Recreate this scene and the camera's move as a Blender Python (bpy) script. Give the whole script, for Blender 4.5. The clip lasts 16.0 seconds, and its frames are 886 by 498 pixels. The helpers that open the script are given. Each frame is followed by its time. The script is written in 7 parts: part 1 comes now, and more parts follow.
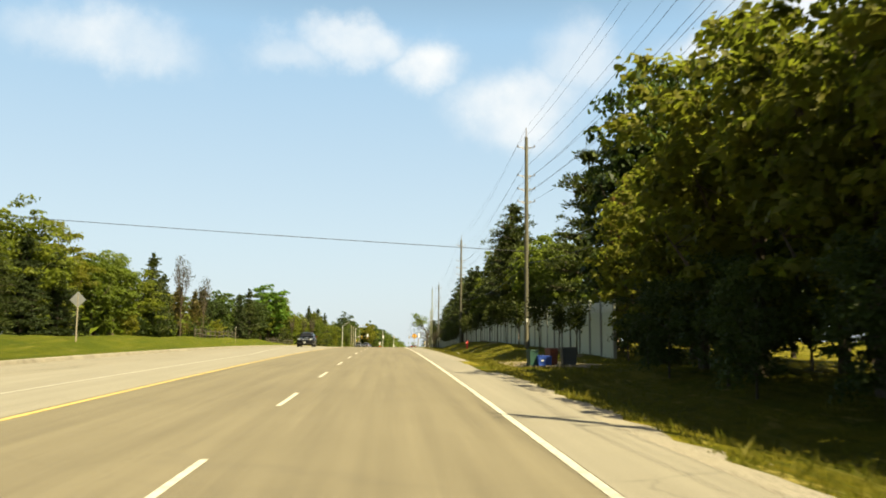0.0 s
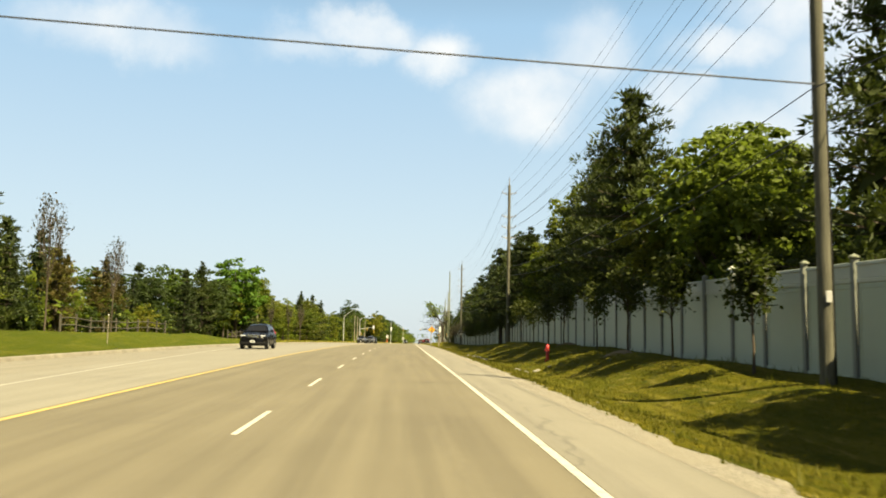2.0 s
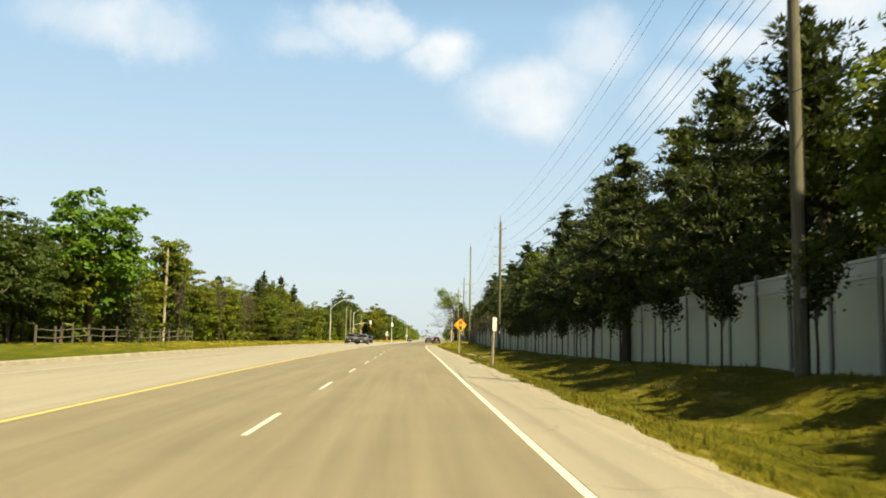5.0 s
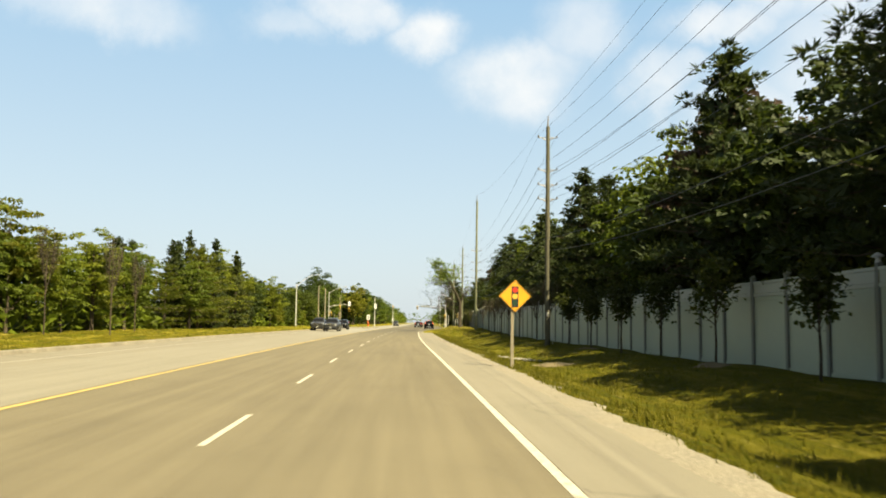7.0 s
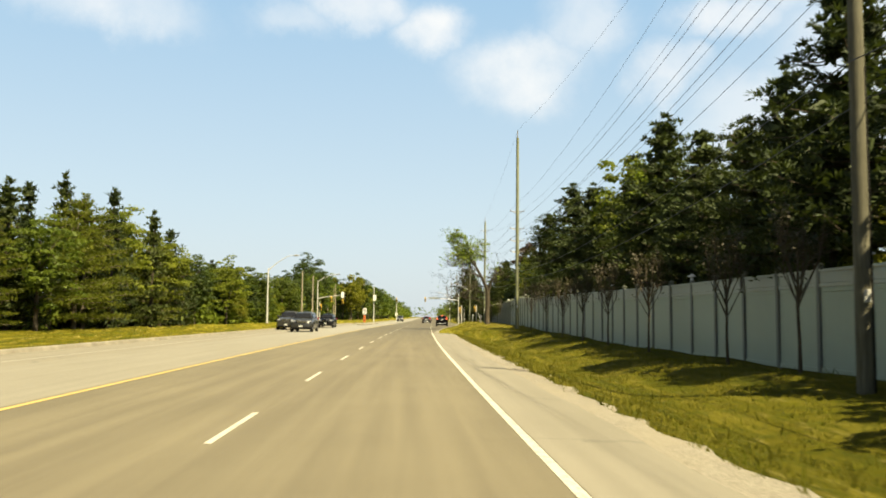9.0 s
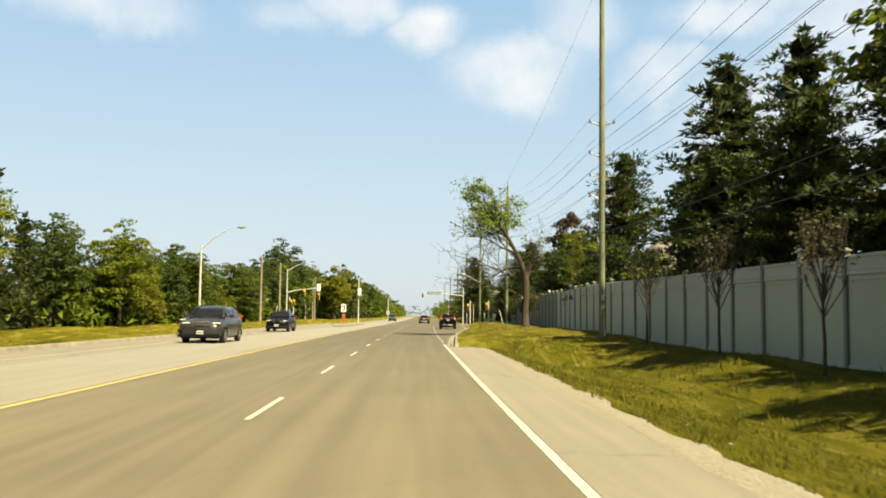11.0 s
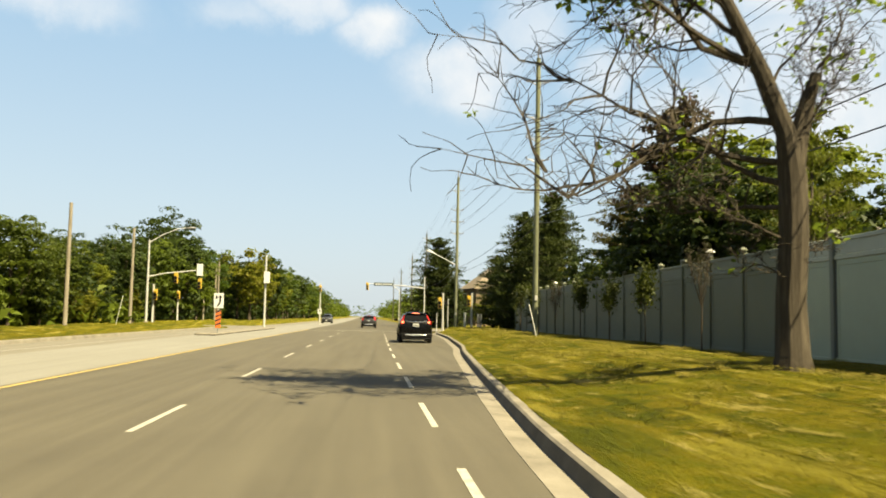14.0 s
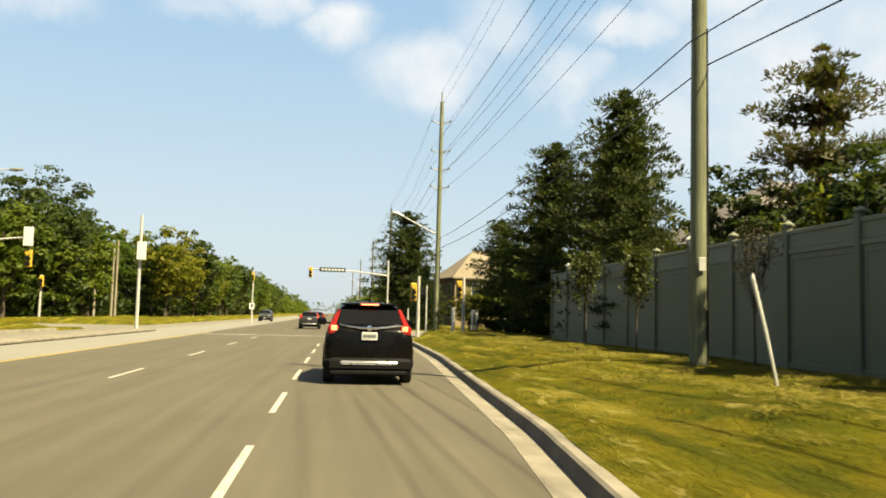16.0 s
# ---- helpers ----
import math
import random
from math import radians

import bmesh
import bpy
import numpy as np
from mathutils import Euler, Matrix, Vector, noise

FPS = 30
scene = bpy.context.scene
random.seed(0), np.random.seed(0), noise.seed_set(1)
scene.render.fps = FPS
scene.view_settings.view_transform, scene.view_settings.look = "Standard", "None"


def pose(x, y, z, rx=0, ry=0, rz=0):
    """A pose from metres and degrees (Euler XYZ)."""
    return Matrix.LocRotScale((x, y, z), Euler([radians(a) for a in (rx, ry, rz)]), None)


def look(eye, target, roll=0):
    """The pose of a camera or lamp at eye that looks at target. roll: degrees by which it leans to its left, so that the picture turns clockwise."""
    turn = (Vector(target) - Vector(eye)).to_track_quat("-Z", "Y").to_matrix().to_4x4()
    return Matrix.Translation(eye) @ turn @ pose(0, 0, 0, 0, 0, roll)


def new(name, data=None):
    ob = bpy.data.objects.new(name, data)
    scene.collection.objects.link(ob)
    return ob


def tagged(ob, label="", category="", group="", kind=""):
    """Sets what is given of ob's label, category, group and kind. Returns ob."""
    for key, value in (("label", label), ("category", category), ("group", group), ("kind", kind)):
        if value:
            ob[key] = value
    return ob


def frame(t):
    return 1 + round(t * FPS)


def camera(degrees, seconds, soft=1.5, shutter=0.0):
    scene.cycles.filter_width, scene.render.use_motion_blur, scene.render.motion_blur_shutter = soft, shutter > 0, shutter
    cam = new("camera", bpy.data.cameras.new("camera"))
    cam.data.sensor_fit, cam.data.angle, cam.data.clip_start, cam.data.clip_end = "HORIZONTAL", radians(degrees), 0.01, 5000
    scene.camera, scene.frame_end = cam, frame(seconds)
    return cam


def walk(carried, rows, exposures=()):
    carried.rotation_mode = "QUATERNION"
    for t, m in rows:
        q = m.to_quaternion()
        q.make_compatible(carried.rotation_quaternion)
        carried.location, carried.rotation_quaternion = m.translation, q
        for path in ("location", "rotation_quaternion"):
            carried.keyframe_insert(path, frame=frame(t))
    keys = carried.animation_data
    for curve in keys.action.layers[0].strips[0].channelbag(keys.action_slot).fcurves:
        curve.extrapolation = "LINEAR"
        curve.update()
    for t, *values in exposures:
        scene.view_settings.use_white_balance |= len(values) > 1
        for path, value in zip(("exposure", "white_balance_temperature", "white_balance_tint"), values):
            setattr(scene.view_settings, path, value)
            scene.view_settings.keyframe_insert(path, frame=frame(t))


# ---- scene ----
# The camera rides in a car along the road.
cam = camera(55.1, 16.0, soft=1.8, shutter=0.15)
PATH = [
    (0, look((1.719, -2.445, -0.818), (2.344, 7.493, 0.393), 0.40)),
    (0.5, look((1.796, 7.578, -0.482), (2.352, 17.520, 0.704), 1.19)),
    (1, look((1.849, 16.824, -0.226), (2.354, 26.772, 0.909), 1.24)),
    (1.5, look((1.849, 27.813, 0.008), (2.359, 37.761, 1.109), 0.63)),
    (2, look((1.784, 37.415, 0.220), (2.295, 47.360, 1.332), 0.99)),
    (2.5, look((1.865, 46.947, 0.342), (2.278, 56.894, 1.472), 1.74)),
    (3, look((1.809, 55.707, 0.529), (2.212, 65.655, 1.635), 1.89)),
    (3.5, look((1.859, 64.531, 0.662), (2.242, 74.478, 1.765), 1.61)),
    (4, look((1.890, 72.845, 0.799), (2.264, 82.791, 1.902), 1.45)),
    (6.5, look((2.421, 120.152, 1.219), (3.048, 130.095, 2.132), 0.63)),
    (7, look((2.579, 129.021, 1.280), (3.210, 138.967, 2.146), 0.69)),
    (7.5, look((2.712, 138.073, 1.324), (3.336, 148.020, 2.174), 0.86)),
    (8, look((2.883, 147.638, 1.346), (3.499, 157.585, 2.188), 0.61)),
    (8.5, look((3.028, 156.302, 1.361), (3.623, 166.251, 2.184), 0.51)),
    (9, look((3.140, 164.909, 1.392), (3.716, 174.861, 2.190), 0.52)),
    (9.5, look((3.226, 174.026, 1.400), (3.805, 183.980, 2.176), 0.61)),
    (12, look((4.287, 213.843, 1.356), (4.996, 223.786, 2.156), 0.85)),
    (12.5, look((4.566, 221.563, 1.351), (5.341, 231.500, 2.163), 1.04)),
    (13, look((4.985, 229.742, 1.392), (5.932, 239.662, 2.227), 1.09)),
    (13.5, look((5.393, 237.113, 1.402), (6.496, 247.019, 2.213), 1.02)),
    (14, look((5.876, 244.702, 1.382), (7.146, 254.588, 2.188), 1.12)),
    (14.5, look((6.495, 251.842, 1.377), (7.907, 261.710, 2.171), 0.88)),
    (15, look((7.186, 258.929, 1.379), (8.735, 268.779, 2.150), 1.04)),
    (15.6, look((8.235, 267.447, 1.371), (9.831, 277.288, 2.154), 1.52)),
    (16, look((8.812, 273.144, 1.396), (10.520, 282.966, 2.182), 1.48)),
]
walk(cam, PATH, [(0, 1.98, 6680, 6), (16, 1.90, 6650, 7)])

# ---- light ----
SUN_TO = Vector((0.49, -0.54, 1.0)).normalized()
sun_data = bpy.data.lights.new("sun", "SUN")
sun_data.energy, sun_data.angle, sun_data.color = 5.5, radians(0.53), (1.0, 0.86, 0.55)
sun = new("sun", sun_data)
sun.matrix_world = look(SUN_TO * 100, (0, 0, 0))

world = bpy.data.worlds.new("sky")
scene.world = world
world.use_nodes = True
wn, wl = world.node_tree.nodes, world.node_tree.links
wn.clear()


def wnode(kind, **kw):
    n = wn.new(kind)
    for k, v in kw.items():
        n.inputs[k].default_value = v
    return n


w_out = wn.new("ShaderNodeOutputWorld")
w_bg = wnode("ShaderNodeBackground", Strength=0.05)
w_sky = wn.new("ShaderNodeTexSky")
w_sky.sky_type, w_sky.sun_disc = "NISHITA", False
w_sky.sun_elevation = math.asin(SUN_TO.z)
w_sky.sun_rotation = math.atan2(SUN_TO.x, SUN_TO.y)
w_sky.air_density, w_sky.dust_density, w_sky.ozone_density = 1.0, 2.2, 1.2
# thin clouds: soft fair-weather puffs, as (azimuth, elevation, half width, half height, weight)
CLOUDS = [(2.8, 19.2, 3.0, 2.2, 1.0), (8.6, 16.2, 4.6, 2.9, 1.0), (12.8, 18.8, 3.0, 3.0, 0.6), (22.3, 19.4, 4.5, 2.0, 0.9), (18.6, 15.8, 2.6, 2.2, 0.7),
          (-2.6, 20.4, 4.5, 1.6, 0.8), (-7.5, 19.8, 3.0, 1.4, 0.5), (-19.2, 19.2, 6.0, 2.2, 0.8), (28.0, 22.0, 6.0, 4.0, 0.9), (-34.0, 24.0, 9.0, 4.0, 0.7),
          (33.0, 15.0, 10.0, 8.0, 0.85), (24.0, 12.0, 5.0, 4.0, 0.6), (60.0, 26.0, 14.0, 6.0, 0.8), (100.0, 30.0, 16.0, 7.0, 0.8), (150.0, 24.0, 18.0, 6.0, 0.8), (-80.0, 28.0, 16.0, 6.0, 0.8), (-140.0, 26.0, 16.0, 6.0, 0.8)]
w_co = wn.new("ShaderNodeTexCoord")
w_noise = wnode("ShaderNodeTexNoise", Scale=9.0, Detail=6.0, Roughness=0.6)
wl.new(w_co.outputs["Generated"], w_noise.inputs["Vector"])
w_ns = wn.new("ShaderNodeVectorMath")
w_ns.operation = "MULTIPLY_ADD"
w_ns.inputs[1].default_value, w_ns.inputs[2].default_value = (0.11, 0.11, 0.11), (-0.055, -0.055, -0.055)
wl.new(w_noise.outputs["Color"], w_ns.inputs[0])
w_dir = wn.new("ShaderNodeVectorMath")
wl.new(w_co.outputs["Generated"], w_dir.inputs[0])
wl.new(w_ns.outputs[0], w_dir.inputs[1])
total = None
for azim, elev, half_w, half_h, weight in CLOUDS:
    mp = wn.new("ShaderNodeMapping")
    mp.vector_type = "POINT"
    mp.inputs["Rotation"].default_value = (Matrix.Rotation(radians(-elev), 3, "X") @ Matrix.Rotation(radians(azim), 3, "Z")).to_euler("XYZ")
    wl.new(w_dir.outputs[0], mp.inputs["Vector"])
    sc = wn.new("ShaderNodeVectorMath")
    sc.operation = "MULTIPLY_ADD"
    sc.inputs[1].default_value = (1 / math.tan(radians(half_w)) , 2.0, 1 / math.tan(radians(half_h)))
    sc.inputs[2].default_value = (0, -2.0, 0)
    wl.new(mp.outputs[0], sc.inputs[0])
    ln = wn.new("ShaderNodeVectorMath")
    ln.operation = "LENGTH"
    wl.new(sc.outputs[0], ln.inputs[0])
    mr = wn.new("ShaderNodeMapRange")
    mr.interpolation_type = "SMOOTHERSTEP"
    mr.inputs["From Min"].default_value, mr.inputs["From Max"].default_value = 1.35, 0.1
    mr.inputs["To Min"].default_value, mr.inputs["To Max"].default_value = 0.0, weight * 0.95
    wl.new(ln.outputs["Value"], mr.inputs["Value"])
    if total is None:
        total = mr.outputs[0]
    else:
        mx = wn.new("ShaderNodeMath")
        mx.operation = "MAXIMUM"
        wl.new(total, mx.inputs[0])
        wl.new(mr.outputs[0], mx.inputs[1])
        total = mx.outputs[0]
w_fine = wnode("ShaderNodeTexNoise", Scale=15.0, Detail=6.0, Roughness=0.55)
wl.new(w_co.outputs["Generated"], w_fine.inputs["Vector"])
w_fr = wn.new("ShaderNodeMapRange")
w_fr.inputs["From Min"].default_value, w_fr.inputs["From Max"].default_value = 0.3, 0.6
w_fr.inputs["To Min"].default_value, w_fr.inputs["To Max"].default_value = 0.5, 0.95
wl.new(w_fine.outputs["Fac"], w_fr.inputs["Value"])
w_mul = wn.new("ShaderNodeMath")
w_mul.operation = "MULTIPLY"
wl.new(total, w_mul.inputs[0])
wl.new(w_fr.outputs[0], w_mul.inputs[1])
w_mix = wn.new("ShaderNodeMix")
w_mix.data_type = "RGBA"
w_mix.inputs["B"].default_value = (5.3, 5.3, 5.4, 1)
# summer haze: near white at the horizon, pale blue above it, dimmed overhead
w_sep = wn.new("ShaderNodeSeparateXYZ")
wl.new(w_co.outputs["Generated"], w_sep.inputs[0])
w_haze = wn.new("ShaderNodeValToRGB")
# the unseen sky above 0.36 is darkened to weaken the fill light
HAZE = ((0.0, (0.80, 0.88, 0.93)), (1.0, (0.03, 0.05, 0.08)), (0.13, (0.68, 0.83, 0.94)), (0.36, (0.44, 0.68, 0.93)), (0.47, (0.20, 0.33, 0.46)), (0.65, (0.08, 0.13, 0.19)))
for e_, (p_, c_) in zip([w_haze.color_ramp.elements[0], w_haze.color_ramp.elements[1]] + [w_haze.color_ramp.elements.new(q[0]) for q in HAZE[2:]], HAZE):
    e_.position, e_.color = p_, (*c_, 1)
wl.new(w_sep.outputs["Z"], w_haze.inputs[0])
w_lift = wn.new("ShaderNodeVectorMath")
w_lift.operation = "SCALE"
w_lift.inputs["Scale"].default_value = 5.0
wl.new(w_haze.outputs[0], w_lift.inputs[0])
w_air = wn.new("ShaderNodeMix")
w_air.data_type = "RGBA"
w_air.inputs["Factor"].default_value = 0.85
wl.new(w_sky.outputs[0], w_air.inputs["A"])
wl.new(w_lift.outputs[0], w_air.inputs["B"])
wl.new(w_mul.outputs[0], w_mix.inputs["Factor"])
wl.new(w_air.outputs["Result"], w_mix.inputs["A"])
wl.new(w_mix.outputs["Result"], w_bg.inputs["Color"])
wl.new(w_bg.outputs[0], w_out.inputs[0])

# ---- materials ----
def material(name, rough=0.8, metal=0.0, base=(0.5, 0.5, 0.5), spec=0.5):
    m = bpy.data.materials.new(name)
    m.use_nodes = True
    b = m.node_tree.nodes["Principled BSDF"]
    b.inputs["Base Color"].default_value = (*base, 1)
    b.inputs["Roughness"].default_value = rough
    b.inputs["Metallic"].default_value = metal
    b.inputs["Specular IOR Level"].default_value = spec
    return m, m.node_tree.nodes, m.node_tree.links, b


def coords(nodes, links, scale=(1, 1, 1), source="Object"):
    if source == "Position":
        out = nodes.new("ShaderNodeNewGeometry").outputs["Position"]
    else:
        out = nodes.new("ShaderNodeTexCoord").outputs[source]
    mp = nodes.new("ShaderNodeMapping")
    mp.inputs["Scale"].default_value = scale
    links.new(out, mp.inputs["Vector"])
    return mp.outputs[0]


def noise_fac(nodes, links, vec, scale, detail=4, rough=0.55):
    n = nodes.new("ShaderNodeTexNoise")
    n.inputs["Scale"].default_value, n.inputs["Detail"].default_value, n.inputs["Roughness"].default_value = scale, detail, rough
    links.new(vec, n.inputs["Vector"])
    return n.outputs["Fac"]


def ramp(nodes, links, fac, stops):
    r = nodes.new("ShaderNodeValToRGB")
    els = r.color_ramp.elements
    while len(els) < len(stops):
        els.new(0.5)
    for e, (p, col) in zip(els, stops):
        e.position, e.color = p, (*col, 1)
    links.new(fac, r.inputs[0])
    return r.outputs[0]


def blend(nodes, links, a, b, fac, mode="MIX"):
    m = nodes.new("ShaderNodeMix")
    m.data_type, m.blend_type = "RGBA", mode
    for key, v in (("A", a), ("B", b)):
        if isinstance(v, tuple):
            m.inputs[key].default_value = (*v, 1)
        else:
            links.new(v, m.inputs[key])
    if isinstance(fac, float):
        m.inputs["Factor"].default_value = fac
    else:
        links.new(fac, m.inputs["Factor"])
    return m.outputs["Result"]


def bump(nodes, links, b, fac, strength=0.3, dist=0.01):
    n = nodes.new("ShaderNodeBump")
    n.inputs["Strength"].default_value, n.inputs["Distance"].default_value = strength, dist
    links.new(fac, n.inputs["Height"])
    links.new(n.outputs[0], b.inputs["Normal"])


def mapped(nodes, links, fac, a, b, lo=0.0, hi=1.0):
    n = nodes.new("ShaderNodeMapRange")
    for key, v in (("From Min", a), ("From Max", b), ("To Min", lo), ("To Max", hi)):
        n.inputs[key].default_value = v
    links.new(fac, n.inputs["Value"])
    return n.outputs[0]


def asphalt_material(name, light, dark, tar, newer=None):
    m, n, l, b = material(name, 0.88, spec=0.3)
    pos = coords(n, l, source="Position")
    grain = noise_fac(n, l, pos, 90.0, 3, 0.7)
    patch = noise_fac(n, l, pos, 0.35, 5)
    uv = coords(n, l, (1.3, 0.035, 1), "UV")
    streak = noise_fac(n, l, uv, 2.0, 4)
    col = ramp(n, l, patch, [(0.3, dark), (0.7, light)])
    col = blend(n, l, col, ramp(n, l, streak, [(0.35, dark), (0.65, light)]), 0.65)
    col = blend(n, l, col, ramp(n, l, grain, [(0.3, (0.25, 0.25, 0.25)), (0.75, (0.85, 0.84, 0.8))]), 0.35, "OVERLAY")
    if newer:
        sep = n.new("ShaderNodeSeparateXYZ")
        l.new(pos, sep.inputs[0])
        col = blend(n, l, col, newer, mapped(n, l, sep.outputs["Y"], 205.0, 250.0), "MULTIPLY")
    vor = n.new("ShaderNodeTexVoronoi")
    vor.feature = "DISTANCE_TO_EDGE"
    vor.inputs["Scale"].default_value = 0.16
    bent = n.new("ShaderNodeVectorMath")
    bent.operation = "MULTIPLY_ADD"
    wob = n.new("ShaderNodeTexNoise")
    wob.inputs["Scale"].default_value, wob.inputs["Detail"].default_value = 0.9, 5
    l.new(pos, wob.inputs["Vector"])
    l.new(wob.outputs["Color"], bent.inputs[0])
    bent.inputs[1].default_value = (1.6, 1.6, 0)
    l.new(pos, bent.inputs[2])
    l.new(bent.outputs[0], vor.inputs["Vector"])
    crack = mapped(n, l, vor.outputs["Distance"], 0.002, 0.006, tar, 0.0)
    col = blend(n, l, col, (0.03, 0.028, 0.025), crack)
    l.new(col, b.inputs["Base Color"])
    l.new(mapped(n, l, grain, 0.2, 0.8, 0.8, 0.95), b.inputs["Roughness"])
    bump(n, l, b, grain, 0.5, 0.006)
    return m


ASPHALT = asphalt_material("asphalt", (0.0985, 0.0850, 0.0560), (0.068, 0.0580, 0.0378), 0.10, (0.73, 0.745, 0.78))
ASPHALT_PALE = asphalt_material("worn_pale_asphalt", (0.1366, 0.1269, 0.1025), (0.1098, 0.1013, 0.0811), 0.08, (1.12, 1.16, 1.24))
ASPHALT_SHOULDER = asphalt_material("shoulder_asphalt", (0.130, 0.119, 0.094), (0.104, 0.095, 0.074), 0.3)


def gravel_material():
    m, n, l, b = material("gravel", 0.95, spec=0.2)
    pos = coords(n, l, source="Position")
    v = n.new("ShaderNodeTexVoronoi")
    v.inputs["Scale"].default_value = 42.0
    l.new(pos, v.inputs["Vector"])
    stones = ramp(n, l, v.outputs["Color"], [(0.1, (0.088, 0.079, 0.061)), (0.5, (0.145, 0.131, 0.105)), (0.9, (0.21, 0.193, 0.158))])
    big = noise_fac(n, l, pos, 0.7, 6)
    col = blend(n, l, stones, (0.165, 0.146, 0.108), mapped(n, l, big, 0.4, 0.65, 0.15, 0.7))
    l.new(col, b.inputs["Base Color"])
    bump(n, l, b, v.outputs["Distance"], 0.9, 0.02)
    return m


GRAVEL = gravel_material()


def grass_ground():
    m, n, l, b = material("grass_ground", 0.95, spec=0.05)
    pos = coords(n, l, source="Position")
    big = noise_fac(n, l, pos, 0.30, 4, 0.6)
    mid = noise_fac(n, l, pos, 1.7, 5, 0.68)
    fine = noise_fac(n, l, pos, 26.0, 4, 0.7)
    # mown swathes and dry thatch lie in streaks along the road
    swathe = noise_fac(n, l, coords(n, l, (1.6, 0.22, 1), "Position"), 1.0, 6, 0.62)
    thatch = noise_fac(n, l, coords(n, l, (1.6, 0.38, 1), "Position"), 1.9, 6, 0.68)
    col = ramp(n, l, mid, [(0.32, (0.034, 0.046, 0.0024)), (0.5, (0.088, 0.076, 0.0036)), (0.70, (0.128, 0.104, 0.0078))])
    col = blend(n, l, col, (0.0378, 0.0451, 0.0031), mapped(n, l, swathe, 0.48, 0.38, 0.0, 0.85))
    col = blend(n, l, col, (0.178, 0.150, 0.022), mapped(n, l, swathe, 0.53, 0.62, 0.0, 0.85))
    col = blend(n, l, col, (0.262, 0.216, 0.068), mapped(n, l, thatch, 0.58, 0.66, 0.0, 0.8))
    col = blend(n, l, col, (0.0335, 0.0335, 0.0049), mapped(n, l, thatch, 0.40, 0.30, 0.0, 0.7))
    col = blend(n, l, col, (0.096, 0.093, 0.004), mapped(n, l, big, 0.46, 0.64, 0.0, 0.5))
    col = blend(n, l, col, ramp(n, l, fine, [(0.25, (0.18, 0.18, 0.15)), (0.75, (0.85, 0.85, 0.75))]), 0.5, "OVERLAY")
    # lusher mown lawn on the far side before the wood
    sep = n.new("ShaderNodeSeparateXYZ")
    l.new(pos, sep.inputs[0])
    lush = n.new("ShaderNodeMath")
    lush.operation = "MULTIPLY"
    l.new(mapped(n, l, sep.outputs["X"], -10.5, -11.5, 0.0, 0.72), lush.inputs[0])
    l.new(mapped(n, l, sep.outputs["Y"], 165.0, 125.0), lush.inputs[1])
    col = blend(n, l, col, (0.0366, 0.0537, 0.0043), lush.outputs[0])
    rank = n.new("ShaderNodeMath")
    rank.operation = "MULTIPLY"
    l.new(mapped(n, l, sep.outputs["X"], 5.4, 6.4, 0.0, 0.5), rank.inputs[0])
    l.new(mapped(n, l, sep.outputs["Y"], 238.0, 228.0), rank.inputs[1])
    strip_ = n.new("ShaderNodeMath")
    strip_.operation = "MULTIPLY"
    l.new(rank.outputs[0], strip_.inputs[0])
    l.new(mapped(n, l, sep.outputs["X"], 24.0, 15.0), strip_.inputs[1])
    col = blend(n, l, col, (0.046, 0.048, 0.0035), strip_.outputs[0])
    l.new(col, b.inputs["Base Color"])
    rel = n.new("ShaderNodeMath")
    rel.operation = "MULTIPLY_ADD"
    rel.inputs[1].default_value = 2.2
    l.new(thatch, rel.inputs[0])
    l.new(fine, rel.inputs[2])
    bump(n, l, b, rel.outputs[0], 1.0, 0.10)
    return m


GRASS = grass_ground()


def plain(name, base, rough=0.6, metal=0.0, grain=0.15, scale=14.0, spec=0.5, coat=0.0):
    """A painted or moulded surface with faint soiling and relief."""
    m, n, l, b = material(name, rough, metal, base, spec)
    pos = coords(n, l)
    f1, f2 = noise_fac(n, l, pos, scale, 5, 0.65), noise_fac(n, l, pos, scale * 0.12, 3)
    dark = tuple(c * (1 - grain) for c in base)
    lite = tuple(min(1, c * (1 + grain * 0.7)) for c in base)
    col = blend(n, l, ramp(n, l, f1, [(0.3, dark), (0.7, lite)]), ramp(n, l, f2, [(0.35, dark), (0.65, lite)]), 0.5)
    l.new(col, b.inputs["Base Color"])
    l.new(mapped(n, l, f1, 0.2, 0.8, max(0.02, rough - 0.08), min(1, rough + 0.1)), b.inputs["Roughness"])
    b.inputs["Coat Weight"].default_value = coat
    return m


def paint_line(name, base, wear):
    m, n, l, b = material(name, 0.75, 0, base)
    pos = coords(n, l, source="Position")
    w = mapped(n, l, noise_fac(n, l, pos, 7.0, 6, 0.75), 0.36, 0.52, wear, 0.0)
    w2 = mapped(n, l, noise_fac(n, l, pos, 55.0, 3, 0.7), 0.32, 0.45, 0.6, 0.0)
    col = blend(n, l, base, (0.0976, 0.0915, 0.0732), w)
    col = blend(n, l, col, (0.1037, 0.0945, 0.0762), w2)
    l.new(col, b.inputs["Base Color"])
    return m


LINE_WHITE = paint_line("white_road_paint", (0.305, 0.2867, 0.2379), 0.7)
LINE_FAINT = paint_line("worn_white_road_paint", (0.2013, 0.1891, 0.1586), 0.9)
LINE_YELLOW = paint_line("yellow_road_paint", (0.2867, 0.2074, 0.0488), 0.65)


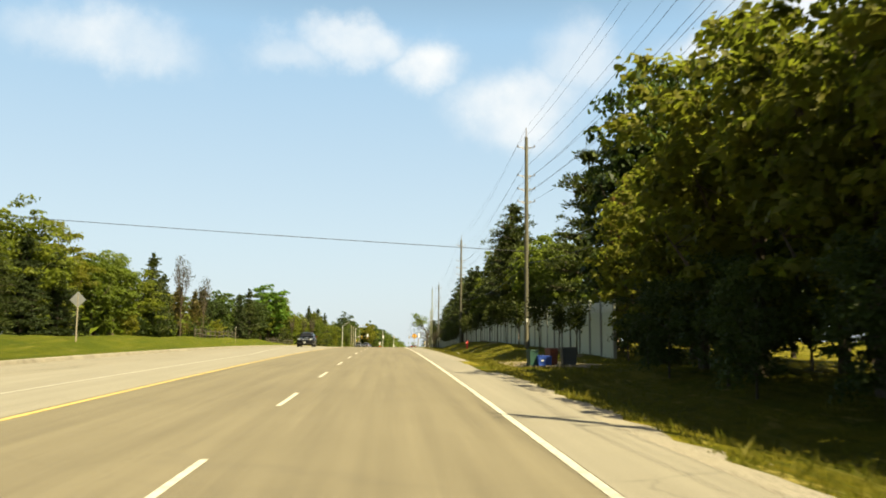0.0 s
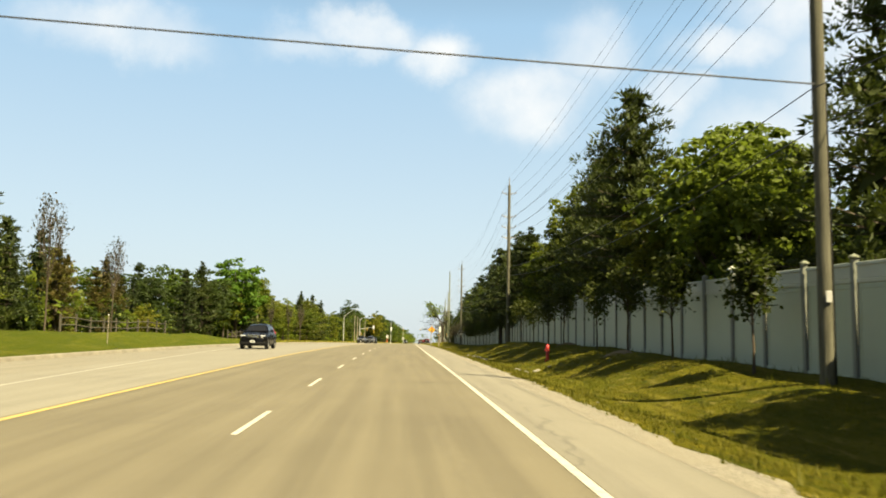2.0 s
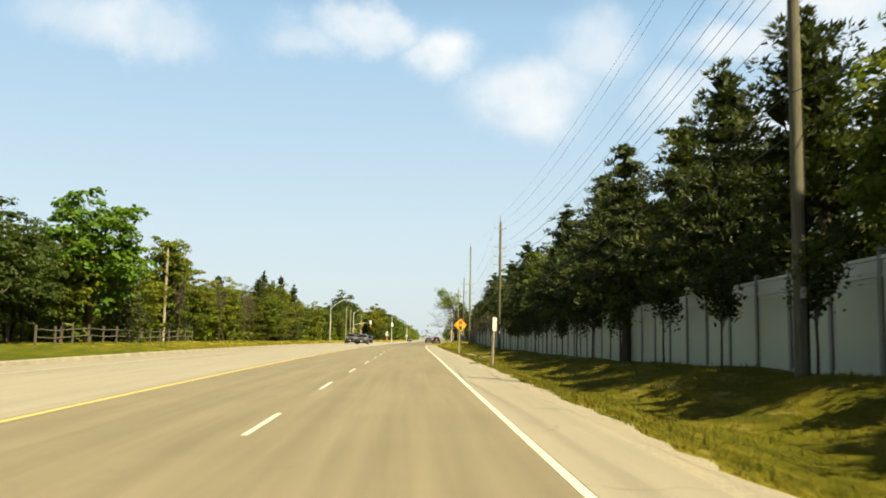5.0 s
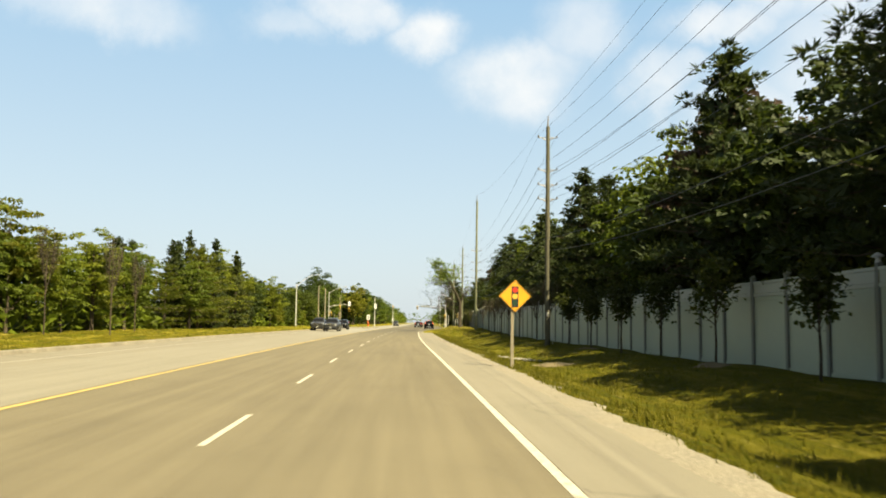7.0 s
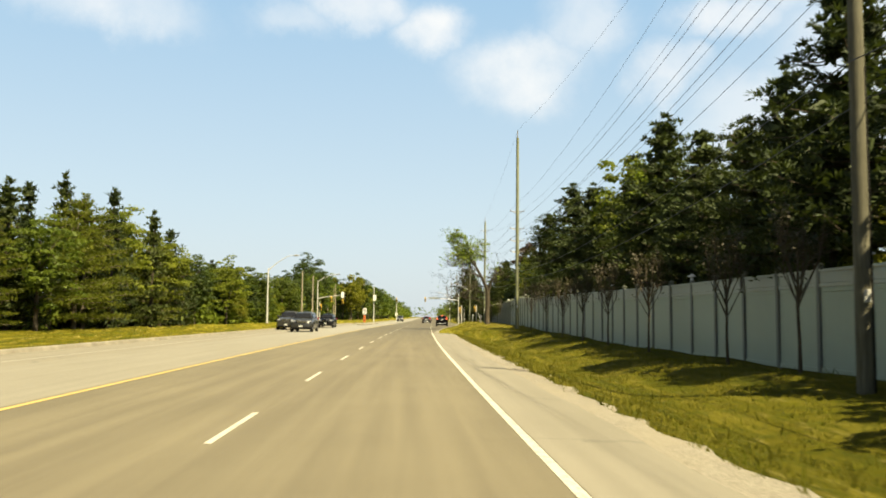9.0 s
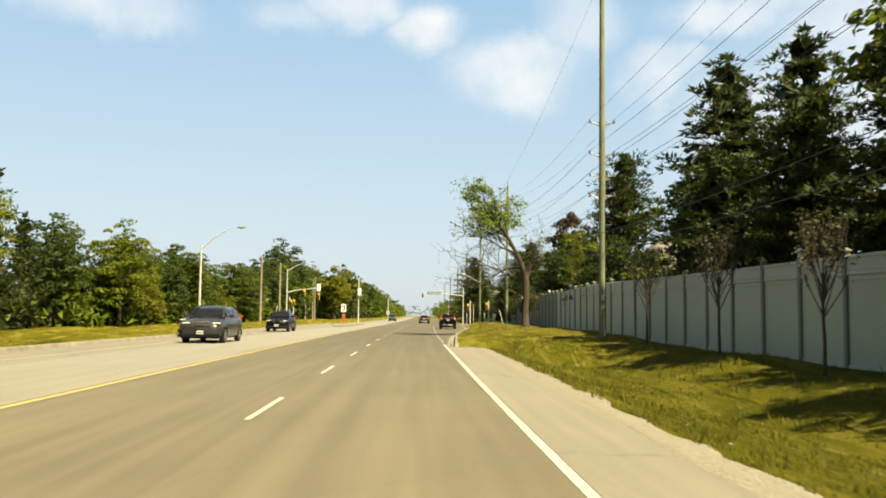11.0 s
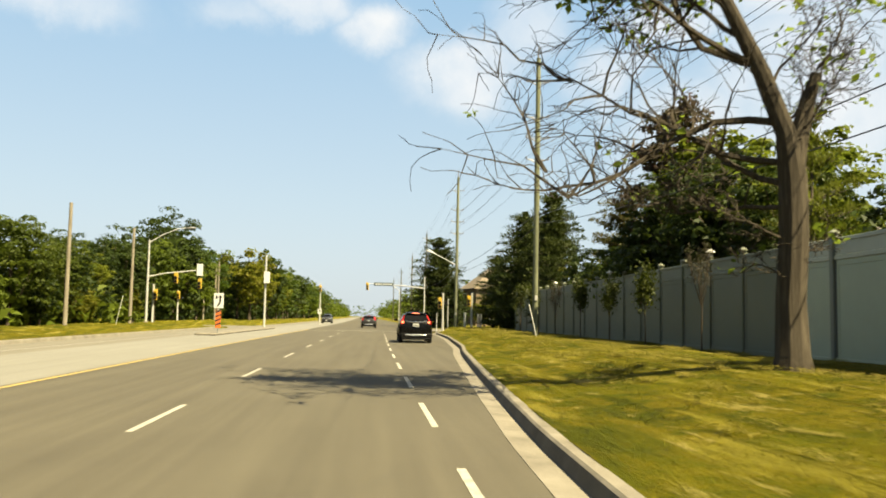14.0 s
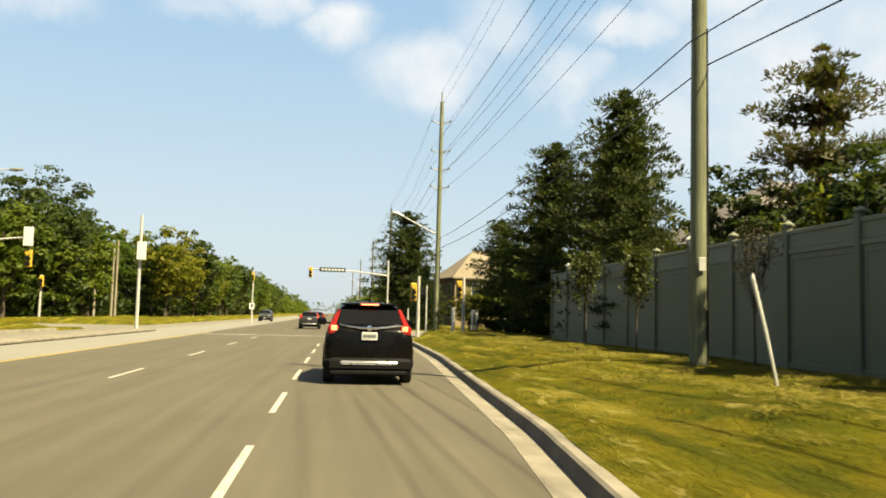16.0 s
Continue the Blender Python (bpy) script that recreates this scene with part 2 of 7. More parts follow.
def concrete_material(name, tone):
    m, n, l, b = material(name, 0.9, spec=0.3)
    pos = coords(n, l, source="Position")
    f1, f2 = noise_fac(n, l, pos, 1.2, 6, 0.7), noise_fac(n, l, pos, 60.0, 3)
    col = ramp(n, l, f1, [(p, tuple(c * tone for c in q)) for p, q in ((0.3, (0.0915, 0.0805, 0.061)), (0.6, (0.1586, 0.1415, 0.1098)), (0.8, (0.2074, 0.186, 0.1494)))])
    col = blend(n, l, col, ramp(n, l, f2, [(0.3, (0.3, 0.3, 0.3)), (0.7, (0.7, 0.7, 0.7))]), 0.4, "OVERLAY")
    l.new(col, b.inputs["Base Color"])
    bump(n, l, b, f2, 0.4, 0.006)
    return m


CONCRETE = concrete_material("kerb_concrete", 1.0)
# the same concrete darkened, to colour shade into the kerb's road face
CONCRETE_SHADED = concrete_material("shaded_kerb_concrete", 0.55)


def wood_pole_material(name, a, c):
    m, n, l, b = material(name, 0.9, spec=0.2)
    long_v = coords(n, l, (14, 14, 0.7))
    f1 = noise_fac(n, l, long_v, 1.6, 6, 0.7)
    f2 = noise_fac(n, l, coords(n, l), 0.5, 4)
    col = ramp(n, l, f1, [(0.25, tuple(x * 0.45 for x in a)), (0.5, a), (0.75, c)])
    col = blend(n, l, col, tuple(x * 0.6 for x in a), mapped(n, l, f2, 0.45, 0.7, 0.0, 0.6))
    l.new(col, b.inputs["Base Color"])
    bump(n, l, b, f1, 0.6, 0.02)
    return m


WOOD_GREY = wood_pole_material("weathered_pole_wood", (0.0762, 0.072, 0.05), (0.1342, 0.125, 0.0884))
WOOD_POST = wood_pole_material("weathered_post_wood", (0.183, 0.1586, 0.1159), (0.2562, 0.2257, 0.1708))
BARK = wood_pole_material("bark", (0.0519, 0.0403, 0.0274), (0.0976, 0.0793, 0.058))
BARK_GREY = wood_pole_material("grey_brown_bark", (0.0427, 0.0342, 0.0232), (0.0884, 0.0732, 0.0519))
BARK_PALE = wood_pole_material("pale_bark", (0.0915, 0.0732, 0.0519), (0.1525, 0.1281, 0.0915))


def leaf_material(name, dark, light, trans=0.35, rough=0.55):
    m = bpy.data.materials.new(name)
    m.use_nodes = True
    n, l = m.node_tree.nodes, m.node_tree.links
    n.clear()
    out = n.new("ShaderNodeOutputMaterial")
    geo, info = n.new("ShaderNodeNewGeometry"), n.new("ShaderNodeObjectInfo")
    mixr = n.new("ShaderNodeMath")
    mixr.operation = "MULTIPLY_ADD"
    mixr.inputs[1].default_value = 0.42
    l.new(info.outputs["Random"], mixr.inputs[0])
    half = n.new("ShaderNodeMath")
    half.operation = "MULTIPLY"
    half.inputs[1].default_value = 0.26
    l.new(geo.outputs["Random Per Island"], half.inputs[0])
    l.new(half.outputs[0], mixr.inputs[2])
    col = ramp(n, l, mixr.outputs[0], [(0.05, dark), (0.55, tuple((a + c) / 2 for a, c in zip(dark, light))), (0.95, light)])
    big = noise_fac(n, l, coords(n, l), 0.55, 3)
    col = blend(n, l, col, light, mapped(n, l, big, 0.48, 0.72, 0.0, 0.65))
    b = n.new("ShaderNodeBsdfPrincipled")
    b.inputs["Roughness"].default_value = rough
    b.inputs["Specular IOR Level"].default_value = 0.12
    l.new(col, b.inputs["Base Color"])
    t = n.new("ShaderNodeBsdfTranslucent")
    l.new(blend(n, l, col, (0.55, 0.75, 0.08), 0.12), t.inputs["Color"])
    mx = n.new("ShaderNodeMixShader")
    mx.inputs[0].default_value = trans
    l.new(b.outputs[0], mx.inputs[1])
    l.new(t.outputs[0], mx.inputs[2])
    l.new(mx.outputs[0], out.inputs[0])
    return m


LEAF_GREEN = leaf_material("green_leaves", (0.030, 0.046, 0.0037), (0.094, 0.116, 0.0098))
LEAF_BRIGHT = leaf_material("bright_leaves", (0.046, 0.062, 0.0043), (0.128, 0.136, 0.0116), 0.42)
LEAF_OLIVE = leaf_material("olive_leaves", (0.050, 0.054, 0.004), (0.155, 0.142, 0.014), 0.52)
LEAF_BROWN = leaf_material("bronze_leaves", (0.045, 0.026, 0.008), (0.135, 0.072, 0.020), 0.3)
LEAF_DEEP = leaf_material("deep_green_leaves", (0.011, 0.0244, 0.0024), (0.0519, 0.0762, 0.0073), 0.3)
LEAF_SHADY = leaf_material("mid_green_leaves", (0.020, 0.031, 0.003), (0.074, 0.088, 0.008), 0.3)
LEAF_RUST = leaf_material("rusty_green_needles", (0.0244, 0.022, 0.0049), (0.0824, 0.061, 0.0159), 0.2)
LEAF_LARCH = leaf_material("yellow_green_sprays", (0.0366, 0.0457, 0.0037), (0.122, 0.122, 0.0134), 0.4)
LEAF_TWIG = leaf_material("grey_brown_buds", (0.0244, 0.0207, 0.0134), (0.058, 0.0488, 0.0317), 0.15)
LEAF_MAROON = leaf_material("maroon_leaves", (0.0171, 0.0098, 0.0067), (0.0457, 0.022, 0.0146), 0.2)
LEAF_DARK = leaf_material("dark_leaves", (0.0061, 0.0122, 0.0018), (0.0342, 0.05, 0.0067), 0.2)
LEAF_STREET = leaf_material("street_tree_leaves", (0.0140, 0.0190, 0.0032), (0.054, 0.060, 0.0110), 0.2)
LEAF_SPRING = leaf_material("pale_spring_leaves", (0.0732, 0.1067, 0.011), (0.1647, 0.2013, 0.0305), 0.5)
NEEDLE = leaf_material("pine_needles", (0.0073, 0.0128, 0.0024), (0.0476, 0.058, 0.0098), 0.1, 0.65)
NEEDLE_BLUE = leaf_material("spruce_needles", (0.0073, 0.0134, 0.0037), (0.0427, 0.0549, 0.0159), 0.1, 0.65)
LEAF_VIVID = leaf_material("vivid_green_leaves", (0.0274, 0.064, 0.0049), (0.0793, 0.1433, 0.0122), 0.38)
WOOD_RAIL = wood_pole_material("grey_rail_wood", (0.0519, 0.0457, 0.0335), (0.0915, 0.0824, 0.061))
WOOD_GREEN = wood_pole_material("pale_greenish_pole_wood", (0.125, 0.132, 0.080), (0.20, 0.205, 0.135))
STRAW = leaf_material("dry_straw", (0.085, 0.071, 0.009), (0.25, 0.202, 0.045), 0.25, 0.8)
BLADE = leaf_material("grass_blades", (0.040, 0.044, 0.003), (0.120, 0.099, 0.009), 0.3, 0.7)

VINYL = plain("grey_vinyl", (0.272, 0.305, 0.224), 0.5, grain=0.10, scale=3.0)
VINYL_LIGHT = plain("light_vinyl", (0.31, 0.325, 0.265), 0.5, grain=0.10, scale=3.0)
# darker copies of the fence vinyl, with the trees' shade put into the colour
VINYL_SHADED = plain("shaded_grey_vinyl", (0.092, 0.100, 0.064), 0.6, grain=0.16, scale=3.0)
VINYL_LIGHT_SHADED = plain("shaded_light_vinyl", (0.115, 0.122, 0.082), 0.6, grain=0.14, scale=3.0)
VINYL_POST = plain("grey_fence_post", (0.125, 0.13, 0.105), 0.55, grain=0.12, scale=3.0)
JOINT = plain("dark_fence_joint", (0.05, 0.05, 0.042), 0.7, grain=0.1)
LANTERN = plain("white_lantern_cap", (0.46, 0.45, 0.41), 0.4, grain=0.05)
STEEL = plain("galvanised_steel", (0.2562, 0.2562, 0.244), 0.45, 0.7, 0.15, 6.0)
PALE_METAL = plain("pale_painted_metal", (0.3172, 0.3111, 0.2867), 0.5, 0.0, 0.12, 6.0)
INSULATOR = plain("insulator_grey", (0.12, 0.11, 0.10), 0.4, 0.0, 0.1)
CABLE = plain("black_cable", (0.022, 0.022, 0.022), 0.6, 0, 0.1)
SIGN_YELLOW = plain("yellow_sign_sheet", (0.5185, 0.2562, 0.0092), 0.45, 0, 0.03, 2.0)
SIGN_WHITE = plain("white_sign_sheet", (0.4514, 0.4453, 0.4148), 0.45, 0, 0.06, 4.0)
BLACK = plain("black_print", (0.012, 0.012, 0.012), 0.5, 0, 0.1)
SIGN_RED = plain("red_print", (0.3782, 0.0214, 0.0092), 0.5, 0, 0.05)
SIGN_AMBER = plain("amber_print", (0.5185, 0.305, 0.0305), 0.5, 0, 0.05)
SIGN_GREEN = plain("dark_green_print", (0.0037, 0.0274, 0.0098), 0.5, 0, 0.05)
SIGN_ORANGE = plain("orange_print", (0.4575, 0.1037, 0.0122), 0.5, 0, 0.05)
SIGN_BLUE = plain("dark_street_sign", (0.0183, 0.0305, 0.0305), 0.5, 0, 0.05)
SIGNAL_YELLOW = plain("signal_yellow", (0.3782, 0.244, 0.0183), 0.5, 0, 0.08)
HYDRANT_RED = plain("hydrant_red", (0.305, 0.0171, 0.0134), 0.45, 0, 0.18, 9.0)
BIN_GREEN = plain("green_bin_plastic", (0.006, 0.034, 0.022), 0.55, 0, 0.15)
BIN_BLUE = plain("blue_bin_plastic", (0.009, 0.036, 0.20), 0.5, 0, 0.12)
BIN_RED = plain("red_brown_bin_plastic", (0.105, 0.030, 0.018), 0.55, 0, 0.15)
BIN_DARK = plain("dark_bin_plastic", (0.03, 0.033, 0.03), 0.55, 0, 0.15)
CAR_BLACK = plain("black_car_paint", (0.0030, 0.0029, 0.0028), 0.26, 0.0, 0.06, 2.0, 0.12, 0.05)
CAR_GREY = plain("grey_car_paint", (0.026, 0.0255, 0.024), 0.3, 0.3, 0.06, 2.0, 0.35, 0.4)
CAR_RED = plain("dark_red_car_paint", (0.0549, 0.0073, 0.0061), 0.25, 0.2, 0.06, 2.0, 0.5, 1.0)
TRIM = plain("black_plastic_trim", (0.004, 0.004, 0.004), 0.7, 0, 0.1, spec=0.12)
SILVER = plain("silver_trim", (0.55, 0.55, 0.55), 0.28, 0.85, 0.05)
CHROME = plain("chrome", (0.75, 0.75, 0.75), 0.12, 1.0, 0.03)
RUBBER = plain("tyre_rubber", (0.016, 0.016, 0.016), 0.85, 0, 0.15)
ALLOY = plain("alloy_rim", (0.40, 0.40, 0.41), 0.3, 0.85, 0.06)
HEADLAMP = plain("headlamp_lens", (0.36, 0.37, 0.38), 0.08, 0.3, 0.03)
BRICK = plain("tan_house_wall", (0.1708, 0.122, 0.0732), 0.9, 0, 0.25, 5.0)
ROOF = plain("brown_shingle_roof", (0.1403, 0.1128, 0.0762), 0.9, 0, 0.25, 4.0)
ROOF_GREY = plain("grey_shingle_roof", (0.0854, 0.0762, 0.0671), 0.9, 0, 0.25, 4.0)
BOULDER = plain("pale_stone", (0.1647, 0.1525, 0.122), 0.9, 0, 0.3, 5.0)
SOIL = plain("dry_soil", (0.105, 0.080, 0.036), 0.95, 0, 0.35, 6.0)

GLASS, _n, _l, _b = material("tinted_car_glass", 0.05, 0, (0.005, 0.005, 0.005), 0.18)
PANE, _n, _l, _b = material("window_pane", 0.05, 0, (0.03, 0.035, 0.04), 0.7)


def lamp_material(name, base, strength):
    m, n, l, b = material(name, 0.2, 0, base)
    b.inputs["Emission Color"].default_value = (*base, 1)
    b.inputs["Emission Strength"].default_value = strength
    return m


TAIL = lamp_material("lit_tail_lamp", (0.22, 0.010, 0.007), 0.05)
TAIL_HOT = lamp_material("lit_brake_lamp", (1.0, 0.22, 0.10), 0.6)
TAIL_DULL = lamp_material("unlit_tail_lamp", (0.30, 0.012, 0.010), 0.0)

# ---- plan ----
def turn(y, a, b):
    return 0.0 if y < a else ((y - a) ** 2 / 2 / (b - a) if y < b else (b - a) / 2 + (y - b))


def bend(y):
    """How far the road has curved to the right at the distance y."""
    return 0.015 * turn(y, 72, 125) + 0.02 * turn(y, 170, 222) + 0.02 * turn(y, 235, 300) - 0.018 * turn(y, 345, 470)


CREST = 2.0e-4


def rise(y):
    """The height of the road, which climbs to a long crest and then runs level."""
    if y >= 200:
        return 0.0
    if y >= 80:
        return -CREST * (200 - y) ** 3 / 720
    t = 80 - max(y, -40)
    return -CREST * (2400 + 60 * t + t * t / 2) - CREST * 180 * (max(y, -40) - max(y, -90))


def grade(y):
    """The climb of the road at the distance y, in degrees."""
    return math.degrees(math.atan((rise(y + 0.5) - rise(y - 0.5))))


def spot(u, y, z=0.0):
    """A place from its distance u to the right of the lane line, its distance y along the road and its height over it."""
    return Vector((u + bend(y), y, z + rise(y)))


def heading(y):
    return -math.degrees(math.atan(bend(y + 0.5) - bend(y - 0.5)))


def smooth(a, b, x):
    t = min(1.0, max(0.0, (x - a) / (b - a)))
    return t * t * (3 - 2 * t)


def lerp(table, x):
    return float(np.interp(x, [p[0] for p in table], [p[1] for p in table]))


KERB_U = [(236.5, 3.93), (242, 4.16), (254, 4.68), (265, 5.42), (277, 6.28), (283, 6.85), (300, 7.7), (316, 7.95), (321, 8.6), (325, 10.2), (328, 13.5), (329.5, 19), (330, 60)]
LEFT_U = -11.6
FENCE_U = [(-50, 12.35), (60, 12.35), (105, 12.5), (150, 13.5), (180, 13.45), (205, 12.75), (245, 12.45), (262, 13.0), (285, 13.5), (330, 13.6)]
FENCE_Z = [(-50, 0.1), (40, 0.1), (60, 0.4), (75, 0.6), (105, 0.65), (135, 0.12), (155, 0.0), (200, 0.05), (232, 0.35), (246, 0.58), (330, 0.55), (360, 0.4)]


def ground_z(u, y):
    """The height of the ground."""
    wave = 0.07 * math.sin(u * 1.7 + y * 0.31) + 0.055 * math.sin(y * 0.83 - u * 0.6)
    if u > 4.7:
        top = lerp(FENCE_Z, y)
        if u < 7.8:
            ditch = -0.02 - 0.42 * smooth(5.3, 7.8, u)
        else:
            ditch = -0.44 + (top + 0.44) * smooth(7.8, 11.3, u)
        ditch += wave * smooth(5.6, 7, u) * 0.8
        uk = lerp(KERB_U, y)
        verge = -0.12 if u < uk + 0.2 else 0.13 + (top - 0.13) * smooth(uk + 0.2, 9.5, u) + wave * 0.5 * smooth(uk + 0.3, uk + 2, u)
        lo = 236.5 - 8 * smooth(5.6, 7.0, u)
        k = smooth(lo, lo + 3.5, y)
        z = ditch * (1 - k) + verge * k
        if u > 16:
            z += 0.4 * smooth(16, 60, u)
        if 330 < y < 350:
            z = min(z, -0.1)
        pad = smooth(23.5, 26.5, y) * (1 - smooth(34.8, 37.0, y)) * (1 - smooth(12, 14, u))
        return z * (1 - pad) + 0.04 * pad * smooth(4.8, 6.5, u)
    if u < LEFT_U:
        k = 1 - smooth(110, 135, y)
        rise = 0.13 + (0.75 * k + 0.22 * (1 - k)) * smooth(-11.9, -16.5, u) - 0.35 * k * smooth(-18, -24, u)
        if 330 < y < 350:
            return -0.1
        return rise + wave * smooth(-12.2, -14, u)
    return -0.12


def mesh_from(name, verts, faces, uvs=None):
    me = bpy.data.meshes.new(name)
    me.from_pydata([tuple(v) for v in verts], [], faces)
    if uvs is not None:
        layer = me.uv_layers.new(name="plan")
        for lp in me.loops:
            layer.data[lp.index].uv = uvs[lp.vertex_index]
    return me


def strip(name, ul, ur, y0, y1, dy, z, mat, cols=1, jag=0.0, seed=1):
    """A sheet along the road between two edges, which may be numbers or functions of y."""
    rng = random.Random(seed)
    n = max(1, round((y1 - y0) / dy))
    verts, uvs, faces = [], [], []
    for i in range(n + 1):
        y = y0 + (y1 - y0) * i / n
        a = ul(y) if callable(ul) else ul
        b = ur(y) if callable(ur) else ur
        b += rng.uniform(-jag, jag)
        for j in range(cols + 1):
            u = a + (b - a) * j / cols
            verts.append(spot(u, y, z))
            uvs.append((u, y))
    w = cols + 1
    for i in range(n):
        for j in range(cols):
            k = i * w + j
            faces.append((k, k + 1, k + w + 1, k + w))
    ob = new(name, mesh_from(name, verts, faces, uvs))
    ob.data.materials.append(mat)
    return ob


# the ground: one graded sheet out to the horizon
gy = sorted({*np.arange(-40, 345, 1.6).round(2).tolist(), *np.arange(345, 500, 6).tolist(), *np.arange(500, 1000, 40).tolist(), -600, -300, -150, -80, 1200, 1600, 2200, 3000})
gu = sorted({*np.arange(4.8, 14.2, 0.45).round(2).tolist(), *np.arange(-20, -11.5, 0.6).round(2).tolist(), 4.6, -11.55, -11.65, 4.0, -4, 15, 17, 20, 26, 36, 60, 110, 250, 600, 1500, -22, -25, -30, -40, -60, -110, -250, -600, -1500})
g_verts = [spot(u, y, ground_z(u, y)) for y in gy for u in gu]
gw = len(gu)
g_faces = [(i * gw + j, i * gw + j + 1, (i + 1) * gw + j + 1, (i + 1) * gw + j) for i in range(len(gy) - 1) for j in range(gw - 1)]
ground = new("ground", mesh_from("ground", g_verts, g_faces))
ground.data.materials.append(GRASS)
for p in ground.data.polygons:
    p.use_smooth = True
tagged(ground, "uneven dry green grass verge with a shallow ditch", "ground", kind="structure")


def right_edge(y):
    return 4.85 if y < 236.5 else max(3.95, lerp(KERB_U, y) - 0.33)


road = strip("road", -3.86, 3.9, -80, 1500, 3.0, 0.0, ASPHALT, 4)
tagged(road, "worn tan-grey asphalt driving lanes", "road", kind="structure")
road_pale = strip("road_oncoming", -8.3, -3.86, -80, 1500, 3.0, 0.0, ASPHALT_PALE, 2)
tagged(road_pale, "sun-bleached pale asphalt of the oncoming lane", "road", kind="structure")
road_left = strip("road_outer", LEFT_U + 0.1, -8.3, -80, 1500, 3.0, 0.0, ASPHALT_SHOULDER, 1)
tagged(road_left, "greyer outer oncoming lane beside the far kerb", "road", kind="structure")
shoulder = strip("shoulder", 3.62, 4.85, -80, 237, 1.5, 0.004, ASPHALT_SHOULDER, 1, 0.05, 3)
turn_lane = strip("turning_lane", 3.9, right_edge, 237, 318, 1.5, 0.0, ASPHALT, 2)
tagged(turn_lane, "tan-grey asphalt turning lane beside the kerb", "road", kind="structure")
tagged(shoulder, "cracked pale paved shoulder beside the edge line", "shoulder", kind="structure")
gravel = strip("gravel_shoulder", 4.7, lambda y: lerp([(0, 5.6), (233.5, 5.65), (236, 5.5), (237.3, 5.35), (238.6, 4.75)], y), -80, 238.6, 0.8, -0.008, GRAVEL, 3, 0.16, 5)
tagged(gravel, "pale loose gravel edge of the shoulder", "gravel", kind="structure")
for i, v in enumerate(gravel.data.vertices):
    if i % 4 == 0:
        v.co.z = rise(v.co.y) - 0.02
    if i % 4 == 3:
        v.co.z = rise(v.co.y) - 0.07
drive = strip("driveway", lambda y: 5.0 + 0.9 * abs(y - 31.2) / 3.4, lambda y: 9.6 + 0.5 * math.sin(y * 1.7), 27.8, 34.6, 0.4, 0.068, SOIL, 8, 0.3, 6)
for v in drive.data.vertices:
    v.co.z -= 0.13 * (1 - smooth(4.9, 6.9, v.co.x)) + 0.05 * (1 - smooth(27.8, 28.8, v.co.y)) + 0.05 * smooth(33.6, 34.6, v.co.y)
tagged(drive, "bare earth driveway beside the bins", "driveway", kind="structure")
cross = strip("side_street", -120, 120, 330.5, 349.5, 3.0, -0.012, ASPHALT_SHOULDER, 12)
tagged(cross, "grey asphalt crossing street at the lights", "road", kind="structure")
far_road = strip("road_far", 3.9, 8.0, 318, 1500, 4.0, 0.0, ASPHALT, 1)
tagged(far_road, "far asphalt lane beyond the junction", "road", kind="structure")
# painted lines
edge_line = strip("edge_line", 3.50, 3.61, -80, 240, 3.0, 0.004, LINE_WHITE)
tagged(edge_line, "solid white edge line", "road marking", kind="structure")
centre_line = strip("centre_line", -3.77, -3.63, -80, 330, 3.0, 0.004, LINE_YELLOW)
tagged(centre_line, "solid yellow centre line", "road marking", kind="structure")
far_line = strip("far_line", lambda y: lerp([(0, -5.85), (45, -5.85), (95, -9.4)], y) - 0.06, lambda y: lerp([(0, -5.85), (45, -5.85), (95, -9.4)], y) + 0.06, -80, 330, 3.0, 0.004, LINE_FAINT)
tagged(far_line, "faded white line of the oncoming lanes", "road marking", kind="structure")
stop_bar = strip("stop_line", -3.4, 7.2, 324.6, 325.1, 0.5, 0.004, LINE_WHITE)
tagged(stop_bar, "white stop line at the junction", "road marking", kind="structure")
lane_marks = tagged(new("lane_line"), "broken white lane line", "road marking", kind="structure")


def dash_row(parent, u, starts, length):
    for s in starts:
        c_ = u if u > 1 else lerp([(0, -0.1), (20, -0.17), (50, -0.25), (64, -0.2), (79, -0.17), (100, -0.1), (125, 0.0), (140, 0.0), (157, -0.12), (172, 0.0)], s)
        s += 0.0 if u > 1 else lerp([(180, 0.4), (222, 0.0)], s)
        me = mesh_from("dash", [spot(c_ - 0.044, s, 0.004), spot(c_ + 0.044, s, 0.004), spot(c_ + 0.044, s + length, 0.004), spot(c_ - 0.044, s + length, 0.004)], [(0, 1, 2, 3)])
        me.materials.append(LINE_WHITE)
        new("dash", me).parent = parent


dash_row(lane_marks, 0.0, [3 + 9 * k for k in range(-5, 36)], 3.0)
turn_marks = tagged(new("turning_lane_line"), "short broken white line of the turning lane", "road marking", kind="structure")
dash_row(turn_marks, 3.6, [243.6 + 5.95 * k for k in range(12)], 3.0)


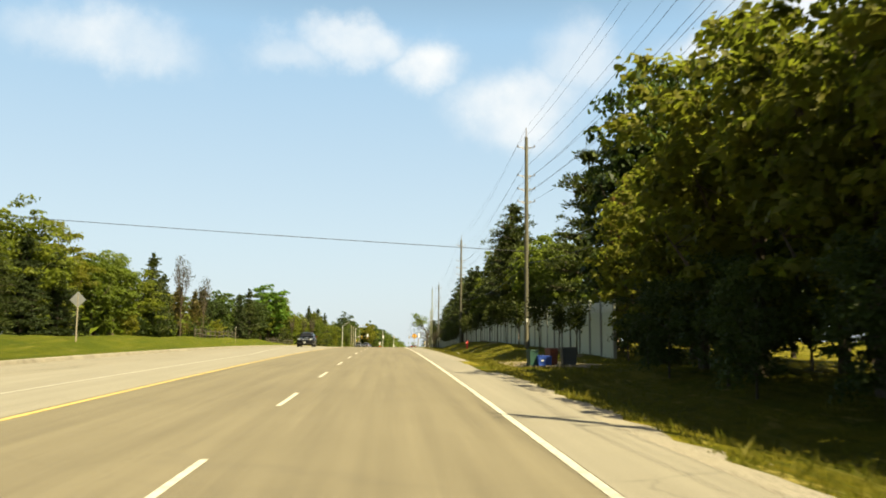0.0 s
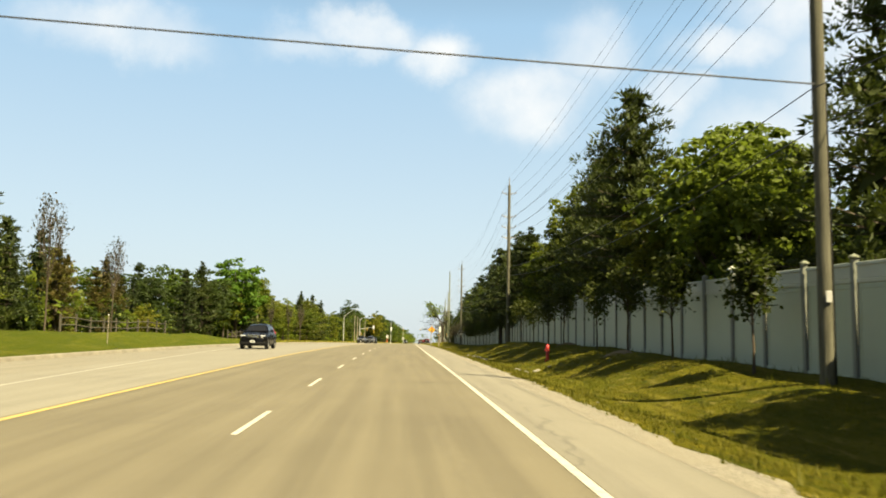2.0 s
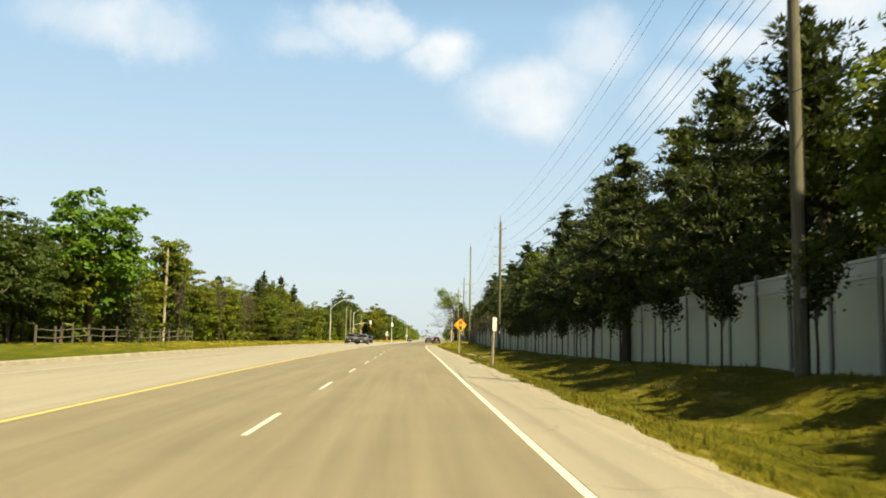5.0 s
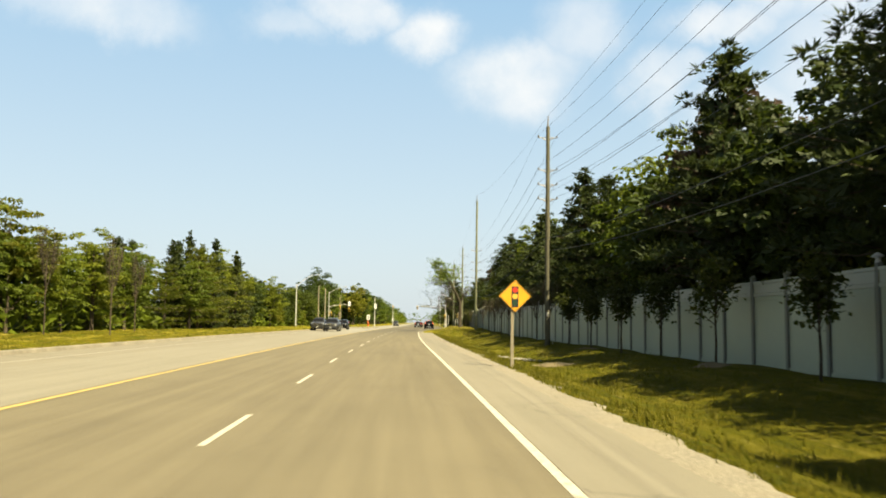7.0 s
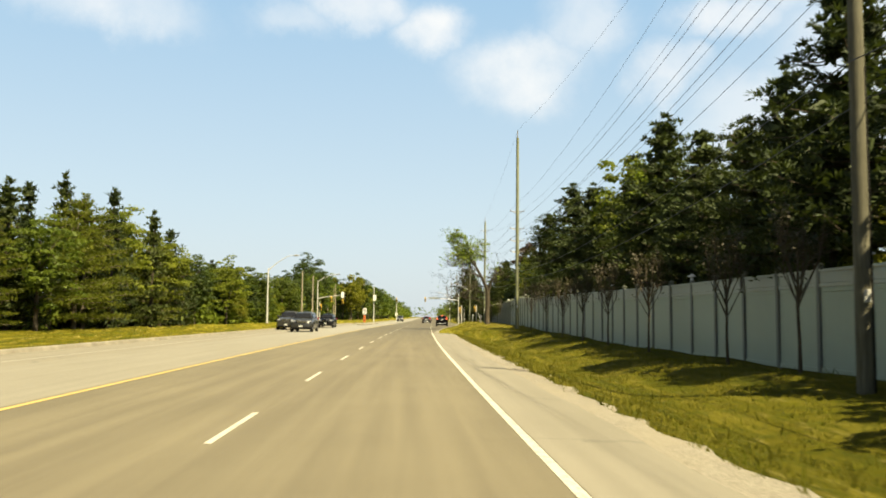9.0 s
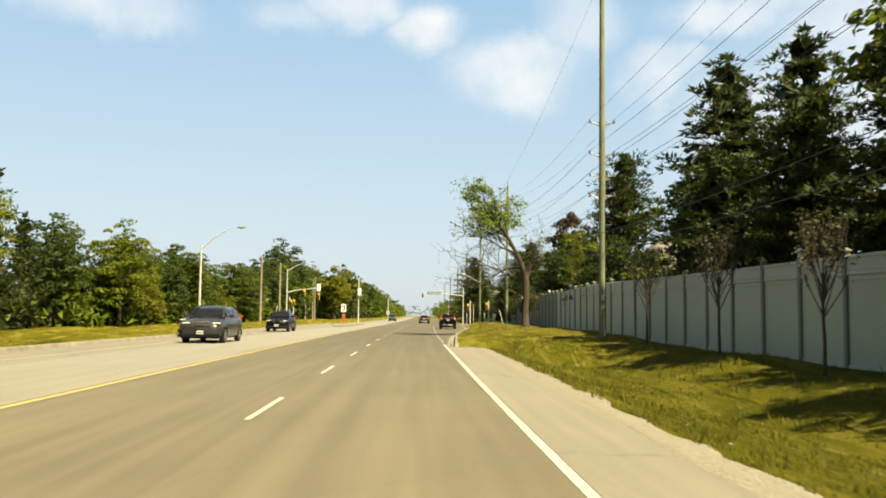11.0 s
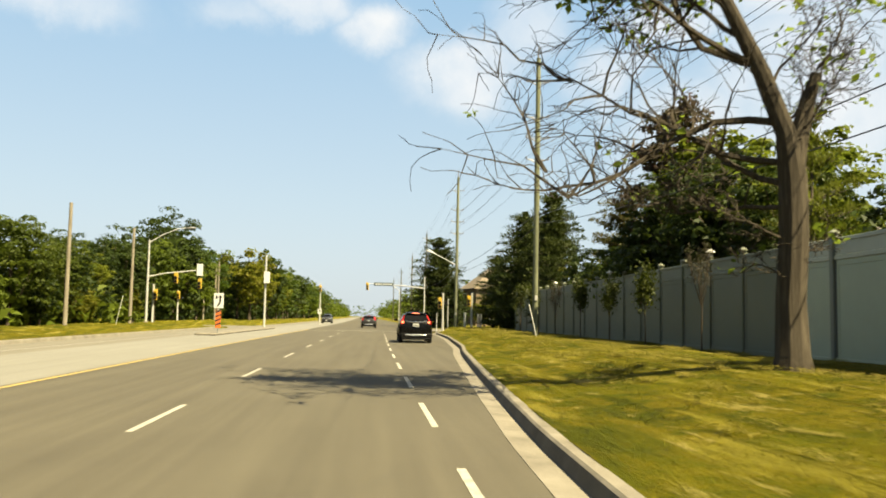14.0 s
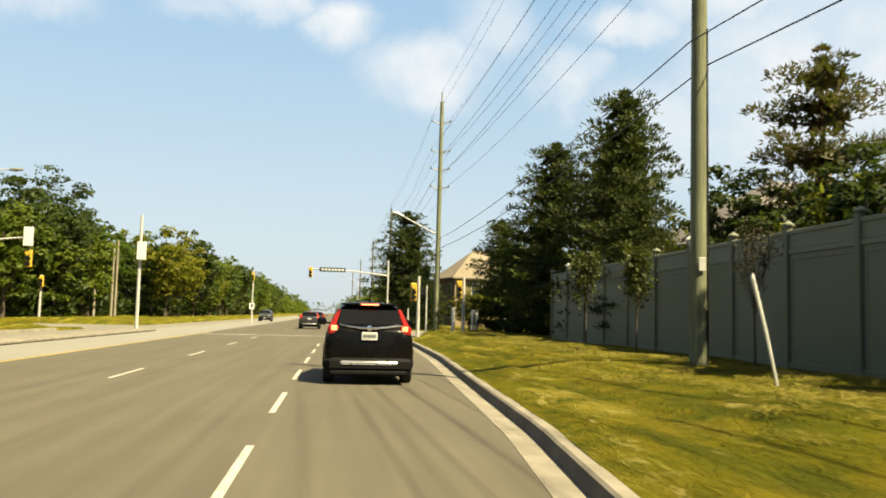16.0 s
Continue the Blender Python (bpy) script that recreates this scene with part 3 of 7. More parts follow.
# kerbs
def kerb_run(name, pts, sec, label, nose=None):
    """A kerb swept along plan points (u, y): sec gives (out, z) across it, out to the right of the run."""
    verts, faces, m = [], [], len(sec)
    for i, (u, y) in enumerate(pts):
        a, b = pts[max(0, i - 1)], pts[min(len(pts) - 1, i + 1)]
        d = (spot(*b) - spot(*a)).normalized()
        side = Vector((d.y, -d.x, 0))
        low = smooth(nose, nose + 3.5, y) if nose else 1.0
        for o, z in sec:
            verts.append(spot(u, y, z * low if z > 0.01 else z) + side * o)
    for i in range(len(pts) - 1):
        for j in range(m - 1):
            k = i * m + j
            faces.append((k, k + m, k + m + 1, k + 1))
    faces += [tuple(range(m)), tuple(range((len(pts) - 1) * m, len(pts) * m))[::-1]]
    ob = new(name, mesh_from(name, verts, faces))
    ob.data.materials.append(CONCRETE)
    ob.data.materials.append(CONCRETE_SHADED)
    # the upright road face gets the concrete darkened as shade
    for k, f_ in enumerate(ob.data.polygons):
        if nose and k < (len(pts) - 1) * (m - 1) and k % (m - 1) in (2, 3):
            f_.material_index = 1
    return tagged(ob, label, "kerb", kind="structure")


right_pts = [(lerp(KERB_U, y), y) for y in np.arange(236.5, 320, 1.0)] + [(lerp(KERB_U, y), y) for y in (320.5, 321.5, 322.5, 323.5, 324.5, 325.5, 326.5, 327.5, 328.2, 329, 329.5)]
kerb_run("kerb_right", right_pts, [(-0.36, -0.06), (-0.36, 0.006), (-0.05, -0.012), (-0.03, 0.04), (0.0, 0.125), (0.03, 0.15), (0.15, 0.155), (0.17, 0.13), (0.18, -0.1)], "pale stained concrete kerb and gutter with shade coloured into its road face", 236.0)
left_pts = [(LEFT_U, y) for y in np.arange(-80, 326, 3.0)]
kerb_run("kerb_left", [(u, y) for u, y in left_pts], [(0.42, -0.06), (0.42, 0.006), (0.05, -0.012), (0.0, 0.12), (-0.03, 0.15), (-0.15, 0.155), (-0.18, -0.1)][::-1], "pale concrete kerb beside the far grass")



def verge_edge():
    """The turf that runs up to the back of the kerb."""
    verts, faces = [], []
    ys = np.arange(237.3, 326, 0.9)
    cols = (0.14, 0.3, 0.6, 0.95, 1.35)
    for y in ys:
        uk = lerp(KERB_U, y)
        for o in cols:
            far = ground_z(uk + 1.5, y)
            z = 0.135 + (far - 0.135) * smooth(0.1, 1.5, o) + (0.02 if o < 1.2 else -0.06)
            k = smooth(237.2, 239.4, y)
            z = z * k - 0.004 * (1 - k)
            verts.append(spot(uk + o, y, z + 0.012 * math.sin(y * 5 + o * 9)))
    w = len(cols)
    for i in range(len(ys) - 1):
        for j in range(w - 1):
            k = i * w + j
            faces.append((k, k + 1, k + w + 1, k + w))
    ob = new("verge_edge", mesh_from("verge_edge", verts, faces))
    ob.data.materials.append(GRASS)
    for p in ob.data.polygons:
        p.use_smooth = True
    tagged(ob, "turf edge along the back of the kerb", "ground", kind="structure")


verge_edge()

# ---- builders ----
class Shape:
    """Collects primitives into one mesh."""

    def __init__(self):
        self.v, self.f = [], []

    def add(self, verts, faces):
        k = len(self.v)
        self.v += [tuple(v) for v in verts]
        self.f += [tuple(i + k for i in f) for f in faces]
        return self

    def box(self, cx, cy, cz, sx, sy, sz, m=None, taper=1.0):
        vs = []
        for z, t in ((-1, 1.0), (1, taper)):
            for x, y in ((-1, -1), (1, -1), (1, 1), (-1, 1)):
                vs.append(Vector((cx + x * sx / 2 * t, cy + y * sy / 2 * t, cz + z * sz / 2)))
        if m is not None:
            vs = [m @ v for v in vs]
        return self.add(vs, [(3, 2, 1, 0), (4, 5, 6, 7), (0, 1, 5, 4), (1, 2, 6, 5), (2, 3, 7, 6), (3, 0, 4, 7)])

    def chamfer_box(self, cx, cy, cz, sx, sy, sz, c=0.02):
        """A box with its edges cut back all round."""
        x, y, z = sx / 2, sy / 2, sz / 2
        ring = [(-x + c, -y), (x - c, -y), (x, -y + c), (x, y - c), (x - c, y), (-x + c, y), (-x, y - c), (-x, -y + c)]
        inner = [(px * (1 - c / x), py * (1 - c / y)) for px, py in ring]
        lv = [(inner, -z), (ring, -z + c), (ring, z - c), (inner, z)]
        vs = [(cx + px, cy + py, cz + pz) for r, pz in lv for px, py in r]
        fs = [tuple(range(8))[::-1], tuple(range(24, 32))]
        for k in range(3):
            for j in range(8):
                fs.append((k * 8 + j, k * 8 + (j + 1) % 8, k * 8 + 8 + (j + 1) % 8, k * 8 + 8 + j))
        return self.add(vs, fs)

    def tube(self, path, radii, sides=8, caps=True):
        pts = [Vector(p) for p in path]
        if not isinstance(radii, (list, tuple)):
            radii = [radii] * len(pts)
        vs, fs = [], []
        for i, p in enumerate(pts):
            d = (pts[min(i + 1, len(pts) - 1)] - pts[max(i - 1, 0)]).normalized()
            a = Vector((0, 0, 1)) if abs(d.z) < 0.9 else Vector((1, 0, 0))
            e1 = d.cross(a).normalized()
            e2 = d.cross(e1)
            for k in range(sides):
                t = 2 * math.pi * k / sides
                vs.append(p + (e1 * math.cos(t) + e2 * math.sin(t)) * radii[i])
        for i in range(len(pts) - 1):
            for k in range(sides):
                q = (k + 1) % sides
                fs.append((i * sides + k, i * sides + q, (i + 1) * sides + q, (i + 1) * sides + k))
        if caps:
            fs += [tuple(range(sides)), tuple(range((len(pts) - 1) * sides, len(pts) * sides))[::-1]]
        return self.add(vs, fs)

    def lathe(self, prof, cx=0, cy=0, cz=0, sides=16, m=None):
        """A turned shape about z from (radius, height) pairs."""
        vs, fs = [], []
        for r, z in prof:
            for k in range(sides):
                t = 2 * math.pi * k / sides
                v = Vector((cx + r * math.cos(t), cy + r * math.sin(t), cz + z))
                vs.append(m @ v if m is not None else v)
        for i in range(len(prof) - 1):
            for k in range(sides):
                q = (k + 1) % sides
                fs.append((i * sides + k, i * sides + q, (i + 1) * sides + q, (i + 1) * sides + k))
        fs += [tuple(range(sides))[::-1], tuple(range((len(prof) - 1) * sides, len(prof) * sides))]
        return self.add(vs, fs)

    def plate(self, pts, depth, m=None):
        """A flat outline in x and z with thickness along y."""
        n = len(pts)
        vs = [Vector((x, 0, z)) for x, z in pts] + [Vector((x, depth, z)) for x, z in pts]
        if m is not None:
            vs = [m @ v for v in vs]
        fs = [tuple(range(n)), tuple(range(n, 2 * n))[::-1]] + [(i, i + n, (i + 1) % n + n, (i + 1) % n) for i in range(n)]
        return self.add(vs, fs)

    def mesh(self, name, mat, smooth_angle=None):
        me = mesh_from(name, self.v, self.f)
        me.materials.append(mat)
        if smooth_angle is not None:
            for p in me.polygons:
                p.use_smooth = True
            me.set_sharp_from_angle(angle=radians(smooth_angle))
        return me


def thing(name, at, rz=0.0, label="", category="", group="", scale=None, kind=""):
    ob = new(name)
    ob.empty_display_size = 0.2
    ob.matrix_basis = Matrix.Translation(at) @ Matrix.Rotation(radians(rz), 4, "Z") @ (Matrix.Diagonal((*scale, 1)) if scale else Matrix.Identity(4))
    return tagged(ob, label, category, group, kind)


def part(name, shape, mat, parent, label="", smooth_angle=35):
    me = shape if isinstance(shape, bpy.types.Mesh) else shape.mesh(name, mat, smooth_angle)
    ob = new(name, me)
    ob.parent = parent
    if label:
        ob["label"] = label
    return ob


def on_ground(u, y, sink=0.0):
    return spot(u, y, ground_z(u, y) - sink)


# ---- trees ----
def leaf_cards(centres, size, rng, up=0.5, long=1.5, simple=False, out=None):
    """Small leaves, each a bent pair of triangles (or one triangle), at the given centres, facing along out where it is given."""
    n = len(centres)
    nrm = rng.normal(size=(n, 3))
    if out is None:
        nrm[:, 2] = np.abs(nrm[:, 2]) + up
    else:
        nrm = nrm * 0.42 + out
        nrm[:, 2] += 0.25
    nrm /= np.linalg.norm(nrm, axis=1)[:, None]
    a = np.cross(nrm, rng.normal(size=(n, 3)))
    a /= np.linalg.norm(a, axis=1)[:, None] + 1e-9
    b = np.cross(nrm, a)
    s = size * rng.uniform(0.6, 1.35, n)[:, None]
    p0, p2 = centres - a * s * long / 2, centres + a * s * long / 2
    mid = centres + nrm * s * 0.18
    p1, p3 = mid + b * s * 0.5, mid - b * s * 0.5
    v = np.stack([p0, p1, p2, p3], 1).reshape(-1, 3)
    if simple:
        v = np.stack([p0, p1, p2 - b * s * 0.3], 1).reshape(-1, 3)
        return v, np.arange(n * 3).reshape(-1, 3)
    k = np.arange(n)[:, None] * 4
    f = np.concatenate([k + [0, 1, 2], k + [0, 2, 3]], 0)
    return v, f


def card_mesh(name, v, f, mat):
    me = bpy.data.meshes.new(name)
    me.vertices.add(len(v))
    me.vertices.foreach_set("co", v.astype(np.float32).ravel())
    me.loops.add(len(f) * 3)
    me.loops.foreach_set("vertex_index", f.astype(np.int32).ravel())
    me.polygons.add(len(f))
    me.polygons.foreach_set("loop_start", np.arange(0, len(f) * 3, 3, dtype=np.int32))
    me.update(calc_edges=True)
    me.materials.append(mat)
    return me


def leafy_tree(name, seed, h, r, base, clumps, per, size, mat, bark=None, trunk=0.16, limbs=9, gap=0.45, squash=1.0, sigma=0.36, simple=False, core=190, flat=0.75):
    """A broad-leaved tree: trunk with limbs, and a crown of leaf clumps with hollows and an uneven outline."""
    rng = np.random.default_rng(seed)
    wood = Shape()
    lean = rng.normal(size=2) * 0.03 * h
    top = h * 0.82
    spine = [(lean[0] * t * t, lean[1] * t * t, top * t) for t in np.linspace(0, 1, 6)]
    wood.tube([(0, 0, -0.3)] + spine, [trunk * 1.5] + [trunk * (1.15 - 1.0 * t) for t in np.linspace(0, 1, 6)], 8)
    hc, rz = (h + base) / 2, (h - base) / 2 * squash
    lobes = rng.normal(size=(7, 3))
    lobes /= np.linalg.norm(lobes, axis=1)[:, None]
    ends = []
    for k in range(limbs):
        t = rng.uniform(0.25, 0.85)
        a = 2 * math.pi * (k / limbs + rng.uniform(-0.08, 0.08))
        z0 = max(base * 0.6, top * t * 0.75)
        end = np.array([math.cos(a) * r * rng.uniform(0.55, 0.85), math.sin(a) * r * rng.uniform(0.55, 0.85), min(h * 0.95, z0 + rng.uniform(0.1, 0.4) * h)])
        start = np.array([lean[0] * t * t, lean[1] * t * t, z0])
        mid = (start + end) / 2 + np.array([0, 0, -0.05 * h]) + rng.normal(size=3) * 0.1 * r
        wood.tube([start, mid, end], [trunk * 0.42, trunk * 0.28, trunk * 0.06], 5, False)
        ends.append((mid, end))
    cs = []
    while len(cs) < clumps:
        d = rng.normal(size=3)
        d /= np.linalg.norm(d)
        bulge = 0.78 + 0.34 * max(0, (lobes @ d).max() - 0.45) / 0.55 + rng.uniform(-0.08, 0.08)
        q = rng.uniform(gap, 1.0) * bulge
        c = np.array([d[0] * r * q, d[1] * r * q, hc + d[2] * rz * q])
        if c[2] < base * 0.9 or (d[2] < -0.5 and rng.random() < 0.5):
            continue
        cs.append(c)
    cs = np.array(cs)
    for c in cs[rng.random(len(cs)) < 0.12]:
        mid, end = ends[int(np.argmin([np.linalg.norm(c - e) for _, e in ends]))]
        wood.tube([end * 0.6 + mid * 0.4, c], [trunk * 0.12, trunk * 0.03], 3, False)
    # leaves lie in shells round each clump, thinner below, and a few stray between
    n = len(cs) * per
    out = rng.normal(size=(n, 3))
    out[:, 2] = np.where(out[:, 2] < -0.35, -out[:, 2], out[:, 2])
    out /= np.linalg.norm(out, axis=1)[:, None]
    shell = np.where(rng.random(n) < 0.15, rng.uniform(0.9, 1.45, n), rng.uniform(0.7, 1.02, n))[:, None]
    pts = np.repeat(cs, per, 0) + out * shell * np.array([sigma, sigma, sigma * flat]) * 1.45 * np.repeat(rng.uniform(0.6, 1.35, (len(cs), 1)), per, 0)
    pts[:, 2] = np.maximum(pts[:, 2], 0.15)
    v, f = leaf_cards(pts, size * 1.15, rng, simple=simple, out=out)
    # large inner leaves close the middle of the crown
    d = rng.normal(size=(core, 3))
    d /= np.linalg.norm(d, axis=1)[:, None]
    d *= rng.uniform(0.1, 0.5, (core, 1)) ** 0.75 * (r, r, rz)
    d[:, 2] = np.maximum(d[:, 2] + hc, base + 0.3)
    v2, f2 = leaf_cards(d, 0.6, rng, up=0.0, simple=True)
    v, f = np.concatenate([v, v2]), np.concatenate([f, f2 + len(v)])
    return wood.mesh(name + "_trunk", bark or BARK, 60), card_mesh(name + "_crown", v, f, mat)


def pine_tree(name, seed, h, r, base, whorls, mat, droop=0.12, tufts=6, blades=34, blade=0.2, trunk=0.17, ragged=0.35, bough=5, thick=0.22, pad=0.42, taper=0.75, flat=0.62, bark=None):
    """A conifer: whorls of boughs that carry flattened pads of needle sprays, with gaps between the layers."""
    rng = np.random.default_rng(seed)
    wood = Shape()
    sway = rng.normal(size=2) * 0.14
    wood.tube([(0, 0, -0.3), (0, 0, h * 0.3), (sway[0], sway[1], h * 0.7), (sway[0], sway[1], h * 0.98)], [trunk * 1.35, trunk, trunk * 0.55, 0.02], 7)
    cen, axis, rad, inner = [], [], [], []
    for i in range(whorls):
        t = (i + rng.uniform(-0.4, 0.4)) / whorls
        t = min(max(t, 0.0), 0.99)
        z0 = base + (h - base) * t
        lean = np.array([sway[0], sway[1], 0]) * min(1.0, z0 / h / 0.7)
        reach = r * (1 - t) ** taper * (0.5 + 0.5 * min(1, t * 4 + 0.4)) + 0.15
        n_b = bough if t < 0.8 else max(3, bough - 2)
        for k in range(n_b):
            a = 2 * math.pi * (k + rng.uniform(-0.45, 0.45)) / n_b + i * 0.9
            ln = reach * rng.uniform(1 - ragged, 1 + ragged * 0.45)
            d = np.array([math.cos(a), math.sin(a), 0])
            lift = rng.uniform(-droop, droop * 0.3) * ln + 0.25 * ln * t
            end = lean + np.array([0, 0, z0 + lift]) + d * ln
            st = lean + np.array([0, 0, z0 - 0.05 * ln])
            mid = (st + end) / 2 + np.array([0, 0, -droop * 0.35 * ln])
            wood.tube([st, mid, end], [0.03 + 0.012 * ln, 0.022, 0.008], 3, False)
            m = max(2, int(round(tufts * (ln / r) ** 0.8)))
            for q in np.linspace(0.36, 1.0, m):
                p = (1 - q) ** 2 * st + 2 * q * (1 - q) * mid + q * q * end
                side = np.array([-d[1], d[0], 0]) * rng.uniform(-0.36, 0.36) * ln * q
                cen.append(p + side + rng.normal(size=3) * 0.06 + np.array([0, 0, 0.06]))
                axis.append(d * 0.5 + np.array([0, 0, 0.35]) + side * 0.4)
                rad.append(pad * rng.uniform(0.6, 1.2) * min(1.0, 0.45 + 0.5 * ln))
            for q in (0.15, 0.32, 0.5):
                inner.append((1 - q) ** 2 * st + 2 * q * (1 - q) * mid + q * q * end)
    for _ in range(5):
        cen.append(np.array([sway[0], sway[1], h - rng.uniform(0, 0.6)]))
        axis.append(np.array([0, 0, 1.0]))
        rad.append(pad * 0.45)
    cen, axis, rad = (np.repeat(np.array(q), blades, 0) for q in (cen, axis, rad))
    n = len(cen)
    puff = rng.normal(size=(n, 3))
    puff[:, 2] = np.where(puff[:, 2] < -0.4, -puff[:, 2], puff[:, 2])
    puff /= np.linalg.norm(puff, axis=1)[:, None]
    d = axis * 0.5 + puff * 1.2 + rng.normal(size=(n, 3)) * 0.3
    d /= np.linalg.norm(d, axis=1)[:, None]
    side = np.cross(d, rng.normal(size=(n, 3)) * 0.6 + puff[:, [1, 2, 0]])
    side /= np.linalg.norm(side, axis=1)[:, None] + 1e-9
    ln = blade * rng.uniform(0.6, 1.3, n)[:, None]
    st = cen + puff * (rad * rng.uniform(0.35, 0.95, n))[:, None] * (1.0, 1.0, flat)
    w = thick * ln
    v = np.stack([st - side * w, st + side * w, st + d * ln], 1).reshape(-1, 3)
    v2, _ = leaf_cards(np.repeat(np.array(inner), 2, 0) + rng.normal(size=(len(inner) * 2, 3)) * 0.12, 0.45, rng, up=0.0, simple=True)
    v = np.concatenate([v, v2])
    f = np.arange(len(v)).reshape(-1, 3)
    return wood.mesh(name + "_trunk", bark or BARK, 60), card_mesh(name + "_crown", v, f, mat)


KINDS = {
    "pine": [pine_tree("pine", s, 10, 2.7, 1.0, 14, NEEDLE, 0.03, 6, 42, 0.18, ragged=0.36, bough=6, pad=0.54, taper=0.68) for s in (1, 2, 3)],
    "puffy_pine": [pine_tree("puffy_pine", s, 10, 3.0, 0.3, 18, NEEDLE, 0.04, 6, 46, 0.18, ragged=0.28, bough=7, pad=0.58, taper=0.55) for s in (26, 27)],
    "rusty_pine": [pine_tree("rusty_pine", 28, 10, 3.0, 1.2, 13, LEAF_RUST, 0.04, 6, 46, 0.17, ragged=0.32, bough=6, pad=0.56, taper=0.5)],
    "high_pine": [pine_tree("high_pine", s, 10, 2.7, 3.1, 11, NEEDLE, 0.03, 6, 36, 0.2, ragged=0.4, bough=6, pad=0.5, taper=0.68) for s in (1, 2, 3)],
    "high_spruce": [pine_tree("high_spruce", s, 10, 2.6, 2.8, 14, NEEDLE_BLUE, 0.26, 6, 34, 0.19, ragged=0.3, bough=6, pad=0.38, taper=0.8, flat=0.5) for s in (4, 5)],
    "spruce": [pine_tree("spruce", s, 10, 2.4, 0.4, 18, NEEDLE_BLUE, 0.26, 6, 32, 0.19, ragged=0.28, bough=6, pad=0.36, taper=0.8, flat=0.5) for s in (4, 5)],
    "maple": [leafy_tree("maple", s, 10, 3.1, 1.6, 190, 44, 0.165, LEAF_GREEN, trunk=0.2) for s in (6, 7)],
    "deep_maple": [leafy_tree("deep_maple", 7, 10, 3.1, 1.6, 190, 46, 0.165, LEAF_DEEP, trunk=0.2)],
    "vivid": [leafy_tree("vivid", 6, 10, 3.2, 1.0, 190, 44, 0.18, LEAF_VIVID, trunk=0.2)],
    "birch": [leafy_tree("birch", s, 10, 2.5, 1.2, 150, 50, 0.155, LEAF_BRIGHT, BARK_PALE, 0.13, sigma=0.33) for s in (8, 9)],
    "olive": [leafy_tree("olive", s, 10, 3.3, 0.5, 230, 52, 0.15, LEAF_OLIVE, trunk=0.2) for s in (10, 11)],
    "bronze": [leafy_tree("bronze", 12, 10, 2.8, 1.0, 160, 46, 0.16, LEAF_BROWN)],
    "maroon": [leafy_tree("maroon", 13, 10, 3.0, 1.0, 200, 54, 0.17, LEAF_MAROON, core=320)],
    "dark": [leafy_tree("dark", s, 10, 3.1, 0.6, 190, 36, 0.22, LEAF_DARK, trunk=0.2, core=240, simple=True) for s in (14, 15)],
    "scrub": [leafy_tree("scrub", s, 10, 4.2, 0.2, 75, 20, 0.46, m, trunk=0.12, sigma=0.65, simple=True, limbs=5, core=60) for s, m in ((16, LEAF_GREEN), (17, LEAF_OLIVE), (18, LEAF_DARK))],
    "shade_scrub": [leafy_tree("shade_scrub", 18, 10, 4.2, 0.2, 130, 66, 0.19, LEAF_DARK, trunk=0.12, sigma=0.6, simple=True, limbs=5, core=60)],
    "wood": [leafy_tree("wood", s, 10, 3.0, 0.7, 105, 58, 0.185, m, sigma=0.46, limbs=6, simple=True, core=110, flat=0.5) for s, m in ((19, LEAF_GREEN), (20, LEAF_BRIGHT), (22, LEAF_GREEN), (30, LEAF_OLIVE))],
    "wood_deep": [leafy_tree("wood_deep", s, 10, 3.0, 0.5, 110, 56, 0.185, LEAF_SHADY, sigma=0.46, limbs=6, simple=True, core=120, flat=0.6) for s in (37, 38, 39)],
    "wood_dark": [leafy_tree("wood_dark", s, 10, 3.0, 0.7, 100, 52, 0.19, LEAF_DARK, sigma=0.46, limbs=5, simple=True, core=140, flat=0.6) for s in (33, 34)],
    "wood_bright": [leafy_tree("wood_bright", s, 10, 3.0, 0.7, 105, 58, 0.185, LEAF_BRIGHT, sigma=0.44, limbs=6, simple=True, core=110, flat=0.5) for s in (35, 36)],
    "back_wood": [leafy_tree("back_wood", s, 10, 3.0, 0.7, 75, 22, 0.32, m, sigma=0.48, limbs=4, simple=True, core=110) for s, m in ((19, LEAF_GREEN), (20, LEAF_DEEP), (21, LEAF_DARK), (30, LEAF_OLIVE))],
    "young_spruce": [pine_tree("young_spruce", s, 10, 2.3, 0.4, 17, m, 0.26, 4, 12, 0.31, ragged=0.3, bough=5, pad=0.4, flat=0.5) for s, m in ((23, NEEDLE_BLUE), (24, NEEDLE))],
    "brown_spruce": [pine_tree("brown_spruce", s, 10, 2.1, 0.5, 16, LEAF_RUST, 0.26, 4, 14, 0.26, ragged=0.4, bough=5, pad=0.38, flat=0.5) for s in (25, 45)],
    "larch": [pine_tree("larch", s, 10, 4.2, 0.9, 10, LEAF_LARCH, 0.02, 8, 22, 0.24, trunk=0.15, ragged=0.4, bough=6, pad=0.62, taper=0.45, flat=0.4, bark=BARK_PALE) for s in (51, 52)],
}
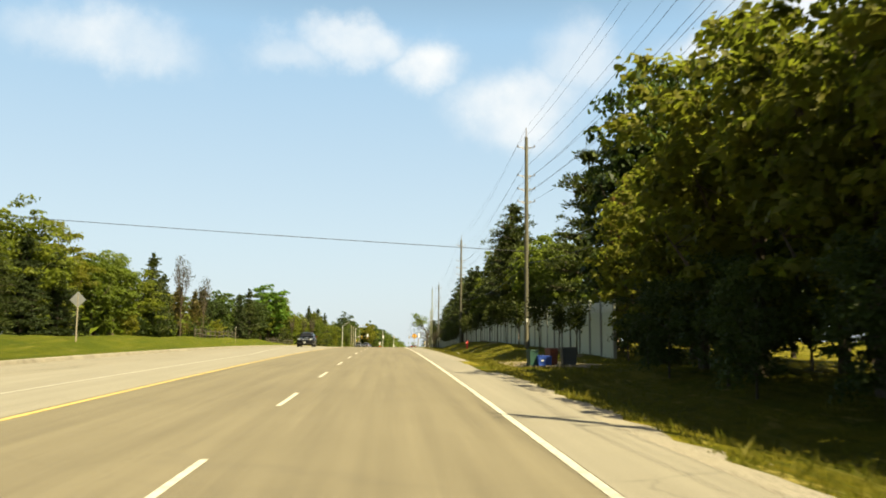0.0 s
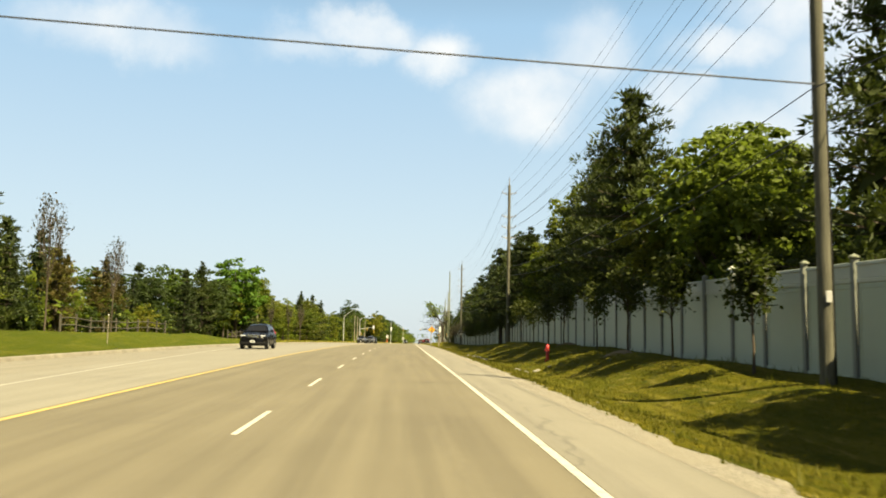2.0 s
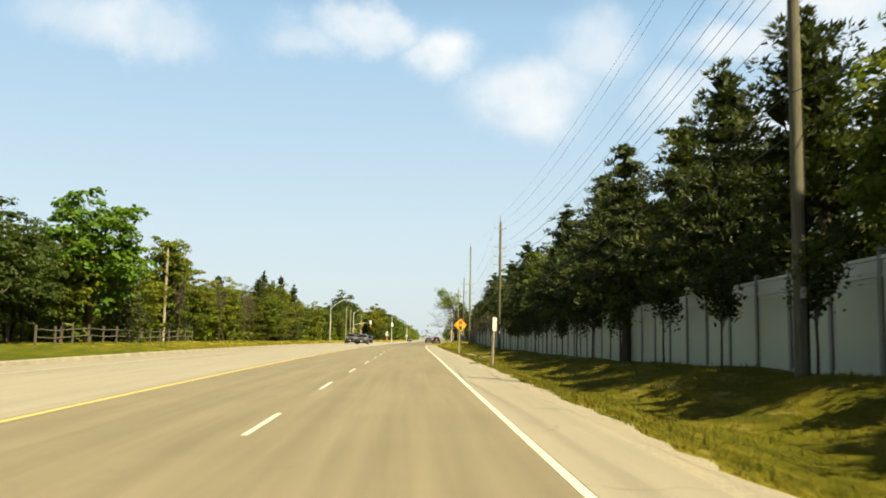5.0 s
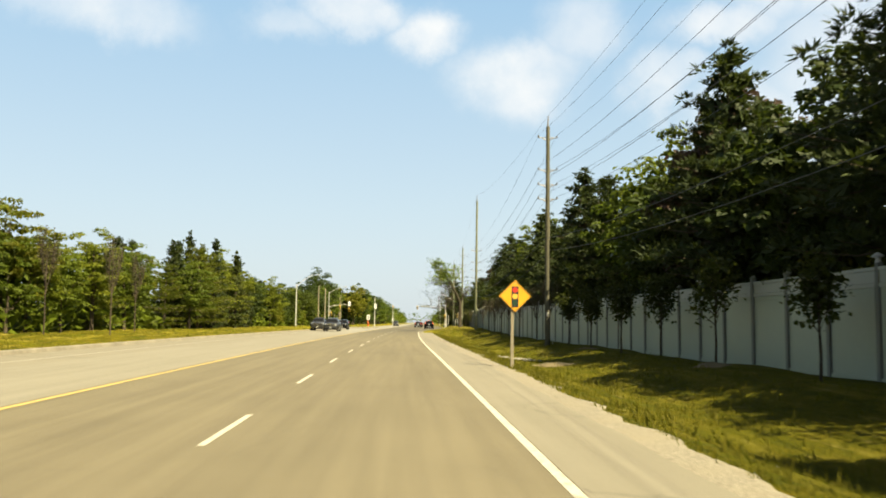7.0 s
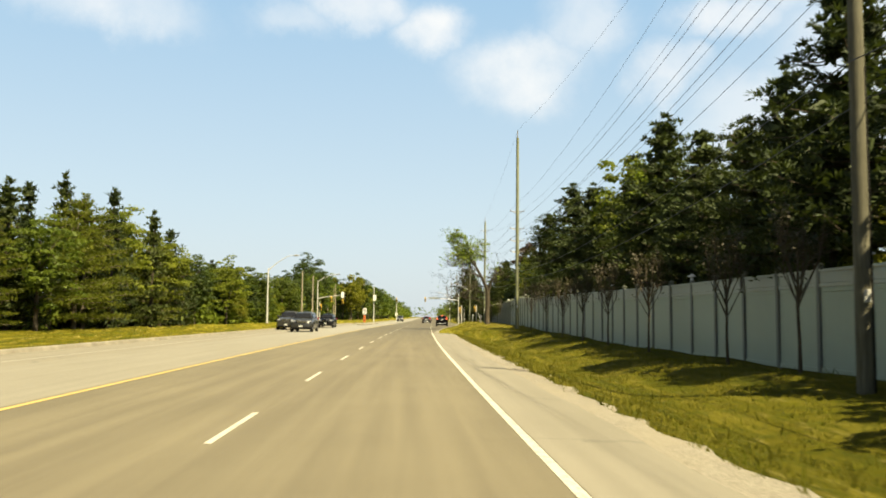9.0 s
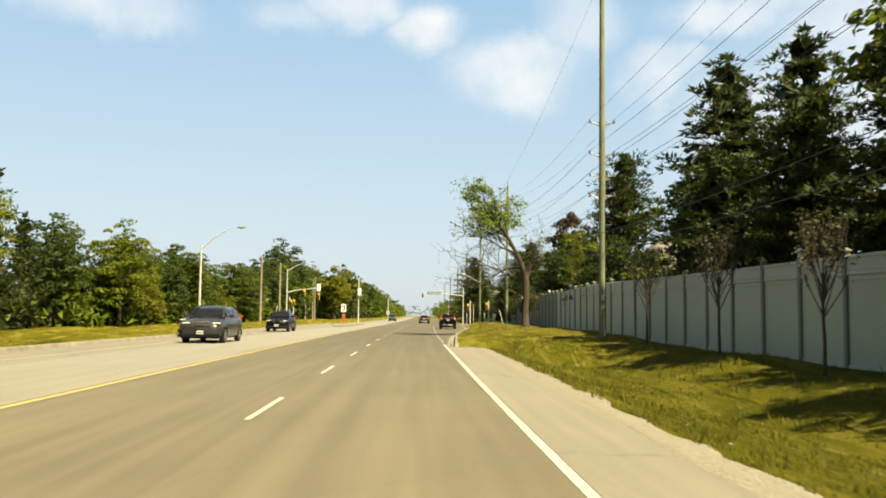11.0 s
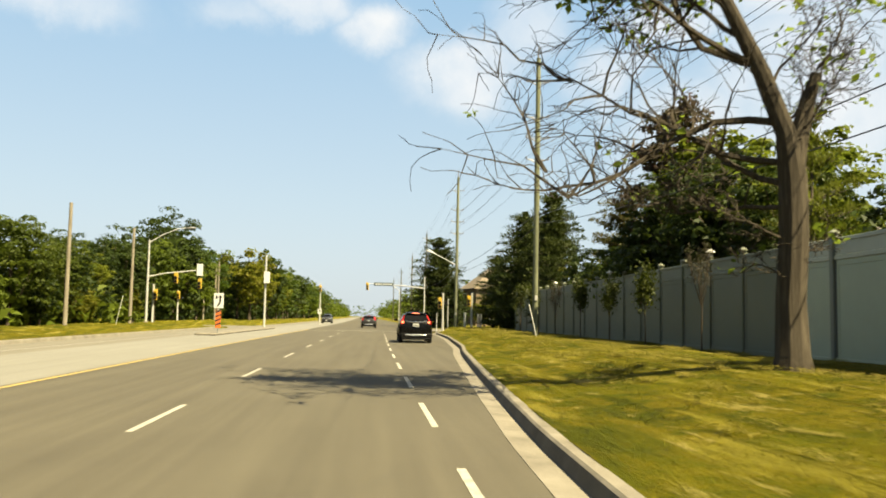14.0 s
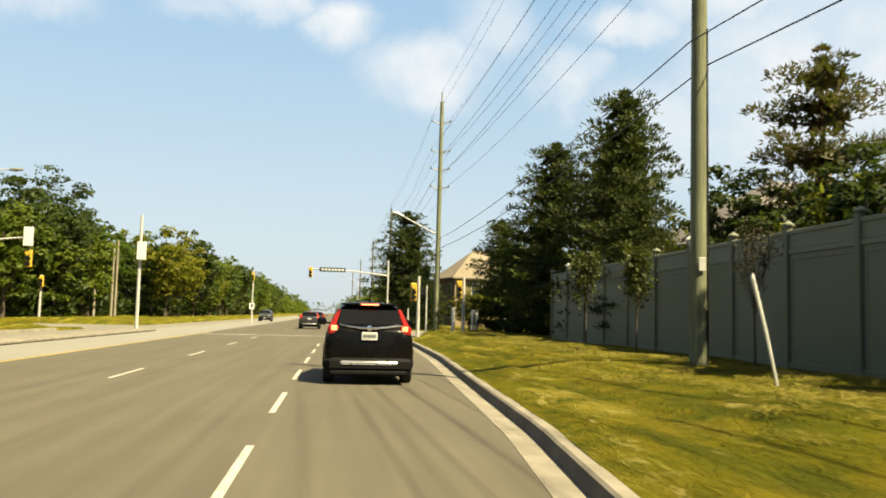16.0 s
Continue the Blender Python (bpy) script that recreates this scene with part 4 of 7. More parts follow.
WORDS = {"wood_deep": ("full mid-green tree at the edge of the wood", "tree"), "rusty_pine": ("rounded pine with rusty brown-green needles", "pine tree"), "larch": ("spreading yellow-green tree with pale layered boughs", "tree"), "deep_maple": ("tall deep green maple with heavy leaf clumps", "tree"), "vivid": ("round vivid green maple before the far wood", "tree"), "high_pine": ("dark green pine with ragged needle tufts", "pine tree"), "high_spruce": ("tall dark spruce with drooping boughs", "spruce tree"), "puffy_pine": ("broad dark pine with rounded needle tufts", "pine tree"), "pine": ("dark green pine with ragged needle tufts", "pine tree"), "spruce": ("tall dark spruce with drooping boughs", "spruce tree"), "maple": ("full green broad-leaved tree in leaf", "tree"),
         "birch": ("bright yellow-green tree with a pale trunk", "tree"), "olive": ("spreading yellow-olive leafy tree", "tree"), "bronze": ("thin tree with bronze leaves", "tree"),
         "maroon": ("dark maroon-leaved tree behind the fence", "tree"), "dark": ("dense dark-leaved tree with a deep crown", "tree"), "wood_dark": ("dense dark tree in the far wood", "tree"), "wood_bright": ("bright green tree in the far wood", "tree"), "shade_scrub": ("low bushy undergrowth shrub with canopy shade in its dark leaf colour", "shrub"), "scrub": ("low bushy undergrowth shrub", "shrub"),
         "wood": ("leafy tree at the edge of the wood", "tree"), "back_wood": ("leafy tree deeper in the wood", "tree"), "young_spruce": ("conical green spruce at the wood's edge", "spruce tree"), "brown_spruce": ("browning half-dead spruce at the wood's edge", "spruce tree")}
tree_rng = random.Random(77)


def plant(kind, u, y, h, wide=1.0, rot=None, group="", name="tree"):
    trunk_me, crown_me = tree_rng.choice(KINDS[kind])
    s = h / 10.0
    words, cat = WORDS[kind]
    z = ground_z(u, y)
    t = thing("shrub" if "scrub" in kind else name, spot(u, y, z), tree_rng.uniform(0, 360) if rot is None else rot, words, cat, group, (s * wide, s * wide, s))
    part("trunk", trunk_me, None, t)
    part("crown", crown_me, None, t)
    return t


# trees behind the fence, from the near bend of the verge to the junction
RIGHT = [
    ("olive", 12.3, 9, 10.6, 1.05), ("olive", 12.2, 14.5, 10.2, 1.05), ("olive", 12.0, 20, 10.4, 1.1), ("olive", 12.7, 26.0, 8.5, 1.05), ("olive", 13.2, 32, 7.8, 1.05), ("dark", 16.4, 12, 9.0, 1.1), ("dark", 16.0, 23, 8.0, 1.1), ("dark", 15.6, 30, 6.6, 1.1),
    ("olive", 16.4, 37, 9.6, 1.0), ("deep_maple", 17.4, 45, 17.4, 0.75), ("dark", 16.0, 43.5, 12.0, 0.9), ("bronze", 12.8, 35.5, 8.3, 0.34), ("dark", 16.5, 51, 6.5, 1.1), ("pine", 17.4, 62, 15.4, 1.0), ("dark", 17.5, 56.5, 6.5, 1.1),
    ("maple", 15.8, 69.5, 9.0, 1.2), ("maple", 16.8, 74.5, 10.0, 1.2), ("pine", 16.3, 81.2, 14.8, 0.9), ("olive", 15.6, 77, 8.0, 1.0), ("pine", 16.0, 87.5, 11.8, 1.0), ("pine", 16.6, 91, 12.4, 0.85), ("pine", 17.8, 96.5, 14.8, 0.8),
    ("birch", 16.4, 104.8, 12.7, 0.85), ("dark", 17.4, 100.5, 9.6, 1.1), ("birch", 15.2, 110, 9.0, 1.2), ("pine", 16.2, 115, 11.5, 1.0), ("spruce", 15.4, 121, 12.0, 0.9), ("pine", 15.8, 126.5, 11.2, 1.0), ("spruce", 15.0, 134, 12.0, 0.9),
    ("dark", 16.4, 130, 9.5, 1.1), ("pine", 16.0, 140, 11.0, 1.1), ("spruce", 17.2, 146, 12.2, 1.05), ("dark", 16.5, 143, 9.5, 1.2), ("spruce", 17.4, 149.5, 13.6, 1.05), ("dark", 16.6, 155.5, 10.0, 1.1), ("spruce", 16.8, 160.6, 13.2, 1.0),
    ("maroon", 17.5, 164.5, 11.0, 1.0), ("dark", 16.6, 168, 9.5, 1.2), ("birch", 16.8, 172.5, 10.8, 1.25), ("maple", 17.0, 178, 9.8, 1.05), ("pine", 17.4, 183, 11.6, 1.05), ("spruce", 17.2, 188.5, 13.2, 0.95), ("spruce", 17.2, 193, 10.8, 0.95),
    ("pine", 17.4, 197.5, 10.0, 1.0), ("spruce", 17.2, 201.5, 10.4, 1.0), ("spruce", 17.4, 207.5, 12.6, 0.95), ("maple", 17.6, 213, 9.4, 1.1), ("birch", 17.6, 220.5, 12.4, 1.0), ("dark", 17.0, 206.5, 8.5, 1.1), ("spruce", 17.4, 226, 11.6, 1.0), ("spruce", 16.9, 232, 12.6, 1.1),
    ("dark", 17.5, 236, 9.5, 1.1), ("spruce", 18.0, 241, 8.2, 1.1), ("puffy_pine", 16.6, 255.6, 12.0, 1.0), ("dark", 14.9, 250.5, 5.6, 1.0), ("larch", 15.3, 266.8, 7.2, 0.5), ("dark", 16.0, 262, 5.0, 1.1), ("birch", 18.4, 280.5, 9.4, 1.45), ("maroon", 17.4, 282.3, 10.9, 0.74), ("birch", 18.2, 272, 7.4, 1.4),
    ("dark", 16.2, 275.5, 7.4, 1.1), ("dark", 16.2, 284.0, 6.2, 1.1), ("dark", 16.0, 279.5, 7.0, 1.1), ("dark", 16.2, 270, 6.4, 1.1), ("dark", 16.2, 289.5, 5.0, 1.1), ("dark", 16.4, 295.5, 5.4, 1.1),
    ("rusty_pine", 18.4, 295, 8.7, 1.05), ("puffy_pine", 16.0, 306, 10.3, 1.0), ("puffy_pine", 15.4, 315, 9.9, 1.1), ("puffy_pine", 14.9, 323.5, 7.2, 1.2), ("puffy_pine", 17.4, 311, 8.6, 1.2), ("puffy_pine", 15.2, 300.5, 5.2, 1.1), ("dark", 15.6, 319.5, 6.4, 1.2),
    ("puffy_pine", 11.7, 368, 13.2, 1.25), ("spruce", 13.6, 362, 7.0, 1.4), ("dark", 24.0, 362, 5.5, 1.2), ("birch", 20.5, 358, 4.4, 1.5), ("olive", 16.6, 350, 4.2, 1.2), ("birch", 19.0, 355, 4.6, 1.2), ("dark", 14.6, 364, 4.6, 1.2), ("pine", 14.5, 392, 11.0, 1.2), ("maple", 15.5, 410, 9.5, 1.2), ("wood", 14.8, 430, 10.0, 1.2), ("wood", 16.0, 452, 9.0, 1.3),
]
for kind, u, y, h, wide in RIGHT:
    close = smooth(50, 66, y) * (1 - smooth(236, 250, y))
    if kind in ("pine", "spruce") and 66 < y < 236:
        kind, u, h, wide = "high_" + kind, u - 1.7, h * 0.93, wide * 1.12
    plant(kind, u - 0.3 - 0.1 * close, y, h, wide * (1 + 0.02 * close), group="trees behind the fence")
fill = random.Random(5)
for y in np.arange(2, 246, 7.2):
    plant(fill.choice(["back_wood", "back_wood", "young_spruce"]), fill.uniform(21, 25), float(y) + fill.uniform(-1.5, 1.5), fill.uniform(7.0, 9.5), fill.uniform(1.0, 1.3), group="trees behind the fence")
for y in np.arange(3, 250, 5.6):
    plant("scrub", fill.uniform(15.6, 16.4), float(y), fill.uniform(3.4, 4.8), fill.uniform(0.8, 1.0), group="shrubs behind the fence")
for y in np.arange(86, 236, 6.1):
    plant("high_pine", fill.uniform(14.9, 15.6), float(y) + fill.uniform(-1.2, 1.2), fill.uniform(8.0, 9.2), fill.uniform(1.1, 1.25), group="trees behind the fence")
for y in np.arange(262, 326, 3.6):
    plant("scrub", fill.uniform(15.2, 16.2), float(y), fill.uniform(3.2, 4.4), fill.uniform(0.8, 1.0), group="shrubs behind the fence")
# bank shrubs in near-black leaves, which put the canopy's shade into colour
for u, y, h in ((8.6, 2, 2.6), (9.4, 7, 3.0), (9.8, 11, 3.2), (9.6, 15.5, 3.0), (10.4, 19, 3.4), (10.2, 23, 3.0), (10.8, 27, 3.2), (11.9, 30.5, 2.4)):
    plant("shade_scrub", u, y, h, 0.9, group="shrubs on the bank")

# the wood along the far side
lf = random.Random(9)


def left_kind(y):
    if y < 92:
        return lf.choice(["wood", "wood_bright", "wood_bright", "young_spruce", "wood"])
    if y < 122:
        return lf.choice(["brown_spruce", "brown_spruce", "young_spruce", "brown_spruce", "wood"])
    if y < 150:
        return lf.choice(["wood_dark", "young_spruce", "young_spruce", "wood_dark"])
    if y < 205:
        return lf.choice(["wood", "larch", "brown_spruce", "wood_bright", "young_spruce"])
    if y < 250:
        return lf.choice(["young_spruce", "wood", "larch", "wood_bright", "young_spruce"])
    return lf.choice(["wood_deep", "wood_dark", "wood_deep", "wood_deep", "wood"])


LEFT_H = [(40, 9.0), (75, 9.0), (95, 8.6), (115, 7.0), (130, 7.6), (150, 8.6), (170, 7.2), (200, 7.5), (230, 8.8), (262, 7.2), (285, 7.0), (320, 8.0), (345, 10.5), (380, 12), (420, 13), (480, 12), (560, 12)]
y = 36.0
while y < 330:
    h = lerp(LEFT_H, y) * lf.uniform(0.8, 1.12)
    plant(left_kind(y), -21.5 + lf.uniform(-1.5, 1.2) - (3.5 if y < 130 else 0), y, h, lf.uniform(0.95, 1.25), group="trees along the far side")
    y += lf.uniform(2.9, 4.2)
y = 34.0
while y < 330:
    h = lerp(LEFT_H, y) * lf.uniform(0.95, 1.25)
    plant(lf.choice(["back_wood", "back_wood", "brown_spruce" if y < 130 else "young_spruce", "back_wood"]), -29 + lf.uniform(-2.5, 2.0) - (3 if y < 130 else 0), y, h, lf.uniform(1.0, 1.35), group="trees along the far side")
    y += lf.uniform(6.2, 8.6)
for y in np.arange(262, 330, 3.1):
    plant("scrub", -20.5 + lf.uniform(-0.8, 0.8), float(y), lf.uniform(2.6, 4.2), lf.uniform(0.9, 1.2), group="shrubs along the far side")
for y in np.arange(40, 130, 4.6):
    plant("scrub", -24 + lf.uniform(-0.8, 0.8), float(y), lf.uniform(2.2, 3.4), lf.uniform(0.9, 1.2), group="shrubs along the far side")
for kind, u, y, h, wide in (("puffy_pine", -23.5, 51, 8.2, 1.1), ("spruce", -23.0, 56.5, 7.4, 1.2), ("spruce", -22.6, 61.5, 6.6, 1.2), ("vivid", -20.6, 152, 10.6, 1.12), ("wood_dark", -23.5, 147, 8.8, 1.0), ("wood_dark", -25.2, 129.5, 7.8, 1.0), ("young_spruce", -20.0, 228, 10.2, 0.8), ("young_spruce", -18.6, 233, 9.2, 0.8), ("young_spruce", -22.0, 224, 10.6, 0.7),
                             ("dark", -25.5, 356, 13.2, 1.1), ("dark", -23.5, 362, 11.5, 1.1), ("birch", -22.0, 175, 10.2, 1.1), ("wood", -22.5, 183, 8.4, 1.2), ("larch", -20.5, 223, 8.4, 1.05), ("wood_bright", -21.5, 233, 9.4, 1.2), ("larch", -21.0, 241, 8.2, 1.0), ("wood_dark", -27.0, 372, 16.0, 1.0), ("wood", -19.0, 214, 6.6, 1.2), ("wood_bright", -19.5, 262, 7.6, 1.1)):
    plant(kind, u, y, h, wide, group="trees along the far side")
y = 352.0
while y < 640:
    for u in ((-24.0, -31) if y < 385 else (-19.5, -27)):
        plant("back_wood" if u > -25 else lf.choice(["back_wood", "young_spruce", "back_wood"]), u + lf.uniform(-2, 1.5), y + lf.uniform(-2, 2), lerp(LEFT_H, y) * lf.uniform(0.8, 1.05), lf.uniform(1.0, 1.3), group="trees along the far side")
    y += 6.5


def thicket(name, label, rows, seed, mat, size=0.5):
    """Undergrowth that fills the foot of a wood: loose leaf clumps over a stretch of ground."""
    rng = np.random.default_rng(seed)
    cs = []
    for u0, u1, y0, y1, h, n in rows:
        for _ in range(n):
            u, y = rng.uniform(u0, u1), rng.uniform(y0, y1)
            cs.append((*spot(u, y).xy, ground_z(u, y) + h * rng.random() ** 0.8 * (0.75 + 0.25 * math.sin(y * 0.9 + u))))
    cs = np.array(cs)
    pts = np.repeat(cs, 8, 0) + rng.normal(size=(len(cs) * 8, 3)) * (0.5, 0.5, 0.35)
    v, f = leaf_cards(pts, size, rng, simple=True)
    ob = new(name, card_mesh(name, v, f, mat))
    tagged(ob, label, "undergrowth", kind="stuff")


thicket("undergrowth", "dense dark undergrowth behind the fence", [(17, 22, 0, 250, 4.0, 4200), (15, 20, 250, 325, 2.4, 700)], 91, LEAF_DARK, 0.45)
# near-black leaves fill the trunk space as the shade under the canopy
thicket("undergrowth", "dense undergrowth under the roadside trees, darkened as canopy shade", [(11.5, 18, -6, 27, 3.0, 2600), (13.5, 18, 27, 36, 3.0, 900)], 94, LEAF_DARK, 0.2)
# dark leaves here colour in the shade at the foot of the wood
thicket("undergrowth", "undergrowth in the far wood beyond the junction, darkened as shade among the trunks", [(-36, -22.5, 352, 395, 3.6, 900), (-36, -18.5, 395, 640, 3.4, 2400)], 93, LEAF_DARK, 0.5)
thicket("undergrowth", "leafy undergrowth in the far wood", [(-34, -24, 20, 330, 3.6, 4200), (-26, -19.5, 250, 330, 2.6, 800), (-27, -20.5, 150, 250, 1.6, 500)], 92, LEAF_GREEN, 0.55)


def far_woods():
    """The distant woods on the horizon, as many loose leaf clumps."""
    rng = np.random.default_rng(31)
    cs = []
    for k in range(5200):
        side = rng.choice([-1, 1], p=[0.55, 0.45])
        y = rng.uniform(480, 1300)
        u = side * rng.uniform(17, 46) if rng.random() < 0.8 else side * rng.uniform(40, 160)
        cs.append((*spot(u, y, 0).xy, rng.uniform(0.3, 1.0) * (9 + 3 * math.sin(y * 0.03) + 2.5 * math.sin(y * 0.11 + u))))
    for k in range(1500):
        x = rng.uniform(-500, 600)
        cs.append((x, 1330 + rng.uniform(0, 60), rng.uniform(0.5, 12 + 3 * math.sin(x * 0.02))))
    cs = np.array(cs)
    pts = np.repeat(cs, 9, 0) + rng.normal(size=(len(cs) * 9, 3)) * (1.0, 1.0, 0.8)
    pts[:, 2] = np.maximum(pts[:, 2], 0.3)
    v, f = leaf_cards(pts, 1.35, rng, simple=True)
    ob = new("far_woods", card_mesh("far_woods", v, f, LEAF_GREEN))
    tagged(ob, "distant green woods along the horizon", "woods", kind="stuff")


far_woods()


def young_tree(seed, bare):
    """A staked young street tree: thin trunk, forked limbs, small crown."""
    rng = np.random.default_rng(seed)
    wood = Shape()
    h = 3.9
    wood.tube([(0, 0, -0.1), (0.02, 0, 0.7), (0, 0.03, 1.5), (0.02, 0, 2.6)], [0.05, 0.04, 0.034, 0.02], 6)
    tips = []
    n = 15 if bare else 11
    for k in range(n):
        a = 2 * math.pi * k / n + rng.uniform(-0.3, 0.3)
        z0 = rng.uniform(1.25, 2.1)
        rr = rng.uniform(0.3, 0.7) if bare else rng.uniform(0.22, 0.52)
        end = np.array([math.cos(a) * rr, math.sin(a) * rr, z0 + rng.uniform(0.9, 1.9) * (1.1 if bare else 0.7)])
        st = np.array([0.02, 0, z0])
        mid = st * 0.45 + end * 0.55 + np.array([math.cos(a), math.sin(a), 0]) * 0.14
        wood.tube([st, mid, end], [0.018, 0.012, 0.004], 4, False)
        for _ in range(6 if bare else 2):
            e2 = mid + rng.normal(size=3) * 0.15 + np.array([0, 0, rng.uniform(0.3, 0.8)])
            wood.tube([mid, e2], [0.008, 0.003], 3, False)
            tips.append(e2)
        tips += [mid, end]
    tips = np.array(tips)
    per = 5 if bare else 24
    sg = 0.10 if bare else 0.2
    pts = np.repeat(tips, per, 0) + rng.normal(size=(len(tips) * per, 3)) * sg
    v, f = leaf_cards(pts, 0.065 if bare else 0.12, rng)
    return wood.mesh("young_trunk", BARK, 60), card_mesh("young_crown", v, f, LEAF_TWIG if bare else LEAF_STREET)


YOUNG = {False: [young_tree(s, False) for s in (41, 42, 43)], True: [young_tree(s, True) for s in (44, 45)]}
yt = random.Random(12)
for y, s, bare in ((40.1, 0.82, 0), (44.6, 0.8, 0), (50.9, 1.0, 0), (59.6, 0.95, 0), (66.3, 1.0, 0), (72.1, 1.05, 0), (77.6, 0.9, 0), (86.0, 0.95, 0), (91.4, 0.9, 0), (97.6, 0.85, 0), (103.8, 0.95, 0), (110.5, 0.9, 0), (117, 0.9, 0), (123.5, 0.95, 0), (131, 0.9, 0),
                   (138.1, 1.05, 0), (143.2, 1.0, 0), (149.1, 0.9, 0), (156.0, 1.0, 0), (161.8, 0.85, 0), (167.7, 0.95, 0), (173.9, 0.95, 0), (180.0, 0.9, 0), (186.0, 1.12, 1), (190.6, 1.1, 1), (198.6, 1.08, 1), (205.0, 1.05, 1), (211, 1.05, 1), (217.5, 1.0, 1), (224, 1.0, 1), (232, 1.05, 1),
                   (267.2, 0.8, 1), (272.4, 0.78, 0), (277.1, 0.74, 0), (282.3, 0.78, 0), (288.0, 0.75, 1), (294.5, 0.85, 0), (299.2, 0.85, 0)):
    u = lerp(FENCE_U, y) - (1.2 if y > 100 else 1.15)
    slim = 0.68 if y > 260 else 1.0
    t = thing("young_tree", on_ground(u, y), yt.uniform(0, 360), "thin bare-twigged young tree before the fence" if bare else "young street tree with a small dark crown before the fence", "young tree", "young trees before the fence", (s * slim, s * slim, s))
    tr, cr = yt.choice(YOUNG[bool(bare)])
    part("trunk", tr, None, t)
    part("crown", cr, None, t)


def leaning_tree():
    """The sparse tree on the verge that leans over the road: bare low boughs, light leaves above."""
    rng = np.random.default_rng(55)
    y0 = 258.0
    base = on_ground(9.75, y0)
    t = thing("leaning_tree", base, 0, scale=(1.0, 1.0, 0.94), label="sparse leaning tree with bare grey boughs and pale green top leaves", category="tree")
    wood = Shape()
    trunk = [(0, 0, -0.25), (0.0, 0, 0.25), (-0.02, 0, 1.2), (0.05, 0, 2.4), (0.02, -0.03, 3.4), (-0.10, -0.06, 4.2), (-0.55, -0.1, 5.3), (-1.15, -0.1, 6.5), (-1.9, -0.1, 7.7), (-2.6, 0.0, 8.9), (-3.1, 0.1, 9.8)]
    wood.tube(trunk, [0.40, 0.29, 0.25, 0.245, 0.24, 0.175, 0.15, 0.12, 0.085, 0.05, 0.02], 10)
    # the broken limb on the far side of the fork
    wood.tube([(0.02, 0, 3.2), (0.14, 0, 4.1), (0.34, 0, 4.9), (0.5, 0, 5.35)], [0.2, 0.17, 0.135, 0.09], 8)
    tips, bare_tips = [], []

    def bough(st, d, ln, rad, depth, leafy):
        st = np.array(st, float)
        d = np.array(d, float)
        d /= np.linalg.norm(d)
        pts, p = [st], st
        n = 8 if depth == 0 else 5
        bowed = np.array([0, 0, rng.uniform(0.04, 0.10)])
        for i in range(n):
            d = d + rng.normal(size=3) * (0.20 if depth == 0 else 0.24) + (bowed if i < n * 0.4 else -bowed * 0.7)
            d /= np.linalg.norm(d)
            # boughs over the lane grow upward, clear of traffic
            if p[0] < -0.7 and p[2] < 2.95 + 0.2 * max(0.0, p[1] - 1.0):
                d[2] = abs(d[2]) * 0.7 + 0.12
                d /= np.linalg.norm(d)
            p = p + d * ln / n
            pts.append(p)
        wood.tube(pts, [max(0.006, rad * (0.95 if leafy else 0.8) * (1 - i / n) ** 0.8) for i in range(n + 1)], 5 if depth == 0 else 3, False)
        (tips if leafy else bare_tips).append(pts[-1])
        if depth < 2:
            for i in range(2, n + 1):
                for _ in range(2):
                    nd = d * 0.7 + rng.normal(size=3) * 0.6 + np.array([0, 0, 0.15 if leafy else 0.0])
                    bough(pts[i], nd, ln * rng.uniform(0.28, 0.5), rad * 0.4, depth + 1, leafy)

    for st, d, ln, rad, leafy in (((0.0, 0, 3.3), (-0.3, 1.0, 0.02), 4.2, 0.085, False), ((0, 0, 3.7), (-1.0, 0.1, 0.12), 4.6, 0.09, False), ((-0.1, -0.1, 4.4), (-1, 0.2, 0.12), 4.9, 0.10, False), ((0, 0, 2.9), (-0.9, 0.25, 0.05), 3.0, 0.06, False),
                                  ((0.03, 0, 2.2), (-0.9, 0.3, 0.35), 1.5, 0.045, False), ((0.42, 0, 5.2), (0.35, 0.1, 1.0), 2.4, 0.04, False), ((0.3, 0, 5.0), (0.9, 0.1, 0.6), 1.6, 0.03, False), ((0, -0.1, 3.9), (0.9, 0.1, 0.75), 1.9, 0.05, False), ((0.03, 0, 1.5), (-0.8, -0.2, 0.7), 1.0, 0.03, False), ((0.0, 0, 1.7), (0.7, 0.2, 0.8), 0.9, 0.025, False), ((-0.1, -0.1, 4.3), (0.6, 0.5, 1.0), 2.0, 0.045, False), ((-0.4, -0.1, 5.0), (0.35, 0.1, 1.0), 2.0, 0.04, False),
                                  ((-0.6, -0.1, 5.4), (-1, 0.1, 0.35), 4.2, 0.085, False), ((-1.1, -0.1, 6.4), (-1, 0.3, 0.6), 3.4, 0.075, True), ((-1.2, -0.1, 6.6), (-0.1, 0.2, 1.0), 2.8, 0.07, True), ((-1.8, -0.1, 7.6), (-1, 0.0, 0.6), 2.6, 0.06, True),
                                  ((-1.9, -0.1, 7.8), (0.3, 0.4, 1.0), 2.6, 0.055, True), ((-2.5, 0.0, 8.7), (-0.8, 0.2, 0.6), 2.0, 0.04, True), ((-2.9, 0.0, 9.4), (-0.4, 0.1, 0.8), 1.4, 0.03, True), ((-0.9, -0.1, 5.9), (-0.5, 0.7, 0.7), 3.2, 0.06, True),
                                  ((-0.6, -0.1, 5.4), (-0.25, 1.0, 0.5), 4.6, 0.08, True), ((-1.3, -0.1, 6.8), (-0.2, 1.0, 0.5), 4.4, 0.07, True), ((-2.0, -0.1, 7.9), (-0.1, 1.0, 0.4), 3.6, 0.055, True)):
        bough(st, d, ln, rad, 0, leafy)
